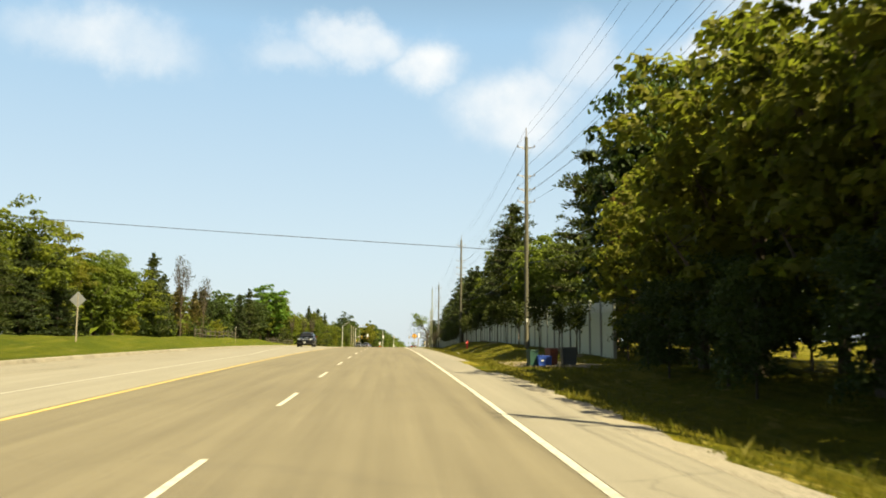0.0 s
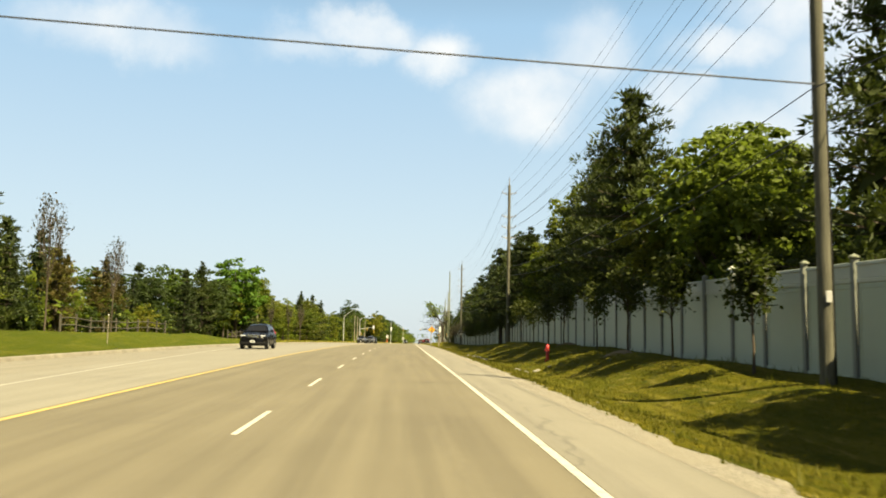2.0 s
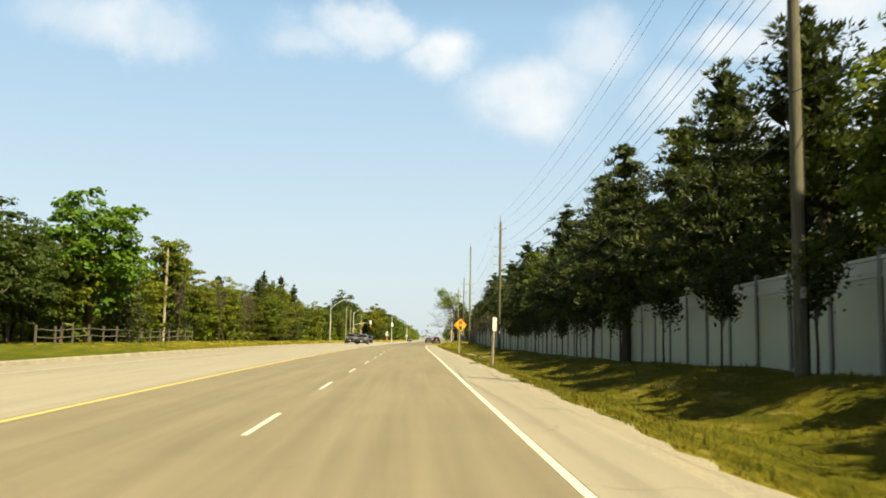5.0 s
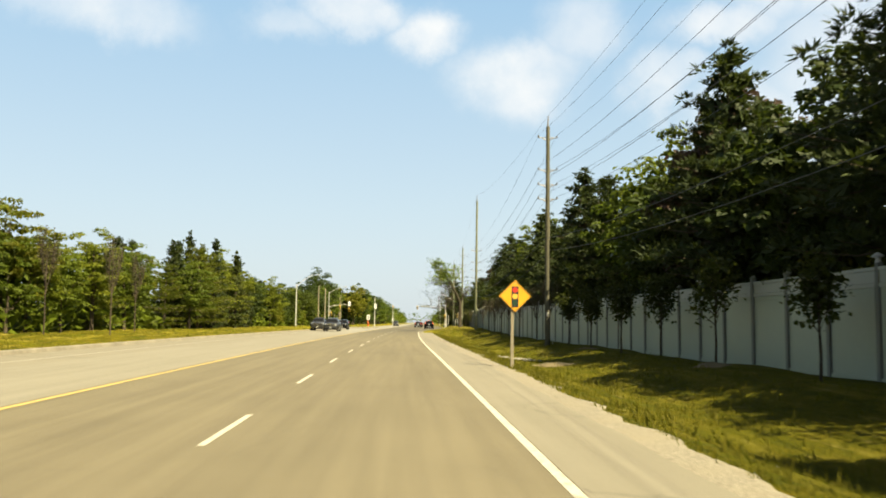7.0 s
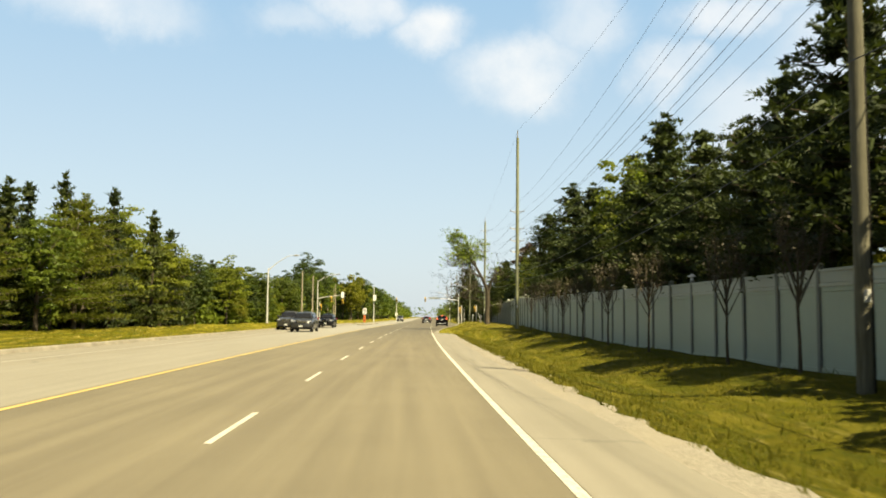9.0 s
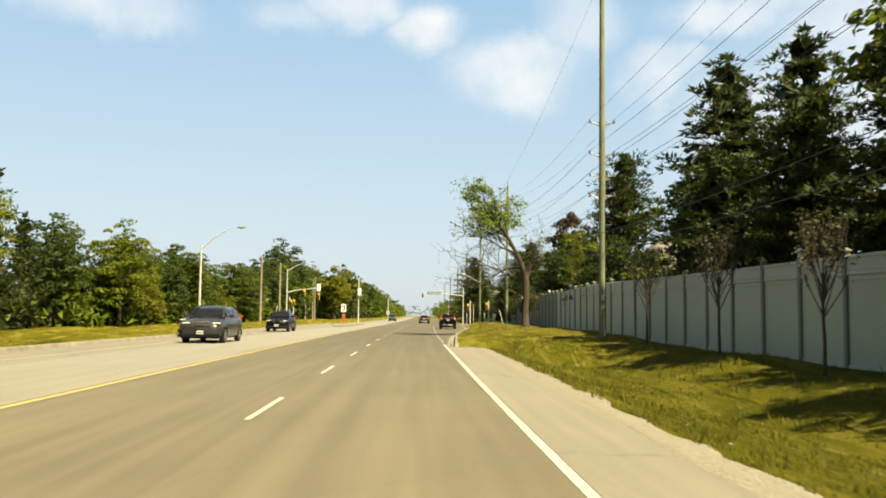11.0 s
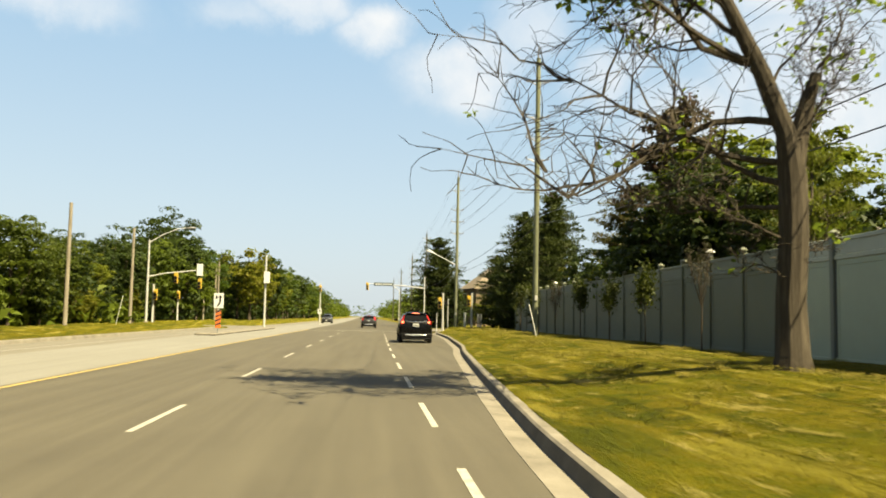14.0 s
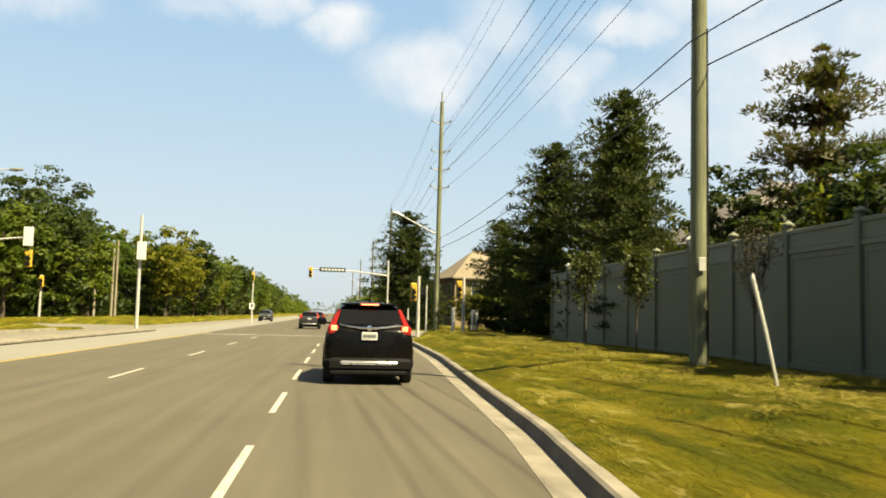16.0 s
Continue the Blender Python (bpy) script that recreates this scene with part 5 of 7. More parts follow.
    part("trunk", wood, BARK_GREY, t, "grey-brown ridged bark")
    tips, bare_tips = np.array(tips), np.array(bare_tips)
    tips = tips[((tips[:, 2] > 6.9) & (rng.random(len(tips)) < 0.45)) | (rng.random(len(tips)) < 0.08)]
    pts = np.repeat(tips, 8, 0) + rng.normal(size=(len(tips) * 8, 3)) * (0.17, 0.17, 0.11)
    bp = bare_tips[rng.random(len(bare_tips)) < 0.03]
    pts = np.concatenate([pts, np.repeat(bp, 4, 0) + rng.normal(size=(len(bp) * 4, 3)) * 0.10])
    v, f = leaf_cards(pts, 0.12, rng)
    part("crown", card_mesh("leaning_crown", v, f, LEAF_SPRING), None, t)


leaning_tree()

# thin half-dead trees that stand out before the far wood
for u, y, h in ((-17.0, 176, 6.0), (-16.2, 184, 6.4), (-17.2, 192, 6.0), (-18.2, 166, 5.6), (-22.0, 96, 10.0), (-23.0, 112, 8.6)):
    t = thing("young_tree", on_ground(u, y), yt.uniform(0, 360), "thin bare-twigged tree before the far wood", "tree", "thin trees before the far wood", (h / 6.5, h / 6.5, h / 3.9))
    tr, cr = YOUNG[True][0]
    part("trunk", tr, None, t)
    part("crown", cr, None, t)

# ---- fence ----
def sound_fence():
    fence = thing("fence", spot(12.4, 150, 0), 0, "long grey vinyl privacy fence with capped posts", "fence", kind="structure")
    inv = fence.matrix_basis.inverted()
    step = 2.42
    H = 2.78
    post_me = Shape().chamfer_box(0, 0, H / 2 + 0.0, 0.15, 0.15, H + 0.18, 0.012)
    post_me = [post_me.mesh("post", m) for m in (VINYL_POST, VINYL_SHADED)]
    cap_me = Shape().lathe([(0.13, 0), (0.13, 0.03), (0.10, 0.05), (0.02, 0.10)], sides=8).mesh("cap", VINYL_LIGHT_SHADED)
    lan = Shape().lathe([(0.07, 0), (0.06, 0.03), (0.06, 0.11), (0.15, 0.13), (0.14, 0.16), (0.03, 0.24)], sides=10)
    lan_me = lan.mesh("lantern_cap", LANTERN, 40)
    pan = Shape()
    pan.box(0, 0, 1.16, step - 0.25, 0.035, 2.24)
    for x in (-1, 1):
        pan.chamfer_box(x * (step / 2 - 0.19), 0, 1.16, 0.09, 0.06, 2.22, 0.008)
    pan.chamfer_box(0, 0, 2.2, step - 0.3, 0.058, 0.10, 0.008)
    for k in range(1, 8):
        pan.box(-step / 2 + 0.22 + k * (step - 0.44) / 8, -0.019, 1.1, 0.008, 0.004, 2.0)
    panel_me = [pan.mesh("panel", m) for m in (VINYL, VINYL_SHADED)]
    jo = Shape()
    for x in (-1, 1):
        jo.box(x * (step / 2 - 0.10), 0.012, 1.16, 0.08, 0.02, 2.24)
    joint_me = jo.mesh("joint", JOINT)
    rail = Shape()
    rail.chamfer_box(0, 0, 2.33, step - 0.14, 0.09, 0.10, 0.01)
    rail.box(0, 0, 2.54, step - 0.14, 0.04, 0.30)
    rail.chamfer_box(0, 0, 2.72, step - 0.14, 0.10, 0.09, 0.012)
    rail_me = [rail.mesh("top_rail", m) for m in (VINYL_LIGHT, VINYL_LIGHT_SHADED)]
    foot_me = Shape().chamfer_box(0, 0, 0.06, step - 0.14, 0.08, 0.13, 0.01)
    foot_me = [foot_me.mesh("bottom_rail", m) for m in (VINYL, VINYL_SHADED)]
    ys = [37.2 + step * k for k in range(113)]
    rng = random.Random(4)
    for i, y in enumerate(ys):
        u = lerp(FENCE_U, y)
        z = lerp(FENCE_Z, y)
        p = spot(u, y, z - 0.03)
        nxt = spot(lerp(FENCE_U, y + step), y + step, lerp(FENCE_Z, y + step) - 0.03)
        d = nxt - p
        rz = math.atan2(d.y, d.x)
        turn_m = Matrix.Rotation(rz + rng.uniform(-0.01, 0.01), 4, "Z")
        # past here the fence takes the vinyl darkened for tree shade
        shaded = 1 if y > 264 else 0
        for nm, me, m in (("post", post_me[shaded], Matrix.Translation(p) @ turn_m @ Matrix.Rotation(radians(rng.uniform(-0.4, 0.4)), 4, "X")),
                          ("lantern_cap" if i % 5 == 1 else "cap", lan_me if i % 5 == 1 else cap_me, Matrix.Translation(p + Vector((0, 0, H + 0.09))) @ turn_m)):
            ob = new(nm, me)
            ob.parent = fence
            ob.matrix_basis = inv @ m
        if i == len(ys) - 1:
            break
        slope = math.atan2(d.z, d.xy.length)
        mid = Matrix.Translation((p + nxt) / 2) @ Matrix.Rotation(rz, 4, "Z") @ Matrix.Rotation(-slope, 4, "Y")
        for nm, me in (("panel", panel_me[shaded]), ("top_rail", rail_me[shaded]), ("bottom_rail", foot_me[shaded]), ("joint", joint_me)):
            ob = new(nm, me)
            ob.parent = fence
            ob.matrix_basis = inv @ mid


sound_fence()


# ---- power line ----
POLES = [(10.9, 3, 15.5, "a"), (11.2, 55.7, 15.5, "a"), (11.05, 110.5, 14.5, "a"), (11.15, 181.2, 14.4, "a"), (10.9, 238.0, 17.4, "b"), (11.3, 288.3, 15.45, "c"), (10.5, 326.0, 15.9, "c"), (10.4, 378, 15.4, "a"), (10.3, 425, 15.2, "a"), (10.2, 480, 15.2, "a"), (10.2, 540, 15.2, "a"), (10.9, -50, 15.5, "a")]
ARMS = {"a": [1.4, 3.45, 4.4, 5.3], "b": [7.2, 8.7, 9.75, 10.7], "c": [2.0, 3.9, 5.05, 6.2]}
PHONE = {"a": (6.6, 5.9), "b": (4.9, 4.3), "c": (6.25, 5.85)}


def utility_pole(u, y, h, style):
    zb = ground_z(u, y)
    p = thing("utility_pole", spot(u, y, zb), heading(y), "tall weathered grey power pole with four bracket arms" if style == "a" else "tall pale greenish power pole with four bracket arms", "utility pole", "power poles beside the fence")
    part("pole", Shape().tube([(0, 0, -0.4), (0, 0, h * 0.5), (0.02, 0, h - 0.7)], [0.175, 0.145, 0.115], 12), WOOD_GREY if style == "a" else WOOD_GREEN, p)
    part("peak_bracket", Shape().tube([(0, 0, h - 0.75), (0.03, 0, h - 0.1), (0.02, 0, h)], [0.05, 0.035, 0.02], 6), INSULATOR, p)
    for a in ARMS[style]:
        z = h - a
        for s in (-1, 1):
            arm = Shape()
            arm.tube([(s * 0.10, 0, z - 0.16), (s * 0.34, 0, z - 0.03), (s * 0.58, 0, z)], [0.04, 0.03, 0.025], 6)
            arm.tube([(s * 0.10, 0, z + 0.02), (s * 0.36, 0, z + 0.0)], [0.025, 0.02], 5)
            b = part("bracket", arm, INSULATOR, p)
            ins = Shape().lathe([(0.02, 0), (0.06, 0.02), (0.06, 0.05), (0.03, 0.06), (0.055, 0.09), (0.03, 0.11), (0.045, 0.15), (0.02, 0.18)], s * 0.58, 0, z - 0.02, 8)
            part("insulator", ins, INSULATOR, b)
    part("identity_plate", Shape().chamfer_box(-0.02, -0.20, 1.9, 0.14, 0.02, 0.26, 0.008), PALE_METAL, p)
    gw_ = Shape().tube([(0.12, -0.13, 0.0), (0.12, -0.12, 3.0), (0.11, -0.1, 6.5)], 0.025, 5)
    part("ground_conduit", gw_, TRIM, p)
    return p


CORNER_POLE = [utility_pole(u, y, h, style) for u, y, h, style in POLES][6]


def wire_run(name, off, drop_fn, rad, sag, label, group):
    pts = []
    stops = sorted(POLES, key=lambda q: q[1])
    for (u0, y0, h0, s0), (u1, y1, h1, s1) in zip(stops[:-1], stops[1:]):
        a = spot(u0 + off, y0, ground_z(u0, y0) + drop_fn(h0, s0))
        b = spot(u1 + off, y1, ground_z(u1, y1) + drop_fn(h1, s1))
        droop = sag * ((y1 - y0) / 55.0) ** 2
        for k in range(12):
            t = k / 12
            q = a.lerp(b, t)
            q.z -= 4 * droop * t * (1 - t)
            pts.append(q)
    pts.append(b)
    ob = new(name, Shape().tube(pts, rad, 5).mesh(name, CABLE, 60))
    tagged(ob, label, "cable", group)


for k in range(4):
    for s in (-0.58, 0.58):
        wire_run("power_wire", s, lambda h, st, k=k: h - ARMS[st][k] + 0.16, 0.0085 if k else 0.006, 1.0, "thin dark overhead power wire between the poles", "power wires")
wire_run("top_wire", 0.02, lambda h, st: h, 0.006, 0.7, "thin dark overhead top wire between the poles", "power wires")
wire_run("phone_cable", -0.2, lambda h, st: PHONE[st][0], 0.014, 0.8, "thick black phone cable slung between the poles", "phone cables")
wire_run("phone_cable", 0.22, lambda h, st: PHONE[st][1], 0.015, 0.8, "thick black phone cable slung between the poles", "phone cables")
# a service wire over the road
cross_pts = []
for k in range(25):
    t = k / 24
    cross_pts.append(spot(11.0 - 37.0 * t, 55.5, 7.0 + 2.0 * t - 0.3 * t * (1 - t)))
ob = new("service_wire", Shape().tube(cross_pts, 0.022, 5).mesh("service_wire", CABLE, 60))
tagged(ob, "single dark wire crossing high over the road", "cable")
# ---- street furniture ----
def slim_pole(name, u, y, h, r0, r1, mat, label, cat, group="", lean=0.0):
    p = thing(name, on_ground(u, y), heading(y), label, cat, group)
    part("pole", Shape().tube([(0, 0, -0.2), (lean * 0.5, 0, h * 0.5), (lean, 0, h)], [r0, (r0 + r1) / 2, r1], 10), mat, p)
    return p


for u, y, h in ((-17.6, 303.8, 8.2), (-18.6, 322.0, 8.4), (-21.2, 374.2, 8.4), (-20.8, 374.2, 8.7), (-22.2, 371.0, 2.9), (-21.5, 173, 9.0), (-20, 410, 10), (-20, 452, 10)):
    slim_pole("wooden_pole", u, y, h, 0.15, 0.11, WOOD_POST, "plain pale wooden pole before the wood", "pole", "wooden poles along the far side")


def street_lamp(u, y, h, reach, side, rise, label):
    p = thing("street_lamp", on_ground(u, y), heading(y), label, "street lamp", "street lamps")
    part("base", Shape().lathe([(0.22, -0.1), (0.22, 0.12), (0.14, 0.2)], sides=12), CONCRETE, p)
    part("pole", Shape().tube([(0, 0, 0), (0, 0, h * 0.5), (0, 0, h)], [0.12, 0.10, 0.075], 10), PALE_METAL, p)
    a = part("arm", Shape().tube([(0, 0, h - 0.3), (side * reach * 0.35, 0, h + rise * 0.42), (side * reach * 0.75, 0, h + rise * 0.92), (side * reach, 0, h + rise)], [0.06, 0.05, 0.04, 0.035], 8), PALE_METAL, p)
    head = Shape().tube([(side * (reach - 0.05), 0, h + rise), (side * (reach + 0.3), 0, h + rise + 0.01), (side * (reach + 0.75), 0, h + rise + 0.03)], [0.05, 0.13, 0.06], 8)
    part("lamp_head", head, STEEL, a)
    return p


street_lamp(-18.0, 278.0, 7.3, 3.3, 1, 1.7, "pale steel street lamp with a long raised arm")
lamp_signal = street_lamp(-18.2, 325.6, 7.7, 3.4, 1, 1.15, "pale steel street lamp carrying a signal arm")
street_lamp(-20.5, 413, 9.0, 3.0, 1, 1.2, "pale steel street lamp with a long raised arm")
street_lamp(9.4, 470, 8.8, 3.6, -1, 1.3, "pale steel street lamp with a long raised arm")


def signal_head(parent, x, y, z, back=True, face=-1, rear=False):
    """A three-lamp signal, its lamps seen from the side or behind."""
    s = part("signal_head", Shape().chamfer_box(x, y, z, 0.34, 0.22, 1.0, 0.03), SIGNAL_YELLOW, parent, "yellow three-lamp signal head")
    if rear:
        part("backboard", Shape().chamfer_box(x, y + face * 0.14, z, 0.56, 0.05, 1.1, 0.02), SIGN_WHITE, s, "pale back of the signal")
        return s
    for k, mat in enumerate((SIGN_RED, SIGN_AMBER, SIGN_GREEN)):
        vis = Shape().lathe([(0.11, 0), (0.13, 0.02), (0.13, 0.2), (0.12, 0.2)], 0, 0, 0, 10, Matrix.Translation((x, y + face * 0.10, z + 0.31 - 0.31 * k)) @ Matrix.Rotation(radians(90 * -face), 4, "X"))
        part("visor", vis, TRIM if k else SIGNAL_YELLOW, s)
    if back:
        part("backboard", Shape().chamfer_box(x, y + face * -0.13, z, 0.62, 0.03, 1.25, 0.012), SIGN_WHITE, s, "pale signal backboard")
    return s


mast = part("signal_arm", Shape().tube([(0, 0, 4.25), (1.5, 0, 4.6), (4.5, 0, 4.95)], [0.09, 0.07, 0.05], 8), PALE_METAL, lamp_signal)
signal_head(lamp_signal, 4.7, 0, 5.0, rear=True)
signal_head(lamp_signal, 2.55, 0, 4.2, False)
signal_head(lamp_signal, 4.65, 0.3, 3.75, False)
part("hanger", Shape().tube([(2.55, 0, 4.8), (2.55, 0, 4.6)], 0.02, 5).tube([(4.4, 0, 4.95), (4.65, 0.3, 4.6), (4.65, 0.3, 4.2)], 0.03, 5), STEEL, lamp_signal)


def signal_pole(u, y, h, heads, label, group="signal poles at the junction"):
    p = thing("signal_pole", on_ground(u, y), heading(y), label, "traffic signal", group)
    part("pole", Shape().tube([(0, 0, -0.2), (0, 0, h)], [0.11, 0.08], 10), PALE_METAL, p)
    for x, z, back in heads:
        signal_head(p, x, -0.2, z, False, rear=back)
    return p


signal_pole(-7.8, 327.4, 7.2, [(0.15, 5.0, True)], "tall pale median pole with a backed signal head")
island_a = thing("traffic_island", spot(-7.6, 300, 0.0), heading(310), "low pale concrete island between the lanes", "traffic island", kind="structure")
part("slab", Shape().chamfer_box(0, 14, 0.07, 1.3, 30, 0.16, 0.05), CONCRETE, island_a)
signal_pole(-5.95, 377, 6.4, [(0.0, 5.6, False)], "far pale signal pole beyond the junction")
small_sign = thing("keep_right_sign", on_ground(-5.95, 376.6), heading(377), "small white sign on the far signal pole's island", "road sign")
part("panel", Shape().chamfer_box(0, 0, 2.1, 0.6, 0.03, 0.75, 0.01), SIGN_WHITE, small_sign)
part("mark", Shape().chamfer_box(0.02, -0.022, 2.15, 0.2, 0.006, 0.38, 0.002), BLACK, small_sign)
part("post", Shape().tube([(0, 0.03, -0.1), (0, 0.03, 2.4)], 0.035, 6), PALE_METAL, small_sign)
signal_pole(-18.0, 327.0, 3.6, [(0.25, 2.6, False)], "short pale pole with a low signal head")
signal_pole(8.75, 319.5, 3.4, [(-0.3, 2.5, False)], "pale corner signal pole with a side head")
signal_pole(11.5, 321.0, 3.1, [(-0.3, 2.35, False)], "pale corner signal pole with a side head")
signal_pole(-21.5, 352, 3.8, [(0.1, 3.2, False)], "short pale pole with a low signal head")
ped = slim_pole("sign_post", 9.25, 320.0, 2.6, 0.05, 0.045, PALE_METAL, "slim pale pedestrian signal post", "post", "posts at the corner")
part("signal_box", Shape().chamfer_box(-0.22, -0.05, 2.2, 0.3, 0.2, 0.36, 0.03), TRIM, ped, "black pedestrian signal box")
slim_pole("sign_post", 8.35, 321.5, 1.9, 0.05, 0.045, PALE_METAL, "slim pale pedestrian signal post", "post", "posts at the corner")
for u, y, h in ((10.85, 320.5, 1.35), (12.3, 322.5, 1.2), (12.55, 322.6, 1.2)):
    slim_pole("bollard", u, y, h, 0.10, 0.10, SIGN_WHITE, "white plastic cable marker bollard on the corner grass", "bollard", "bollards at the corner")

# signal mast over the far side of the junction, with the street name board
far_mast = signal_pole(9.0, 356, 6.8, [], "pale signal mast with a dark name board")
part("signal_arm", Shape().tube([(0, 0, 5.3), (-3, 0, 5.6), (-7.6, 0, 5.75)], [0.09, 0.07, 0.05], 8), PALE_METAL, far_mast)
signal_head(far_mast, -7.5, -0.2, 5.4, False)
board = part("name_board", Shape().chamfer_box(-5.4, -0.12, 5.72, 2.5, 0.05, 0.42, 0.015), SIGN_BLUE, far_mast, "dark street name board")
bars = Shape()
for k in range(7):
    bars.box(-6.35 + k * 0.32, -0.152, 5.72, 0.22, 0.006, 0.17)
part("lettering", bars, SIGN_WHITE, board, "pale lettering drawn as bars")


def keep_right_sign(u, y):
    p = thing("keep_right_sign", spot(u, y, 0.15), heading(y), "white arrow sign over an orange striped board", "traffic sign")
    part("post", Shape().tube([(0, 0.03, -0.1), (0, 0.03, 2.6)], 0.035, 8), STEEL, p)
    b = part("sign_board", Shape().chamfer_box(0, 0, 2.05, 0.62, 0.02, 0.95, 0.008), SIGN_WHITE, p)
    ar = Shape()
    ar.plate([(-0.16, 1.72), (-0.06, 1.70), (0.12, 1.98), (0.12, 2.3), (0.2, 2.3), (0.06, 2.46), (-0.08, 2.3), (0.01, 2.3), (0.0, 2.0)], 0.006, Matrix.Translation((0.03, -0.02, -0.05)))
    ar.plate([(-0.2, 2.2), (-0.08, 2.2), (-0.08, 2.42), (-0.2, 2.42)], 0.006, Matrix.Translation((0, -0.02, -0.05)))
    part("arrow", ar, BLACK, b)
    h = part("hazard_board", Shape().chamfer_box(0, 0, 0.85, 0.34, 0.02, 1.1, 0.008), SIGN_ORANGE, p)
    st = Shape()
    for k in range(4):
        z = 0.42 + k * 0.27
        st.plate([(-0.165, z), (0.165, z + 0.14), (0.165, z + 0.25), (-0.165, z + 0.11)], 0.005, Matrix.Translation((0, -0.018, 0)))
    part("stripe", st, BLACK, h)


keep_right_sign(-7.2, 300.9)


def signal_ahead_sign():
    p = thing("warning_sign", on_ground(5.62, 155.0), heading(155) - 4, "yellow diamond sign warning of traffic lights on a wooden post", "traffic sign")
    gz = ground_z(5.62, 155.0)
    post = Shape()
    post.chamfer_box(-0.08, 0.07, 1.05, 0.10, 0.09, 2.5, 0.008)
    part("post", post, WOOD_POST, p)
    c = 2.15 - gz
    r = 0.50
    part("sign_plate", Shape().plate([(0, c - r), (r, c), (0, c + r), (-r, c)], 0.012), SIGN_YELLOW, p)
    rim = Shape()
    for a, b in (((0, c - r), (r, c)), ((r, c), (0, c + r)), ((0, c + r), (-r, c)), ((-r, c), (0, c - r))):
        o = 0.955
        i = 0.925
        q = lambda pt, k: (pt[0] * k, c + (pt[1] - c) * k)
        rim.plate([q(a, o), q(b, o), q(b, i), q(a, i)], 0.003, Matrix.Translation((0, -0.005, 0)))
    part("border", rim, BLACK, p)
    part("signal_symbol", Shape().plate([(-0.105, c - 0.34), (0.105, c - 0.34), (0.105, c + 0.30), (-0.105, c + 0.30)], 0.004, Matrix.Translation((0, -0.006, 0))), BLACK, p)
    for k, mat in enumerate((SIGN_RED, SIGN_AMBER, SIGN_GREEN)):
        zc = c + 0.19 - 0.20 * k
        part("lamp_disc", Shape().plate([(0.085 * math.cos(t * math.pi / 10), zc + 0.085 * math.sin(t * math.pi / 10)) for t in range(20)], 0.003, Matrix.Translation((0, -0.010, 0))), mat, p)
    for zz in (c + 0.3, c - 0.38):
        part("bolt", Shape().lathe([(0.015, 0), (0.012, 0.008)], 0, 0, 0, 8, Matrix.Translation((0, -0.008, zz + 0.08)) @ Matrix.Rotation(radians(90), 4, "X")), STEEL, p)


signal_ahead_sign()


def parking_sign():
    """The narrow sign on a leaning timber post."""
    p = thing("roadside_sign", on_ground(5.88, 131.2), heading(131) + 50, "narrow white roadside sign on a leaning timber post", "traffic sign")
    m = Matrix.Rotation(radians(2.5), 4, "Y")
    part("post", Shape().box(0, 0.06, 0.95, 0.095, 0.095, 2.7, m), WOOD_POST, p)
    pl = part("sign_plate", Shape().box(0, 0.0, 1.95, 0.32, 0.012, 0.62, m), SIGN_WHITE, p)
    ring = Shape()
    for k in range(14):
        a, b = 2 * math.pi * k / 14, 2 * math.pi * (k + 1) / 14
        ring.plate([(0.10 * math.cos(a), 2.05 + 0.10 * math.sin(a)), (0.10 * math.cos(b), 2.05 + 0.10 * math.sin(b)), (0.125 * math.cos(b), 2.05 + 0.125 * math.sin(b)), (0.125 * math.cos(a), 2.05 + 0.125 * math.sin(a))], 0.003, m @ Matrix.Translation((0, -0.011, 0)))
    part("ring_symbol", ring, BLACK, pl)
    part("lettering", Shape().box(0, -0.010, 1.80, 0.2, 0.004, 0.03, m).box(0, -0.010, 1.73, 0.16, 0.004, 0.03, m), BLACK, pl, "dark lettering drawn as bars")


parking_sign()


def hydrant(u, y):
    p = thing("fire_hydrant", on_ground(u, y), heading(y) + 20, "small red fire hydrant standing in the grass", "hydrant", scale=(0.72, 0.72, 0.72))
    part("barrel", Shape().lathe([(0.17, -0.1), (0.17, 0.05), (0.12, 0.07), (0.115, 0.78), (0.15, 0.80), (0.15, 0.86), (0.125, 0.88)], sides=18), HYDRANT_RED, p)
    part("bonnet", Shape().lathe([(0.14, 0.88), (0.14, 0.93), (0.12, 1.02), (0.07, 1.10), (0.035, 1.12), (0.035, 1.19)], sides=18), HYDRANT_RED, p)
    for a in (0, 180, 270):
        noz = Shape().lathe([(0.06, 0.08), (0.06, 0.17), (0.075, 0.17), (0.075, 0.22), (0.03, 0.24)], 0, 0, 0, 12, Matrix.Translation((0, 0, 0.70)) @ Matrix.Rotation(radians(a), 4, "Z") @ Matrix.Rotation(radians(90), 4, "X"))
        part("nozzle", noz, HYDRANT_RED, p)


hydrant(9.3, 80.0)


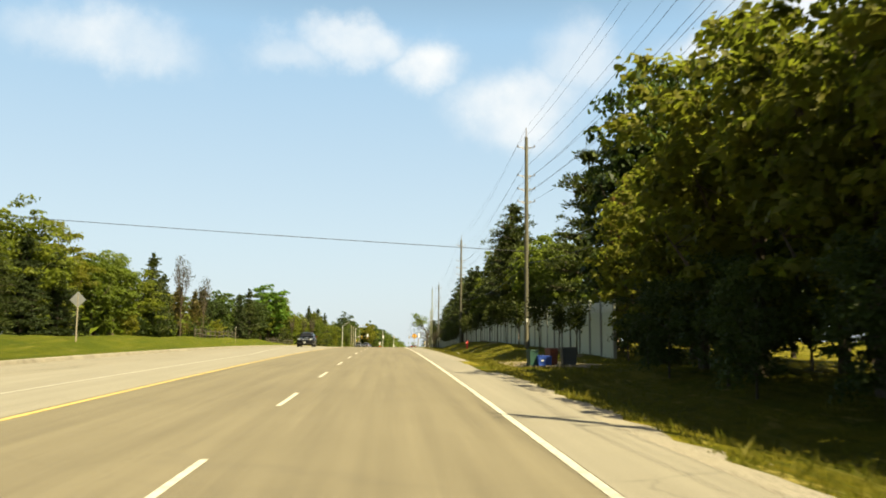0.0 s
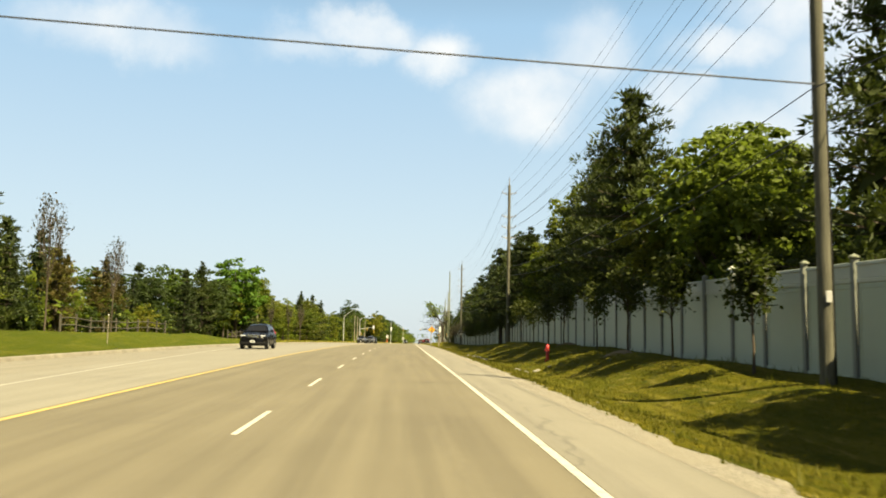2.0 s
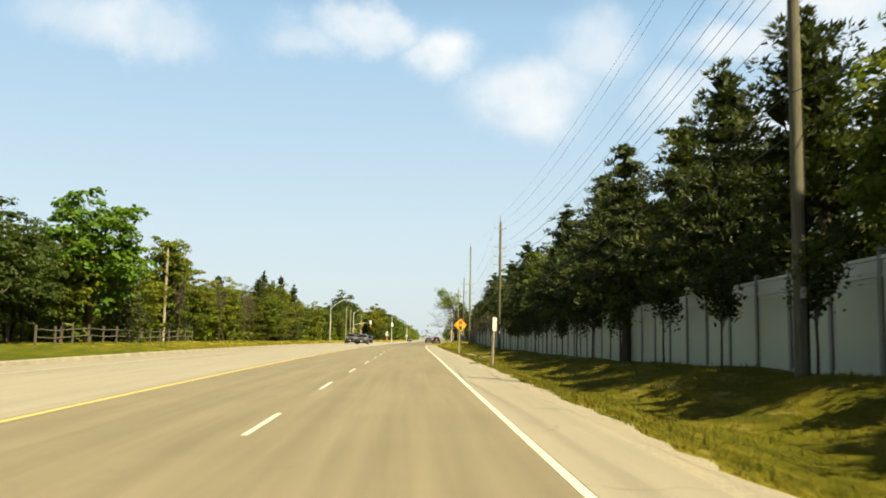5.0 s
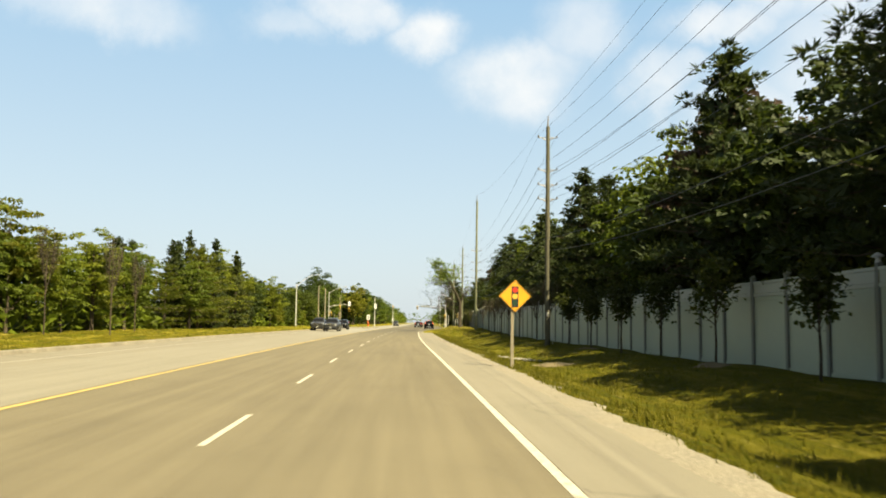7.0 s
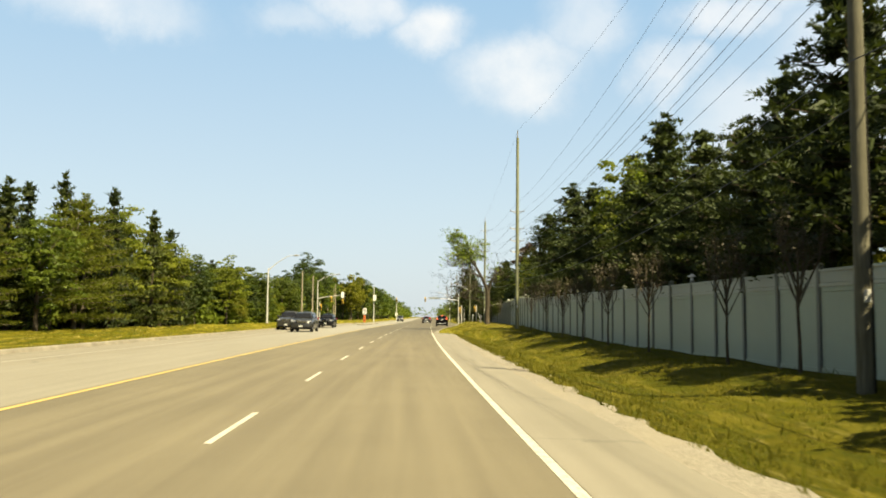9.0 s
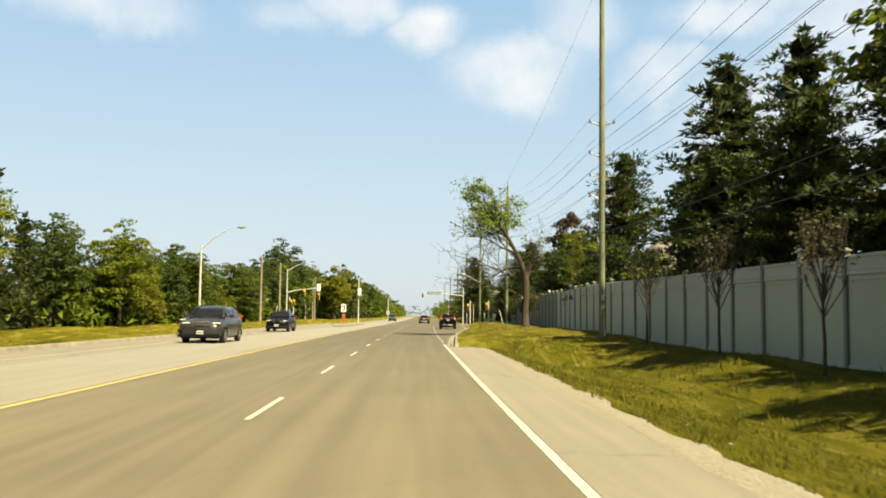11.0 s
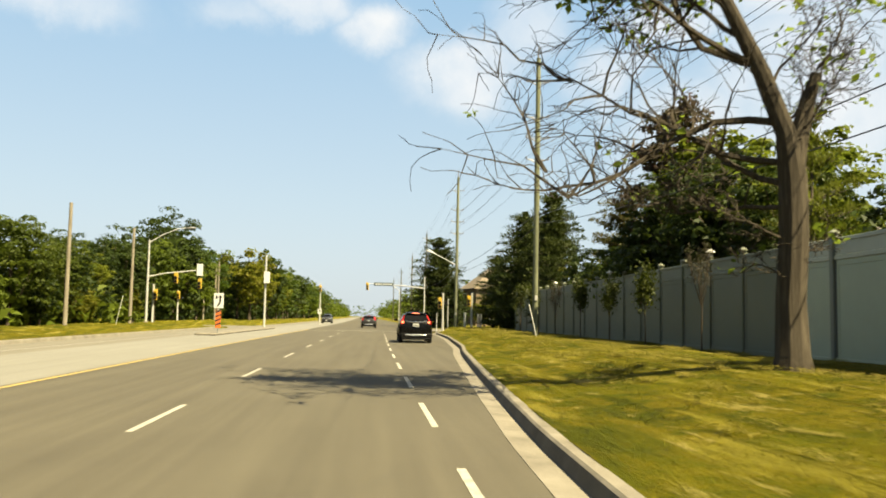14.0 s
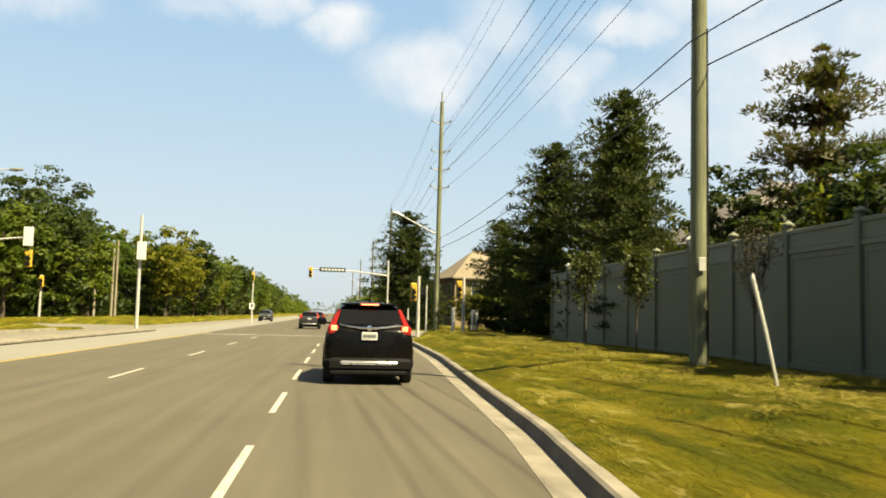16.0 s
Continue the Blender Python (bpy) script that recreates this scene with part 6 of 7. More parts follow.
def bin_cart(u, y, rz, mat, w, d, h, label, lid=True):
    p = thing("wheeled_bin", on_ground(u, y) + Vector((0, 0, 0.03)), rz, label, "bin", "bins at the roadside", (0.6, 0.6, 0.6))
    part("body", Shape().box(0, 0, 0.06 + h / 2, w * 0.82, d * 0.82, h, None, 1.2), mat, p)
    part("rim", Shape().chamfer_box(0, 0, h + 0.05, w * 1.04, d * 1.04, 0.06, 0.02), mat, p)
    if lid:
        part("lid", Shape().chamfer_box(0, 0, h + 0.105, w * 1.02, d * 1.06, 0.07, 0.03), mat, p)
    for s in (-1, 1):
        part("wheel", Shape().lathe([(0.11, -0.025), (0.12, -0.015), (0.12, 0.015), (0.11, 0.025)], 0, 0, 0, 14, Matrix.Translation((s * w * 0.38, d * 0.36, 0.11)) @ Matrix.Rotation(radians(90), 4, "Y")), RUBBER, p)
    part("handle", Shape().tube([(-w * 0.35, d * 0.5, h), (-w * 0.35, d * 0.6, h + 0.05), (w * 0.35, d * 0.6, h + 0.05), (w * 0.35, d * 0.5, h)], 0.018, 6), mat, p)
    return p


bin_cart(6.9, 28.2, 15, BIN_GREEN, 0.55, 0.6, 0.85, "dark green wheeled bin on the gravel edge")
blue = bin_cart(7.2, 28.0, 5, BIN_BLUE, 0.50, 0.5, 0.58, "blue recycling bin with a white mark", False)
part("label_mark", Shape().plate([(-0.08, 0.28), (0.08, 0.28), (0.08, 0.36), (-0.08, 0.36)], 0.004, Matrix.Translation((0.0, -0.27, 0.03))), SIGN_WHITE, blue, "white printed mark drawn as bars")
bin_cart(7.5, 28.3, -10, BIN_BLUE, 0.48, 0.5, 0.56, "blue recycling bin beside the others", False)
bin_cart(7.8, 29.2, 20, BIN_RED, 0.6, 0.65, 0.95, "red-brown wheeled bin under the trees")
bin_cart(8.4, 29.0, 0, BIN_DARK, 0.95, 0.8, 1.0, "large dark bin under the trees")


def marker_post(u, y, h, mat, label, lean=0.0):
    p = thing("marker_post", on_ground(u, y), heading(y), label, "marker post", "marker posts")
    part("post", Shape().tube([(0, 0, -0.1), (lean * 0.5, 0, h * 0.5), (lean, 0, h)], [0.018, 0.025, 0.028], 8), mat, p)
    part("tip", Shape().tube([(lean, 0, h - 0.01), (lean, 0, h + 0.06)], [0.03, 0.012], 8), SIGN_WHITE, p)


marker_post(10.55, 284.0, 1.5, SIGN_WHITE, "white leaning plastic marker post on the verge", -0.38)
marker_post(11.6, 181.9, 2.2, SIGN_WHITE, "white plastic guy-wire guard beside the pole", -0.2)
marker_post(-13.4, 83.0, 1.5, WOOD_POST, "thin pale marker post on the far verge")
marker_post(-18.6, 318, 2.4, SIGN_WHITE, "white leaning post on the far verge", 0.5)


def diamond_back(u, y):
    p = thing("warning_sign", on_ground(u, y), heading(y), "grey back of a diamond warning sign on a post", "traffic sign")
    part("post", Shape().tube([(0, 0.03, -0.1), (0, 0.03, 2.5)], 0.04, 8), WOOD_POST, p)
    part("sign_plate", Shape().plate([(0, 1.75), (0.42, 2.17), (0, 2.6), (-0.42, 2.17)], 0.012), STEEL, p)


diamond_back(-14.5, 43.0)


def rail_fence(y0, y1, u):
    f_ = thing("rail_fence", on_ground(u, (y0 + y1) / 2), 0, "low weathered post and rail fence before the wood", "fence")
    inv = f_.matrix_basis.inverted()
    post = Shape().chamfer_box(0, 0, 0.55, 0.12, 0.12, 1.2, 0.01).mesh("post", WOOD_RAIL)
    y = y0
    last = None
    while y <= y1:
        q = on_ground(u, y)
        ob = new("post", post)
        ob.parent = f_
        ob.matrix_basis = inv @ Matrix.Translation(q)
        if last is not None:
            for z in (0.45, 0.9):
                r = part("rail", Shape().tube([last + Vector((0, 0, z)), q + Vector((0, 0, z))], 0.05, 6), WOOD_RAIL, f_)
                r.matrix_basis = inv
        last = q
        y += 2.6


rail_fence(92, 116, -19.4)
rail_fence(140, 176, -19.0)


# ---- houses ----
def house(u, y, rz, w, d, eave, ridge, wall, roof, label):
    hs = thing("house", spot(u, y, 0.3), rz, label, "house")
    part("wall", Shape().box(0, 0, eave / 2, w, d, eave), wall, hs, smooth_angle=None)
    o = 0.45
    hw, hd = w / 2 + o, d / 2 + o
    r0 = max(0.1, w / 2 - d / 2)
    rf = Shape().add([(-hw, -hd, eave), (hw, -hd, eave), (hw, hd, eave), (-hw, hd, eave), (-r0, 0, ridge), (r0, 0, ridge), (-hw, -hd, eave - 0.15), (hw, -hd, eave - 0.15), (hw, hd, eave - 0.15), (-hw, hd, eave - 0.15)],
                     [(0, 1, 5, 4), (1, 2, 5), (2, 3, 4, 5), (3, 0, 4), (6, 7, 1, 0), (7, 8, 2, 1), (8, 9, 3, 2), (9, 6, 0, 3), (9, 8, 7, 6)])
    rp = part("roof", rf, roof, hs, smooth_angle=None)
    part("chimney", Shape().chamfer_box(w * 0.22, 0.4, ridge - 0.1, 0.7, 0.7, 1.6, 0.03), wall, rp)
    for fx in (-0.3, 0.0, 0.3):
        for zz in ((1.6, 4.2) if eave > 4.5 else (1.6,)):
            win = part("window", Shape().chamfer_box(fx * w, -d / 2 - 0.02, zz, 1.3, 0.08, 1.4, 0.02), SIGN_WHITE, hs)
            part("pane", Shape().chamfer_box(fx * w - 0.29, -d / 2 - 0.065, zz, 0.52, 0.02, 1.2, 0.005).chamfer_box(fx * w + 0.29, -d / 2 - 0.065, zz, 0.52, 0.02, 1.2, 0.005), PANE, win)
    for zz in ((1.6, 4.2) if eave > 4.5 else (1.6,)):
        for fy in (-0.25, 0.25):
            win = part("window", Shape().chamfer_box(-w / 2 - 0.02, fy * d, zz, 0.08, 1.2, 1.4, 0.02), SIGN_WHITE, hs)
            part("pane", Shape().chamfer_box(-w / 2 - 0.065, fy * d, zz, 0.02, 1.0, 1.2, 0.005), PANE, win)


house(23.0, 372, 8, 13, 7, 5.5, 9.0, BRICK, ROOF, "tan brick house with a brown hipped roof")
house(30.0, 318, 4, 13, 11, 5.4, 9.4, BRICK, ROOF_GREY, "brick house with a grey hipped roof behind the fence")
house(33.0, 302, 4, 15, 12, 5.6, 10.8, BRICK, ROOF_GREY, "brick house with a grey hipped roof behind the fence")


# ---- vehicles ----
def ring_section(hw, z0, z1, tuck, crown, n=7):
    """Half outline of a body section, from the sill to the top centre."""
    return [(0, z0), (hw * 0.80, z0), (hw * 0.96, z0 + 0.10), (hw, z0 + (z1 - z0) * 0.45), (hw * (1 - tuck * 0.35), z0 + (z1 - z0) * 0.8), (hw * (1 - tuck), z1), (hw * (1 - tuck) * 0.6, z1 + crown), (0, z1 + crown * 1.3)]


def loft(secs):
    """A closed body lofted through half sections (y, outline), mirrored left and right."""
    s = Shape()
    full = []
    for y, half in secs:
        left = [(-x, z) for x, z in half[::-1][1:-1]]
        full.append([(x, y, z) for x, z in half] + [(x, y, z) for x, z in left])
    m = len(full[0])
    vs = [v for r in full for v in r]
    fs = []
    for i in range(len(full) - 1):
        for j in range(m):
            q = (j + 1) % m
            fs.append((i * m + j, i * m + q, (i + 1) * m + q, (i + 1) * m + j))
    fs += [tuple(range(m))[::-1], tuple(range((len(full) - 1) * m, len(full) * m))]
    return s.add(vs, fs)


def wheel(parent, x, y, r, w):
    m = Matrix.Translation((x, y, r)) @ Matrix.Rotation(radians(90), 4, "Y")
    wh = part("wheel", Shape().lathe([(r * 0.62, -w / 2), (r * 0.93, -w / 2), (r, -w / 2 + 0.03), (r, w / 2 - 0.03), (r * 0.93, w / 2), (r * 0.62, w / 2)], 0, 0, 0, 24, m), RUBBER, parent)
    sgn = 1 if x > 0 else -1
    rim = Shape().lathe([(r * 0.60, sgn * w * 0.30), (r * 0.66, sgn * w * 0.47), (r * 0.60, sgn * w * 0.49), (r * 0.56, sgn * w * 0.36), (r * 0.12, sgn * w * 0.40), (0.01, sgn * w * 0.44)], 0, 0, 0, 20, m)
    for k in range(5):
        a = 2 * math.pi * k / 5
        rim.box(math.cos(a) * r * 0.34, math.sin(a) * r * 0.34, sgn * w * 0.44, r * 0.5, 0.055, 0.03, m @ Matrix.Translation((math.cos(a) * r * 0.34, math.sin(a) * r * 0.34, 0)) @ Matrix.Rotation(a, 4, "Z") @ Matrix.Translation((-math.cos(a) * r * 0.34, -math.sin(a) * r * 0.34, 0)))
    part("rim", rim, ALLOY, wh, "alloy rim")


def quad_panel(s, a, b, c_, d, th=0.012):
    """A slightly thick four-cornered panel."""
    a, b, c_, d = (Vector(q) for q in (a, b, c_, d))
    n = (b - a).cross(d - a).normalized() * th
    vs = [a, b, c_, d, a + n, b + n, c_ + n, d + n]
    return s.add(vs, [(3, 2, 1, 0), (4, 5, 6, 7), (0, 1, 5, 4), (1, 2, 6, 5), (2, 3, 7, 6), (3, 0, 4, 7)])


def suv(at, rz, paint, label, lit=False, L=4.56, W=1.82, H=1.66, bed=False):
    """A sport utility car whose tail is at y = 0 and whose nose is at y = L."""
    car = thing("car", at, rz, label, "car", "vehicles on the road")
    car.matrix_basis = car.matrix_basis @ Matrix.Rotation(radians(grade(at.y) * math.cos(radians(rz))), 4, "X")
    hw = W / 2
    belt, gz = H * 0.675, 0.24
    body = loft([(0.03, ring_section(hw * 0.80, gz + 0.10, belt - 0.10, 0.14, 0.02)), (0.07, ring_section(hw * 0.92, gz + 0.05, belt - 0.03, 0.14, 0.02)), (0.2, ring_section(hw * 0.985, gz + 0.02, belt + 0.01, 0.13, 0.02)), (0.6, ring_section(hw, gz, belt + 0.02, 0.11, 0.02)), (L * 0.3, ring_section(hw, gz - 0.02, belt, 0.09, 0.02)),
                 (L * 0.55, ring_section(hw, gz - 0.02, belt - 0.02, 0.09, 0.02)), (L * 0.70, ring_section(hw * 0.99, gz, belt - 0.04, 0.12, 0.03)), (L * 0.86, ring_section(hw * 0.97, gz, belt - 0.11, 0.16, 0.04)), (L * 0.96, ring_section(hw * 0.90, gz + 0.02, belt - 0.22, 0.2, 0.03)), (L - 0.02, ring_section(hw * 0.78, gz + 0.08, belt - 0.36, 0.22, 0.02))])
    b = part("body", body, paint, car, smooth_angle=50)
    gl = hw * 0.88

    def cab(y, wb, z):
        return [(0, belt - 0.06), (gl * 0.6, belt - 0.06), (gl * 0.97, belt - 0.06), (gl * 0.965, belt + 0.03), ((gl * 0.96 + wb) / 2, (belt + z) / 2), (wb, z - 0.11), (wb * 0.80, z - 0.015), (0, z + 0.02)]

    wr = hw * 0.635
    y_back = 0.13 if not bed else 2.0
    tops = [(y_back, cab(0, wr * 1.22, belt + 0.02)), (y_back + 0.27, cab(0, wr * 1.02, H - 0.10)), (y_back + 0.5, cab(0, wr * 1.03, H - 0.03)), (L * 0.40 if not bed else y_back + 0.9, cab(0, wr * 1.04, H - 0.005)), (L * 0.52, cab(0, wr * 1.02, H - 0.04)), (L * 0.575, cab(0, wr, H - 0.12)), (L * 0.735, cab(0, wr * 1.2, belt + 0.01))]
    part("roof", loft(tops), paint, car, smooth_angle=50)
    # glass, set just proud of the cabin
    e = 0.012
    rear = Shape()
    zt, zb = H - 0.14, belt + 0.06
    f_t = (zt - belt) / (H - 0.10 - belt)
    yt_ = y_back + 0.27 * f_t - 0.02
    quad_panel(rear, (-wr * 0.97, yt_, zt), (-wr * 1.13, y_back + 0.02, zb), (wr * 1.13, y_back + 0.02, zb), (wr * 0.97, yt_, zt), 0.015)
    part("rear_window", rear, GLASS, car, "tinted rear window", None)
    ws = Shape()
    quad_panel(ws, (wr * 0.93, L * 0.585 + e, H - 0.15), (wr * 1.12, L * 0.722 + e, belt + 0.06), (-wr * 1.12, L * 0.722 + e, belt + 0.06), (-wr * 0.93, L * 0.585 + e, H - 0.15), 0.015)
    part("windscreen", ws, GLASS, car, "tinted windscreen", None)
    for s in (-1, 1):
        spans = [(y_back + 0.5, L * 0.345), (L * 0.36, L * 0.53), (L * 0.545, L * 0.66)] if not bed else [(y_back + 0.25, L * 0.53), (L * 0.545, L * 0.66)]
        for a_, c_ in spans:
            sw = Shape()
            zt2 = H - 0.16 if c_ < L * 0.6 else H - 0.36
            xo = (gl * 0.97 + 0.012) * s
            xi = (wr * 1.04 + 0.05) * s
            xc = xi if c_ < L * 0.6 else (xi + xo) / 2
            pts = [(xo, a_, belt + 0.05), (xo, c_, belt + 0.05), (xc, c_ - 0.05, zt2), (xi, a_ + 0.05, H - 0.16)]
            if s < 0:
                pts = pts[::-1]
            quad_panel(sw, *pts, 0.012)
            part("side_window", sw, GLASS, car, "tinted side window", None)
        mir = Shape().chamfer_box(s * (hw + 0.09), L * 0.66, belt + 0.09, 0.20, 0.12, 0.15, 0.03).box(s * (hw - 0.03), L * 0.665, belt + 0.05, 0.14, 0.05, 0.04)
        part("mirror", mir, paint, car)
        # lamps: tall ones beside the rear window, wrapping at their foot
        tl = Shape()
        quad_panel(tl, (s * wr * 1.01, yt_ + 0.0, zt - 0.02), (s * wr * 1.19, y_back + 0.0, zb), (s * (gl * 0.985), y_back + 0.03, zb - 0.02), (s * (wr * 1.11), yt_ + 0.08, zt - 0.04), 0.02 if s < 0 else -0.02)
        tl.chamfer_box(s * hw * 0.79, 0.14, belt - 0.05, hw * 0.24, 0.18, 0.20, 0.04)
        lamp = part("tail_lamp", tl, TAIL if lit else TAIL_DULL, car, "red tail lamp")
        if lit:
            part("brake_light", Shape().chamfer_box(s * hw * 0.77, 0.045, belt - 0.01, hw * 0.13, 0.02, 0.10, 0.008), TAIL_HOT, lamp, "glowing brake light")
        hl = Shape().chamfer_box(s * hw * 0.70, L * 0.955, belt - 0.26, hw * 0.40, 0.22, 0.10, 0.04)
        part("headlamp", hl, HEADLAMP, car, "clear headlamp")
        part("fog_lamp", Shape().chamfer_box(s * hw * 0.66, L * 0.985, gz + 0.20, 0.22, 0.06, 0.09, 0.02), SILVER, car)
        for yy in (0.86, L - 0.92):
            wheel(car, s * (hw - 0.12), yy, 0.345, 0.225)
            arch = Shape()
            for k in range(10):
                a0, a1 = math.pi * k / 10, math.pi * (k + 1) / 10
                arch.add([(s * (hw + 0.004), yy + 0.42 * math.cos(a0), 0.345 + 0.42 * math.sin(a0)), (s * (hw + 0.004), yy + 0.36 * math.cos(a0), 0.345 + 0.36 * math.sin(a0)), (s * (hw + 0.004), yy + 0.36 * math.cos(a1), 0.345 + 0.36 * math.sin(a1)), (s * (hw + 0.004), yy + 0.42 * math.cos(a1), 0.345 + 0.42 * math.sin(a1)),
                          (s * (hw - 0.10), yy + 0.42 * math.cos(a0), 0.345 + 0.42 * math.sin(a0)), (s * (hw - 0.10), yy + 0.42 * math.cos(a1), 0.345 + 0.42 * math.sin(a1))], [(0, 1, 2, 3), (0, 3, 5, 4)])
            part("wheel_arch", arch, TRIM, car)
    rb = Shape().chamfer_box(0, 0.12, gz + 0.16, W * 0.95, 0.30, 0.34, 0.10)
    bump_ = part("rear_bumper", rb, TRIM, car, "black rear bumper")
    part("skid_strip", Shape().chamfer_box(0, -0.035, gz + 0.20, W * 0.62, 0.04, 0.075, 0.03), SILVER, bump_, "silver strip")
    part("plinth", Shape().chamfer_box(0, 0.12, gz + 0.0, W * 0.86, 0.3, 0.12, 0.04), TRIM, bump_)
    part("chrome_strip", Shape().tube([(-W * 0.33, 0.10, belt + 0.06), (-W * 0.2, 0.055, belt + 0.02), (-W * 0.08, 0.03, belt - 0.005), (W * 0.08, 0.03, belt - 0.005), (W * 0.2, 0.055, belt + 0.02), (W * 0.33, 0.10, belt + 0.06)], [0.012, 0.024, 0.03, 0.03, 0.024, 0.012], 8), CHROME, car)
    part("badge", Shape().lathe([(0.055, -0.01), (0.055, 0.015), (0.03, 0.02)], 0, 0, 0, 12, Matrix.Translation((0, 0.02, belt)) @ Matrix.Rotation(radians(90), 4, "X")), CHROME, car)
    for yy, zz, nm in ((0.005, belt - 0.16, "rear_plate"), (L + 0.0, gz + 0.26, "front_plate")):
        pl = part(nm, Shape().chamfer_box(0, yy, zz, 0.31, 0.02, 0.155, 0.005), SIGN_WHITE, car, "white number plate")
        so = -0.014 if yy < 1 else 0.014
        pb = Shape()
        for k in range(6):
            pb.box(-0.11 + 0.044 * k, yy + so, zz, 0.028, 0.006, 0.07)
        part("plate_mark", pb, SIGN_BLUE, pl)
    part("spoiler", Shape().chamfer_box(0, y_back + 0.26, H - 0.07, wr * 2.0, 0.26, 0.045, 0.015), paint, car)
    if lit:
        part("high_brake_light", Shape().chamfer_box(0, y_back + 0.125, H - 0.075, 0.36, 0.02, 0.03, 0.006), TAIL_HOT, car, "glowing high brake light")
    else:
        part("high_brake_light", Shape().chamfer_box(0, y_back + 0.125, H - 0.075, 0.36, 0.02, 0.03, 0.006), TAIL_DULL, car)
    part("roof_antenna", Shape().tube([(0, 0.75, H - 0.02), (0, 0.62, H + 0.11)], [0.03, 0.008], 6), TRIM, car)
    gr = Shape()
    for k in range(4):
        gr.chamfer_box(0, L - 0.02 - 0.012 * k, belt - 0.36 + k * 0.06, hw * 0.9, 0.06, 0.028, 0.008)
    part("grille", gr, CHROME, car, "chrome grille bars")
    part("front_bumper", Shape().chamfer_box(0, L - 0.10, gz + 0.12, W * 0.92, 0.24, 0.26, 0.07), TRIM, car)
    if bed:
        cargo = Shape().box(-hw * 0.92, 1.05, belt + 0.03, 0.07, 1.9, 0.08).box(hw * 0.92, 1.05, belt + 0.03, 0.07, 1.9, 0.08).box(0, 0.14, belt + 0.03, W * 0.86, 0.06, 0.08)
        part("bed_rail", cargo, TRIM, car)
    return car


suv(spot(5.1, 290.0, 0.0), heading(292), CAR_BLACK, "black sport utility car with glowing brake lights", True)


def oncoming(u, y, paint, label, **kw):
    """A vehicle that faces the other way, its nose at y."""
    L = kw.get("L", 4.56)
    h = heading(y)
    return suv(spot(u, y + L, 0.0), h + 180, paint, label, False, **kw)


oncoming(-7.65, 93.2, CAR_BLACK, "black oncoming sport utility car")
oncoming(-7.7, 238.4, CAR_GREY, "dark grey oncoming sport utility car", L=4.95, W=1.96, H=1.74)
oncoming(-10.6, 248.5, CAR_GREY, "dark grey pickup truck in the outer lane", L=5.6, W=1.98, H=1.86, bed=True)
oncoming(-8.9, 266.0, CAR_BLACK, "black oncoming sport utility car")
suv(spot(1.9, 346.0, 0.0), heading(348), CAR_GREY, "grey car waiting far ahead at the junction", False, L=4.5, W=1.8, H=1.5)
suv(spot(1.9, 372.0, 0.0), heading(372), CAR_RED, "dark red car far ahead beyond the junction", False, L=4.5, W=1.8, H=1.5)
oncoming(-5.9, 395.0, CAR_GREY, "far grey oncoming car beyond the junction")

# ---- verge details ----
def grass_tufts():
    rng = np.random.default_rng(71)
    out = []
    for _ in range(40000):
        y = rng.uniform(-2, 322)
        lo = 5.35 if y < 236 else lerp(KERB_U, y) + 0.2
        u = lo + (12.6 - lo) * rng.random() ** 1.35
        out.append((u, y, 0.0))
    for _ in range(6000):
        y = rng.uniform(140, 300)
        out.append((rng.uniform(-19, -11.9), y, 0.0))
    p = np.array([spot(u, y, ground_z(u, y)) for u, y, _ in out])
    m = 4
    p = np.repeat(p, m, 0) + rng.normal(size=(len(p) * m, 3)) * (0.05, 0.05, 0)
    n = len(p)
    h = rng.uniform(0.03, 0.085, n) * np.where(p[:, 1] > 236, 0.42, 1.0) * np.where((rng.random(n) < 0.05) & (p[:, 1] < 236), 2.6, 1.0)
    a = rng.uniform(0, 2 * math.pi, n)
    w = np.stack([np.cos(a), np.sin(a), 0 * a], 1) * (0.008 + 0.08 * h)[:, None]
    tip = p + np.stack([rng.normal(size=n) * 0.35 * h, rng.normal(size=n) * 0.35 * h, h], 1)
    base = p - np.array([0, 0, 0.02])
    v = np.stack([base - w, base + w, tip], 1).reshape(-1, 3)
    f = np.arange(n * 3).reshape(-1, 3)
    ob = new("verge_grass", card_mesh("verge_grass", v, f, BLADE))
    tagged(ob, "dry yellow-green grass blades on the verges", "grass", kind="stuff")


grass_tufts()


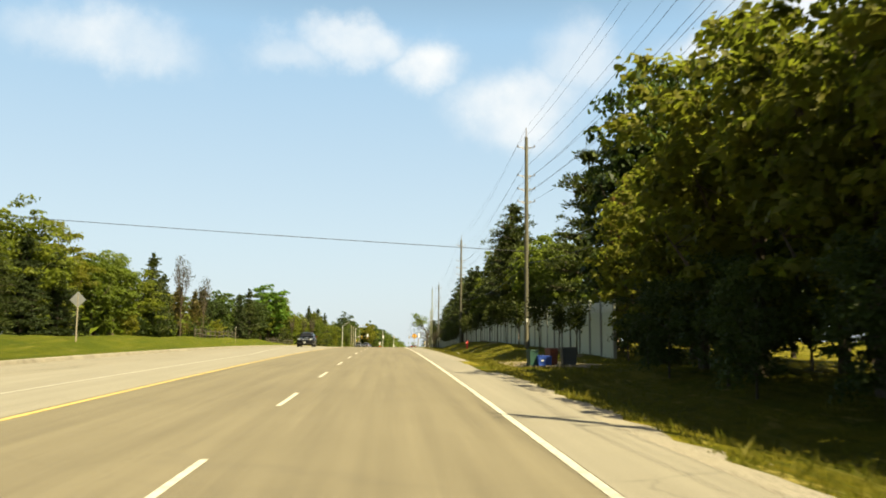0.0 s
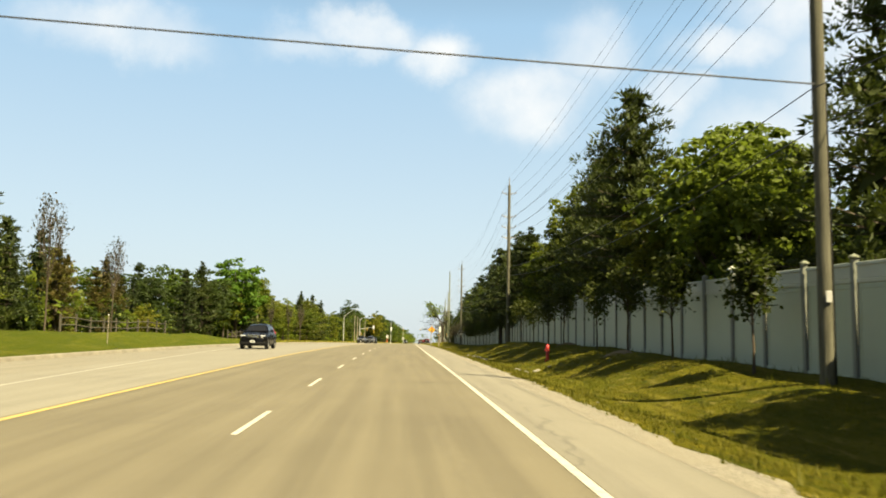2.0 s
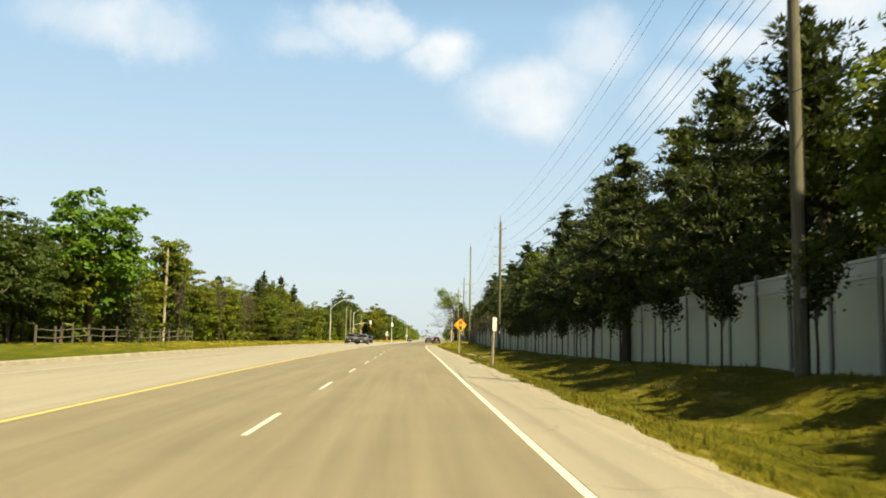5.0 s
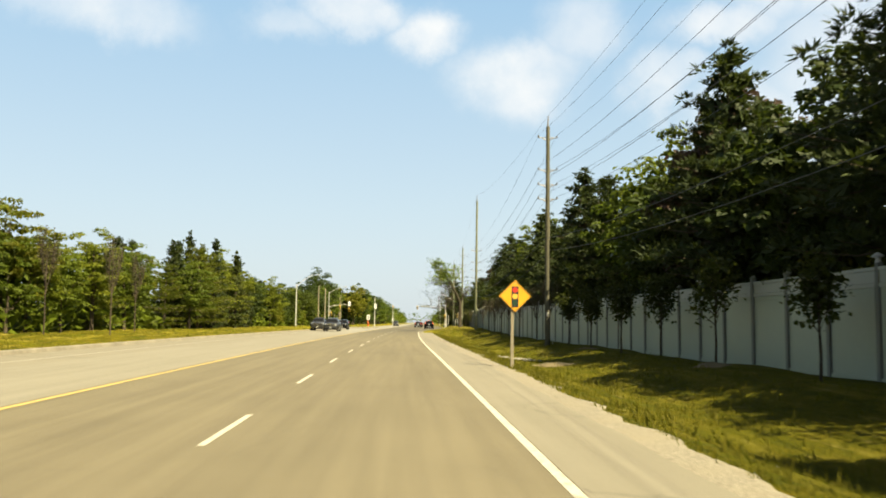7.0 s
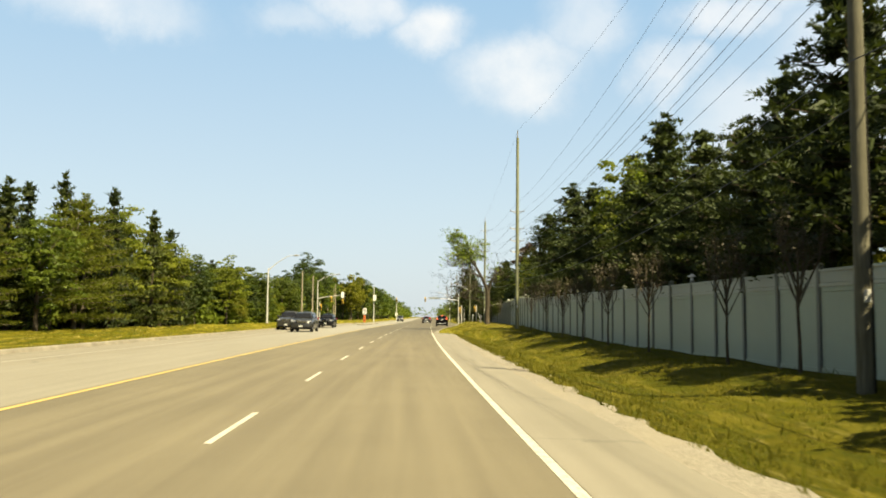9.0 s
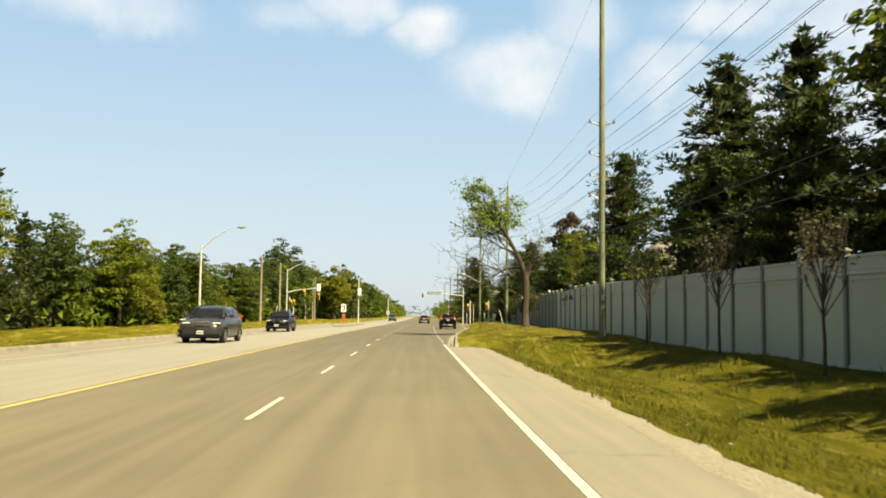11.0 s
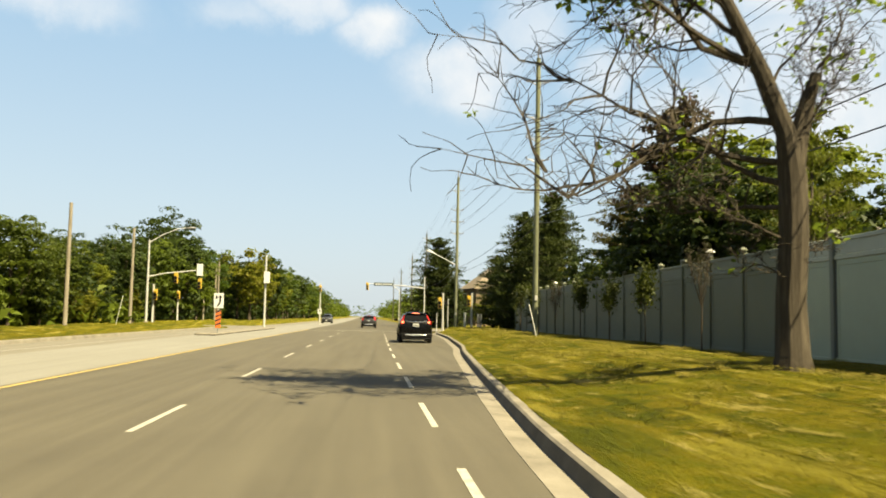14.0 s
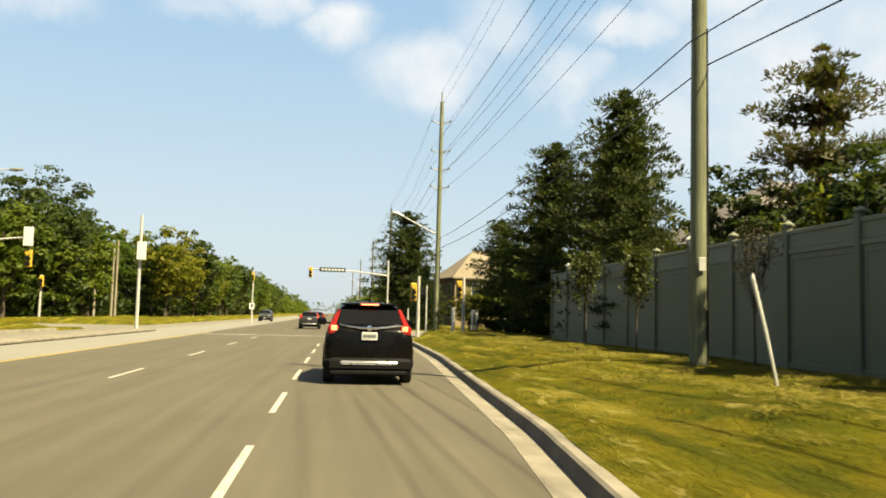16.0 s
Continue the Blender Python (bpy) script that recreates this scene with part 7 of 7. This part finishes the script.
def mown_straw():
    """Loose rows of dry cut grass that lie on the lawn along the road."""
    rng = np.random.default_rng(81)
    cen = []
    for _ in range(900):
        y = rng.uniform(238, 318)
        uk = lerp(KERB_U, y)
        u = uk + 1.5 + (12.4 - uk - 1.5) * rng.random() ** 0.7
        n = int(rng.integers(5, 15))
        ln = rng.uniform(0.3, 1.5)
        side = rng.uniform(-0.25, 0.25)
        for k in range(n):
            t = k / n - 0.5
            cen.append((u + side * t * ln + rng.normal() * 0.05, y + t * ln + rng.normal() * 0.05))
    p = np.array([spot(u, y, ground_z(u, y)) for u, y in cen])
    p = np.repeat(p, 9, 0) + rng.normal(size=(len(p) * 9, 3)) * (0.07, 0.10, 0.0)
    n = len(p)
    p[:, 2] += rng.uniform(0.02, 0.075, n)
    a = rng.normal(size=n) * 0.8
    d = np.stack([np.sin(a), np.cos(a), rng.normal(size=n) * 0.25], 1) * rng.uniform(0.03, 0.09, n)[:, None]
    w = np.stack([np.cos(a), -np.sin(a), rng.normal(size=n) * 0.4], 1) * rng.uniform(0.006, 0.015, n)[:, None]
    v = np.stack([p - d, p + w, p + d], 1).reshape(-1, 3)
    ob = new("mown_straw", card_mesh("mown_straw", v, np.arange(n * 3).reshape(-1, 3), STRAW))
    tagged(ob, "loose rows of pale dry cut grass on the lawn", "cut grass", kind="stuff")


mown_straw()


def pebbles():
    rng = random.Random(8)
    s = Shape()
    for _ in range(1500):
        y = rng.uniform(2, 238)
        u = rng.gauss(5.3, 0.22)
        r = rng.uniform(0.008, 0.03)
        q = spot(u, y, -0.02 - 0.05 * max(0, min(1, (u - 5.0) / 0.6)))
        s.add([q + Vector((r * rng.uniform(0.7, 1.3), 0, 0)), q + Vector((0, r, 0)), q + Vector((-r * rng.uniform(0.7, 1.3), 0, 0)), q + Vector((0, -r, 0)), q + Vector((0, 0, r))], [(0, 1, 4), (1, 2, 4), (2, 3, 4), (3, 0, 4)])
    ob = new("loose_stones", s.mesh("loose_stones", BOULDER))
    tagged(ob, "loose pale stones along the shoulder edge", "stones", kind="stuff")


pebbles()


def heap(u, y, rx, ry, h, mat, label, cat, seed):
    """A low lumpy heap on the bank."""
    rng = random.Random(seed)
    s = Shape()
    n, rings = 16, 5
    vs = []
    for i in range(rings + 1):
        k = i / rings
        for j in range(n):
            a = 2 * math.pi * j / n
            q = 1 - k
            uu, yy = u + rx * q * math.cos(a) * rng.uniform(0.65, 1.25), y + ry * q * math.sin(a) * rng.uniform(0.65, 1.25)
            vs.append(spot(uu, yy, ground_z(uu, yy) + h * (1 - q * q) * rng.uniform(0.8, 1.15) - 0.03))
    fs = [(i * n + j, i * n + (j + 1) % n, (i + 1) * n + (j + 1) % n, (i + 1) * n + j) for i in range(rings) for j in range(n)]
    ob = new(cat.replace(" ", "_"), s.add(vs, fs).mesh("heap", mat, 60))
    tagged(ob, label, cat)


for i, (u, y) in enumerate(((10.9, 40.1), (10.9, 72.0), (11.6, 86), (12.1, 156.0), (12.0, 143.2), (12.0, 173.9))):
    heap(u, y, 0.75, 0.75, 0.16, SOIL, "low mound of dry soil round a young tree", "soil mound", 60 + i)


heap(8.5, 163.8, 1.0, 1.3, 0.14, SOIL, "bare patch of dry orange soil on the bank", "soil patch", 71)


def stone_pile(u, y, n, seed):
    rng = random.Random(seed)
    for k in range(n):
        a, b = u + rng.gauss(0, 0.42), y + rng.gauss(0, 0.6)
        r = rng.uniform(0.05, 0.13)
        s = Shape().lathe([(r * 0.55, -r * 0.4), (r, -r * 0.05), (r * 0.85, r * 0.35), (r * 0.3, r * 0.6)], sides=7)
        s.v = [(x * rng.uniform(0.8, 1.2), q * rng.uniform(0.8, 1.2), z * rng.uniform(0.85, 1.15)) for x, q, z in s.v]
        t = new("stone", s.mesh("stone", BOULDER, 30))
        t.matrix_basis = Matrix.Translation(on_ground(a, b) + Vector((0, 0, r * 0.2))) @ Matrix.Rotation(rng.uniform(0, 6), 4, "Z")
        tagged(t, "pale rough stone lying on the bank", "stone", "stones on the bank")


stone_pile(7.5, 167.2, 46, 3)
stone_pile(6.6, 88.5, 14, 4)
stone_pile(7.6, 76.0, 9, 5)

drain = thing("storm_grate", spot(5.05, 132.6, 0.006), heading(132), "dark iron patch set in the shoulder", "grate")
part("cover", Shape().chamfer_box(0, 0, 0.0, 0.42, 0.55, 0.02, 0.006), TRIM, drain)

arm = part("lamp_arm", Shape().tube([(0, 0, 6.6), (-0.9, 0, 7.05), (-2.3, 0, 7.75)], [0.05, 0.045, 0.04], 8), PALE_METAL, CORNER_POLE, "pale street lamp arm")
part("lamp_head", Shape().tube([(-2.2, 0, 7.72), (-2.6, 0, 7.88), (-2.95, 0, 7.95)], [0.05, 0.13, 0.06], 8), STEEL, arm)
